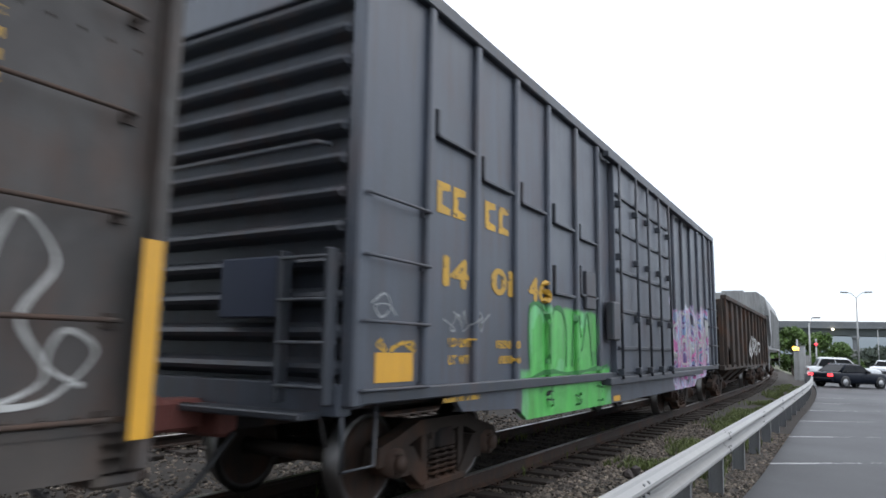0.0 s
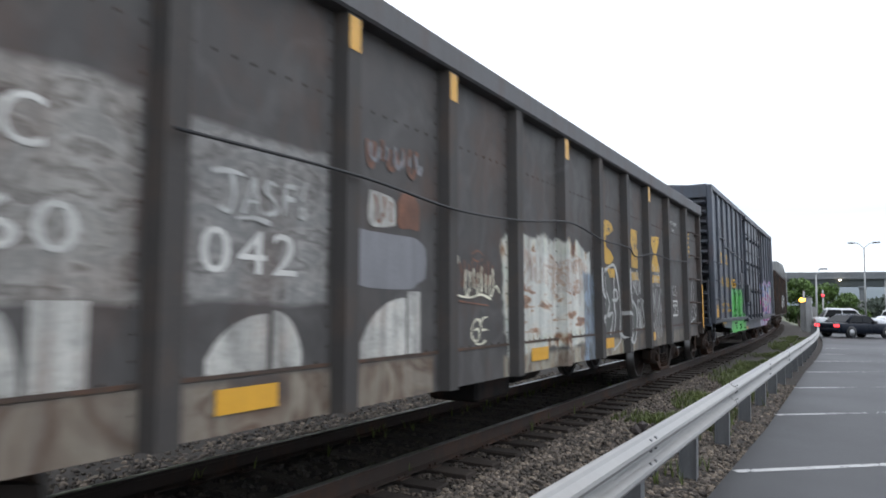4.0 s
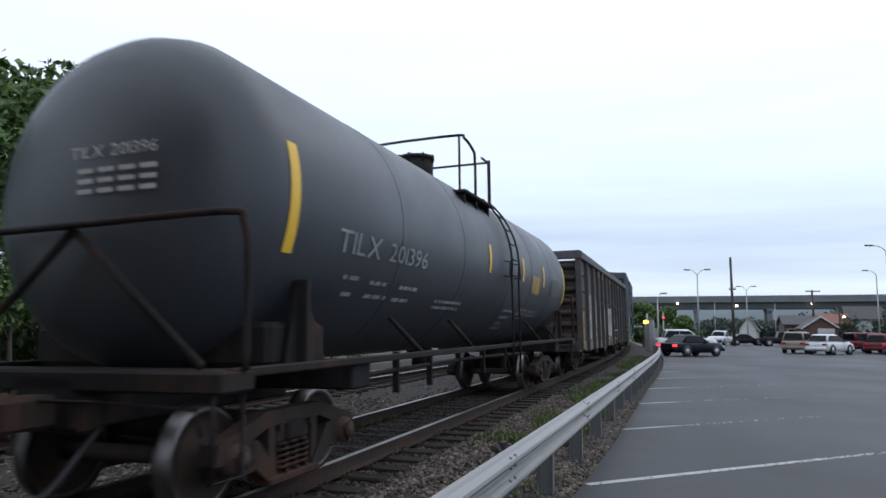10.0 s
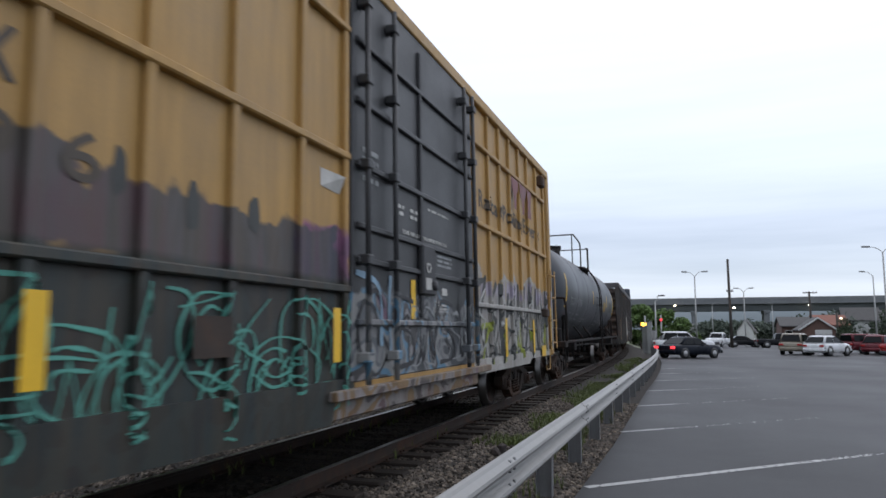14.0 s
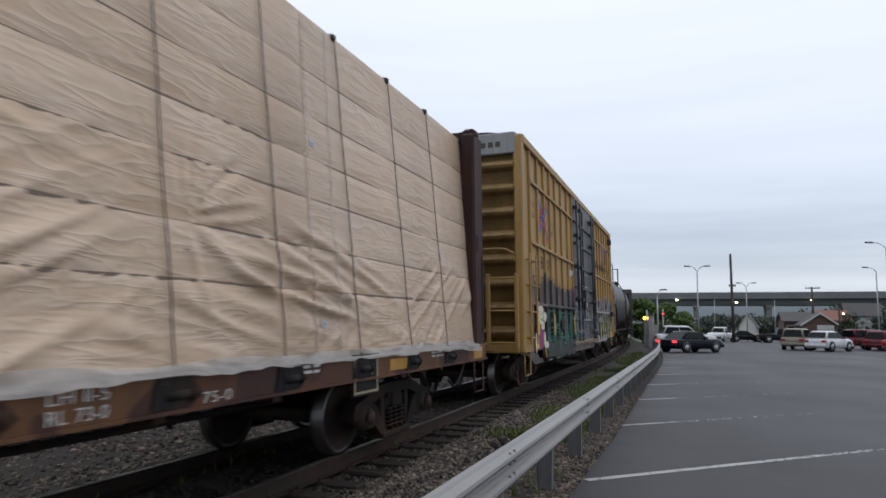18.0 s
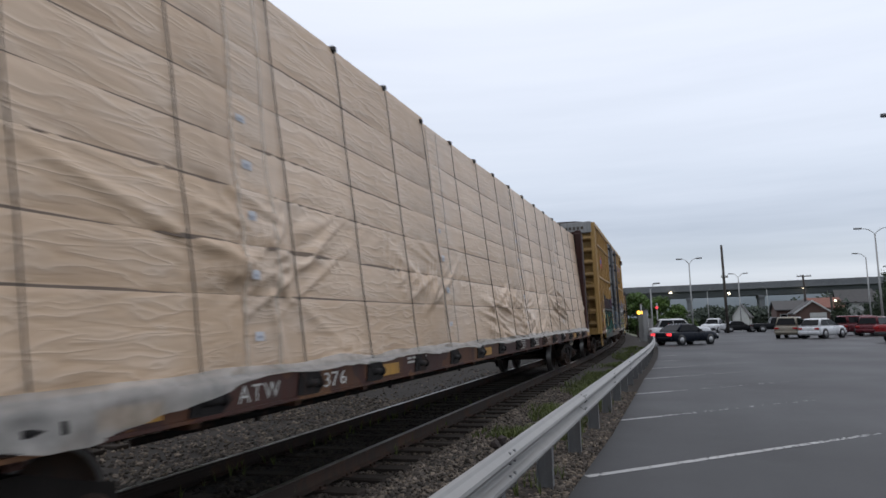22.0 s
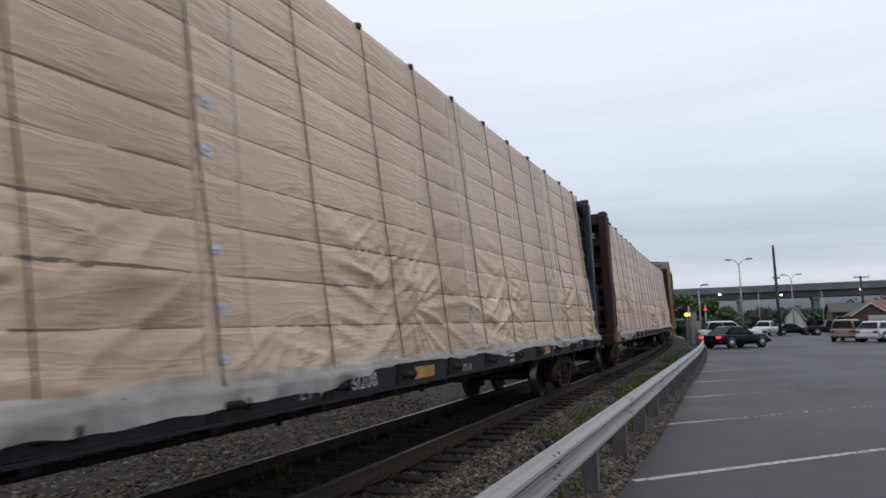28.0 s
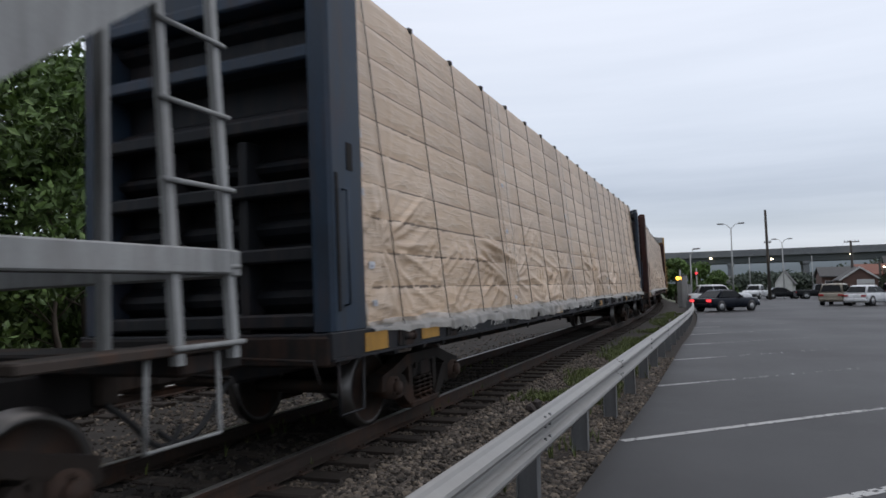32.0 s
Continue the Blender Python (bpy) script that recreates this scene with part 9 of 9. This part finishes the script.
        sh.box(-w * 0.94, w * 0.94, yy - 0.08, yy + 0.08, clear + 0.1, clear + 0.32, 0.04)
        part("bumper", sh, TRIM if bed else paint, t)
    sh = Shape()
    sh.cyl((-0.11, 0, 0), (0.11, 0, 0), r, 20)
    tyre = sh.mesh("tyre", RUBBER)
    sh = Shape()
    sh.cyl((-0.115, 0, 0), (0.118, 0, 0), r * 0.62, 16)
    rim = sh.mesh("rim", ALLOY)
    sh = Shape()
    sh.cyl((-0.02, 0, 0), (0.006, 0, 0), r * 1.17, 22)
    arch = sh.mesh("wheel_arch", TRIM)
    for s in (-1, 1):
        for yy in (-h * 0.60, h * 0.62):
            part("wheel_arch", arch, None, t).matrix_local = pose(s * w * 0.995, yy, r, 0, 0, 0 if s > 0 else 180)
            p = part("wheel", tyre, None, t)
            p.location = (s * (w - 0.10), yy, r)
            part("rim", rim, None, p)
    t.matrix_basis = pose(x, y, 0.0, 0, 0, heading)
    return t


NAVY, SILVER, TANC, REDC, MAROON, BLACKC = car_paint("near_black_navy_paint", (0.008, 0.011, 0.018), 0.12), car_paint("white_car_paint", (0.66, 0.67, 0.68)), car_paint("tan_car_paint", (0.25, 0.225, 0.18)), car_paint("bright_red_car_paint", (0.26, 0.016, 0.018)), car_paint("maroon_car_paint", (0.11, 0.018, 0.024)), car_paint("black_car_paint", (0.013, 0.014, 0.016), 0.12)
vehicle("sedan", "dark navy sedan with lit red tail lights on the lot", NAVY, 0.14, 49.0, -40, 4.75, 1.84, 1.44, 0.86, (-1.75, 0.95), (-0.95, 0.05), 0.92, True)
vehicle("sport_utility_car", "white sport utility car parked behind the navy sedan", SILVER, -0.3, 60.5, -78, 4.9, 1.9, 1.84, 1.08, (-1.9, 1.0), (-1.5, 0.25), 1.12, False, None, 0.30)
vehicle("pickup_truck", "white pickup truck facing the lot", SILVER, 4.0, 95, 160, 5.5, 1.98, 1.90, 1.10, (-0.6, 1.15), (-0.35, 0.55), 1.18, False, 1.15, 0.36)
vehicle("sedan", "dark parked car at the back of the lot", BLACKC, 7.3, 99, -80, 4.6, 1.8, 1.5, 0.9, (-1.7, 0.9), (-1.0, 0.05), 0.95)
vehicle("pickup_truck", "black pickup truck parked side-on", BLACKC, 11.2, 95, -85, 5.6, 1.98, 1.85, 1.08, (-0.7, 1.2), (-0.45, 0.55), 1.15, False, 1.12, 0.36)
vehicle("sport_utility_car", "tan sport utility car with roof rails", TANC, 8.78, 63.5, -20, 4.7, 1.86, 1.78, 1.05, (-2.2, 1.1), (-1.85, 0.1), 1.08, False, None, 0.30)
vehicle("sport_utility_car", "white hatchback sport utility car", SILVER, 10.62, 61.2, -37, 4.25, 1.78, 1.60, 0.94, (-2.0, 1.05), (-1.4, -0.1), 1.02, False, None, 0.27)
vehicle("van", "maroon van parked among the cars", MAROON, 15.9, 71.5, -62, 5.1, 1.95, 1.80, 1.08, (-2.45, 1.35), (-2.35, 0.55), 1.1, False, None, 0.30)
vehicle("sport_utility_car", "dark red crossover between the van and the pickup", MAROON, 16.0, 67.5, -35, 4.6, 1.86, 1.68, 1.0, (-2.1, 0.95), (-1.75, 0.15), 1.02, False, None, 0.27)
vehicle("pickup_truck", "bright red pickup truck with open bed", REDC, 14.3, 49.6, -60, 5.7, 2.0, 1.88, 1.10, (-0.6, 1.2), (-0.35, 0.55), 1.18, False, 1.15, 0.36)
vehicle("sedan", "maroon sedan at the edge of the lot", MAROON, 18.5, 66.0, -50, 4.7, 1.82, 1.48, 0.88, (-1.75, 0.95), (-0.95, 0.05), 0.94)

# ---- bridge over the valley ----
CONC = surf("pale_weathered_concrete", (0.17, 0.18, 0.19), 0.2, 0.85, dirt=0.4, scale=0.2, fine=3)
GIRD = surf("dark_green_grey_girder", (0.055, 0.066, 0.068), 0.2, 0.6, dirt=0.3, scale=0.2, fine=3)
bridge = thing("road_bridge", "long road bridge on concrete piers across the valley", "bridge")
ramp_z = lambda x: 12.93 + 0.0065 * x
for a, b in ((-160, -80), (-80, 0), (0, 80), (80, 160), (160, 260)):
    sh = Shape()
    sh.loft([[(x, 258, ramp_z(x) - 0.5), (x, 270, ramp_z(x) - 0.5), (x, 270, ramp_z(x) + 0.9), (x, 258, ramp_z(x) + 0.9)] for x in (a, b)])
    part("deck_slab", sh, CONC, bridge)
    for y in (259.5, 264, 268.5):
        sh = Shape()
        sh.loft([[(x, y - 0.3, ramp_z(x) - 2.8), (x, y + 0.3, ramp_z(x) - 2.8), (x, y + 0.3, ramp_z(x) - 0.5), (x, y - 0.3, ramp_z(x) - 0.5)] for x in (a, b)])
        part("girder", sh, GIRD, bridge, "dark steel girder")
    for y in (258.1, 269.6):
        sh = Shape()
        sh.loft([[(x, y - 0.15, ramp_z(x) + 0.9), (x, y + 0.15, ramp_z(x) + 0.9), (x, y + 0.15, ramp_z(x) + 1.8), (x, y - 0.15, ramp_z(x) + 1.8)] for x in (a, b)])
        part("parapet", sh, CONC, bridge)
for i in range(12):
    x = -69 + 24 * i
    sh = Shape()
    sh.box(x - 1.1, x + 1.1, 259, 269, ramp_z(x) - 3.8, ramp_z(x) - 2.8, 0.1)
    for y in (260.5, 267.5):
        sh.box(x - 0.9, x + 0.9, y - 0.9, y + 0.9, -1, ramp_z(x) - 3.8, 0.1)
    part("pier", sh, CONC, bridge, "concrete pier with cap")
for x in (-3.4, 40.0):
    sh = Shape()
    sh.box(x - 0.3, x + 0.3, 257.2, 257.5, 11.8, 12.3, 0.05)
    part("bridge_lamp", sh, BULB, bridge, "small lit lamp")

# ---- houses past the lot ----
BRICKW = surf("red_brown_brick_wall", (0.10, 0.058, 0.045), 0.25, 0.85, scale=1.0, fine=8)
SIDING = surf("white_siding", (0.52, 0.52, 0.50), 0.12, 0.7, dirt=0.2, fine=10)
ROOFG = surf("grey_shingle_roof", (0.075, 0.072, 0.07), 0.25, 0.9, fine=10)
ROOFR = surf("brown_red_shingle_roof", (0.20, 0.085, 0.06), 0.25, 0.9, fine=10)


def house(label, x, y, turn, long, deep, wall, ridge, wall_mat, roof_mat, doors=(), panes=()):
    t = thing("house", label, "house", "houses past the lot")
    sh = Shape()
    sh.box(-long / 2, long / 2, 0, deep, -0.5, wall)
    for s in (-1, 1):
        sh.add([(s * long / 2, 0, wall), (s * long / 2, deep, wall), (s * long / 2, deep / 2, ridge)], [(0, 1, 2)])
    part("wall", sh, wall_mat, t)
    sh = Shape()
    for s in (-1, 1):
        y0, y1 = (-0.4, deep / 2) if s < 0 else (deep + 0.4, deep / 2)
        zb = wall - 0.4 * (ridge - wall) / (deep / 2)
        sh.prism([(y0, zb), (y1, ridge), (y1, ridge + 0.15), (y0, zb + 0.15)], "x", -long / 2 - 0.3, long / 2 + 0.3)
    part("roof", sh, roof_mat, t)
    for a, b, z in doors:
        sh = Shape()
        sh.box(a, b, -0.05, 0.02, 0, z, 0.01)
        part("door", sh, SIDING, t, "white panel door")
        for k in range(3):
            sh = Shape()
            sh.box(a + 0.05, b - 0.05, -0.06, -0.05, z * (k + 1) / 4 - 0.02, z * (k + 1) / 4 + 0.02)
            part("door_groove", sh, ROOFG, t)
    for a, z in panes:
        sh = Shape()
        sh.box(a - 0.55, a + 0.55, -0.05, 0.02, z, z + 1.2, 0.01)
        f = part("window_frame", sh, SIDING, t)
        sh = Shape()
        sh.box(a - 0.47, a + 0.47, -0.06, -0.048, z + 0.08, z + 1.12)
        part("pane", sh, PANE, f)
    t.matrix_basis = pose(x, y, 0, 0, 0, turn)
    return t


house("low brick bungalow with a grey gabled roof", 16.6, 117.5, 0, 4.8, 7, 3.1, 4.45, BRICKW, ROOFG, (), ((-1.4, 1.2), (0.2, 1.2)))
garage = house("small brick garage with white trim and a white door", 20.25, 113, 90, 6.0, 4.4, 2.6, 4.15, BRICKW, ROOFG)
sh = Shape()
sh.box(-3.06, -3.0, 0.45, 2.6, 0, 2.45, 0.01)
part("door", sh, SIDING, garage, "white panel door")
for k in range(3):
    sh = Shape()
    sh.box(-3.075, -3.06, 0.5, 2.55, 0.6 * (k + 1) - 0.02, 0.6 * (k + 1) + 0.02)
    part("door_groove", sh, ROOFG, garage)
for y0, y1 in ((-0.4, 2.2), (4.8, 2.2)):
    sh = Shape()
    sh.prism([(y0, 2.22), (y1, 4.05), (y1, 4.3), (y0, 2.47)], "x", -3.36, -3.31)
    part("fascia_board", sh, SIDING, garage, "white fascia board")
house("brick house with a red-brown roof", 22.4, 124, 0, 4.6, 8, 3.4, 4.95, BRICKW, ROOFR, (), ((-1.2, 1.0), (0.8, 1.0)))
house("white two-storey house among trees", 45, 178, 8, 8, 8, 5.0, 7.6, SIDING, ROOFG, (), ((-2.2, 0.9), (1.8, 0.9), (-2.2, 3.2), (1.8, 3.2)))
house("white two-storey house with grey roof", 32.6, 152, -6, 6.2, 7, 4.8, 7.2, SIDING, ROOFG, (), ((-2.2, 0.9), (1.8, 0.9), (-2.2, 3.2), (1.8, 3.2)))
house("small white gabled building far off", 15.2, 172, 80, 6, 3.6, 2.6, 5.2, SIDING, ROOFG, (), ())
house("pale low building far down the lot", 3.5, 190, 0, 16, 9, 3.0, 4.4, SIDING, ROOFG, (), ((-5, 1.0), (-2, 1.0), (1, 1.0), (4, 1.0)))

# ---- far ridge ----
# blue-grey air haze mixed into the hillside's own colour
HILL = surf("haze_tinted_hillside", (0.10, 0.125, 0.135), 0.2, 1.0, scale=0.02, fine=0.3, streak=False)
sh = Shape()
rings = []
for i in range(90):
    x = -900 + i * 22
    top = 26 + 9 * noise.noise(Vector((x * 0.004, 1, 0))) + 3 * noise.noise(Vector((x * 0.02, 2, 0))) + max(0, x - 60) * 0.03
    rings.append([(x, 560, -2), (x, 620, top * 0.55), (x, 720, top), (x, 900, top * 0.6), (x, 1000, -2)])
sh.loft(rings, False, 0, True, False)
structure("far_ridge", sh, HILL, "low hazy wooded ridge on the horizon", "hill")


# ---- what moves: the train runs away along the track, its wheels turning ----
def travelled(t):
    """Metres the train has run at t seconds."""
    k = max(i for i in range(len(TRAVEL) - 1) if TRAVEL[i][0] <= t or i == 0)
    k = min(k, len(TRAVEL) - 2)
    (t0, s0), (t1, s1) = TRAVEL[k], TRAVEL[k + 1]
    slope = lambda i: (TRAVEL[min(i + 1, len(TRAVEL) - 1)][1] - TRAVEL[max(i - 1, 0)][1]) / (TRAVEL[min(i + 1, len(TRAVEL) - 1)][0] - TRAVEL[max(i - 1, 0)][0])
    u, h = (t - t0) / (t1 - t0), t1 - t0
    return (1 + 2 * u) * (1 - u) ** 2 * s0 + u * (1 - u) ** 2 * h * slope(k) + u * u * (3 - 2 * u) * s1 + u * u * (u - 1) * h * slope(k + 1)


def on_line(s):
    """A wagon's pose with its middle at s: it stands on the line by its two trucks."""
    a, b = line(s - 6), line(s + 6)
    m = line(s)
    d = b.translation - a.translation
    turn = math.atan2(-d.x, d.y) - math.atan2(-(m.to_3x3() @ Vector((0, 1, 0))).x, (m.to_3x3() @ Vector((0, 1, 0))).y)
    m = m.copy()
    m.translation = (a.translation + b.translation) / 2
    return m @ pose(0, 0, 0, 0, 0, math.degrees(turn))


def motions():
    times = [0.5 * i for i in range(65)]
    for ob, middle in TRAIN:
        walk(ob, [(t, on_line(middle + travelled(t))) for t in times])
    spins = [t / 30 for t in range(0, 960, 5)] + [32.0]
    for ob, dy in SPIN:
        walk(ob, [(t, pose(0, dy, 0.415, -math.degrees(travelled(t) / 0.415), 0, 0)) for t in spins])


motions()
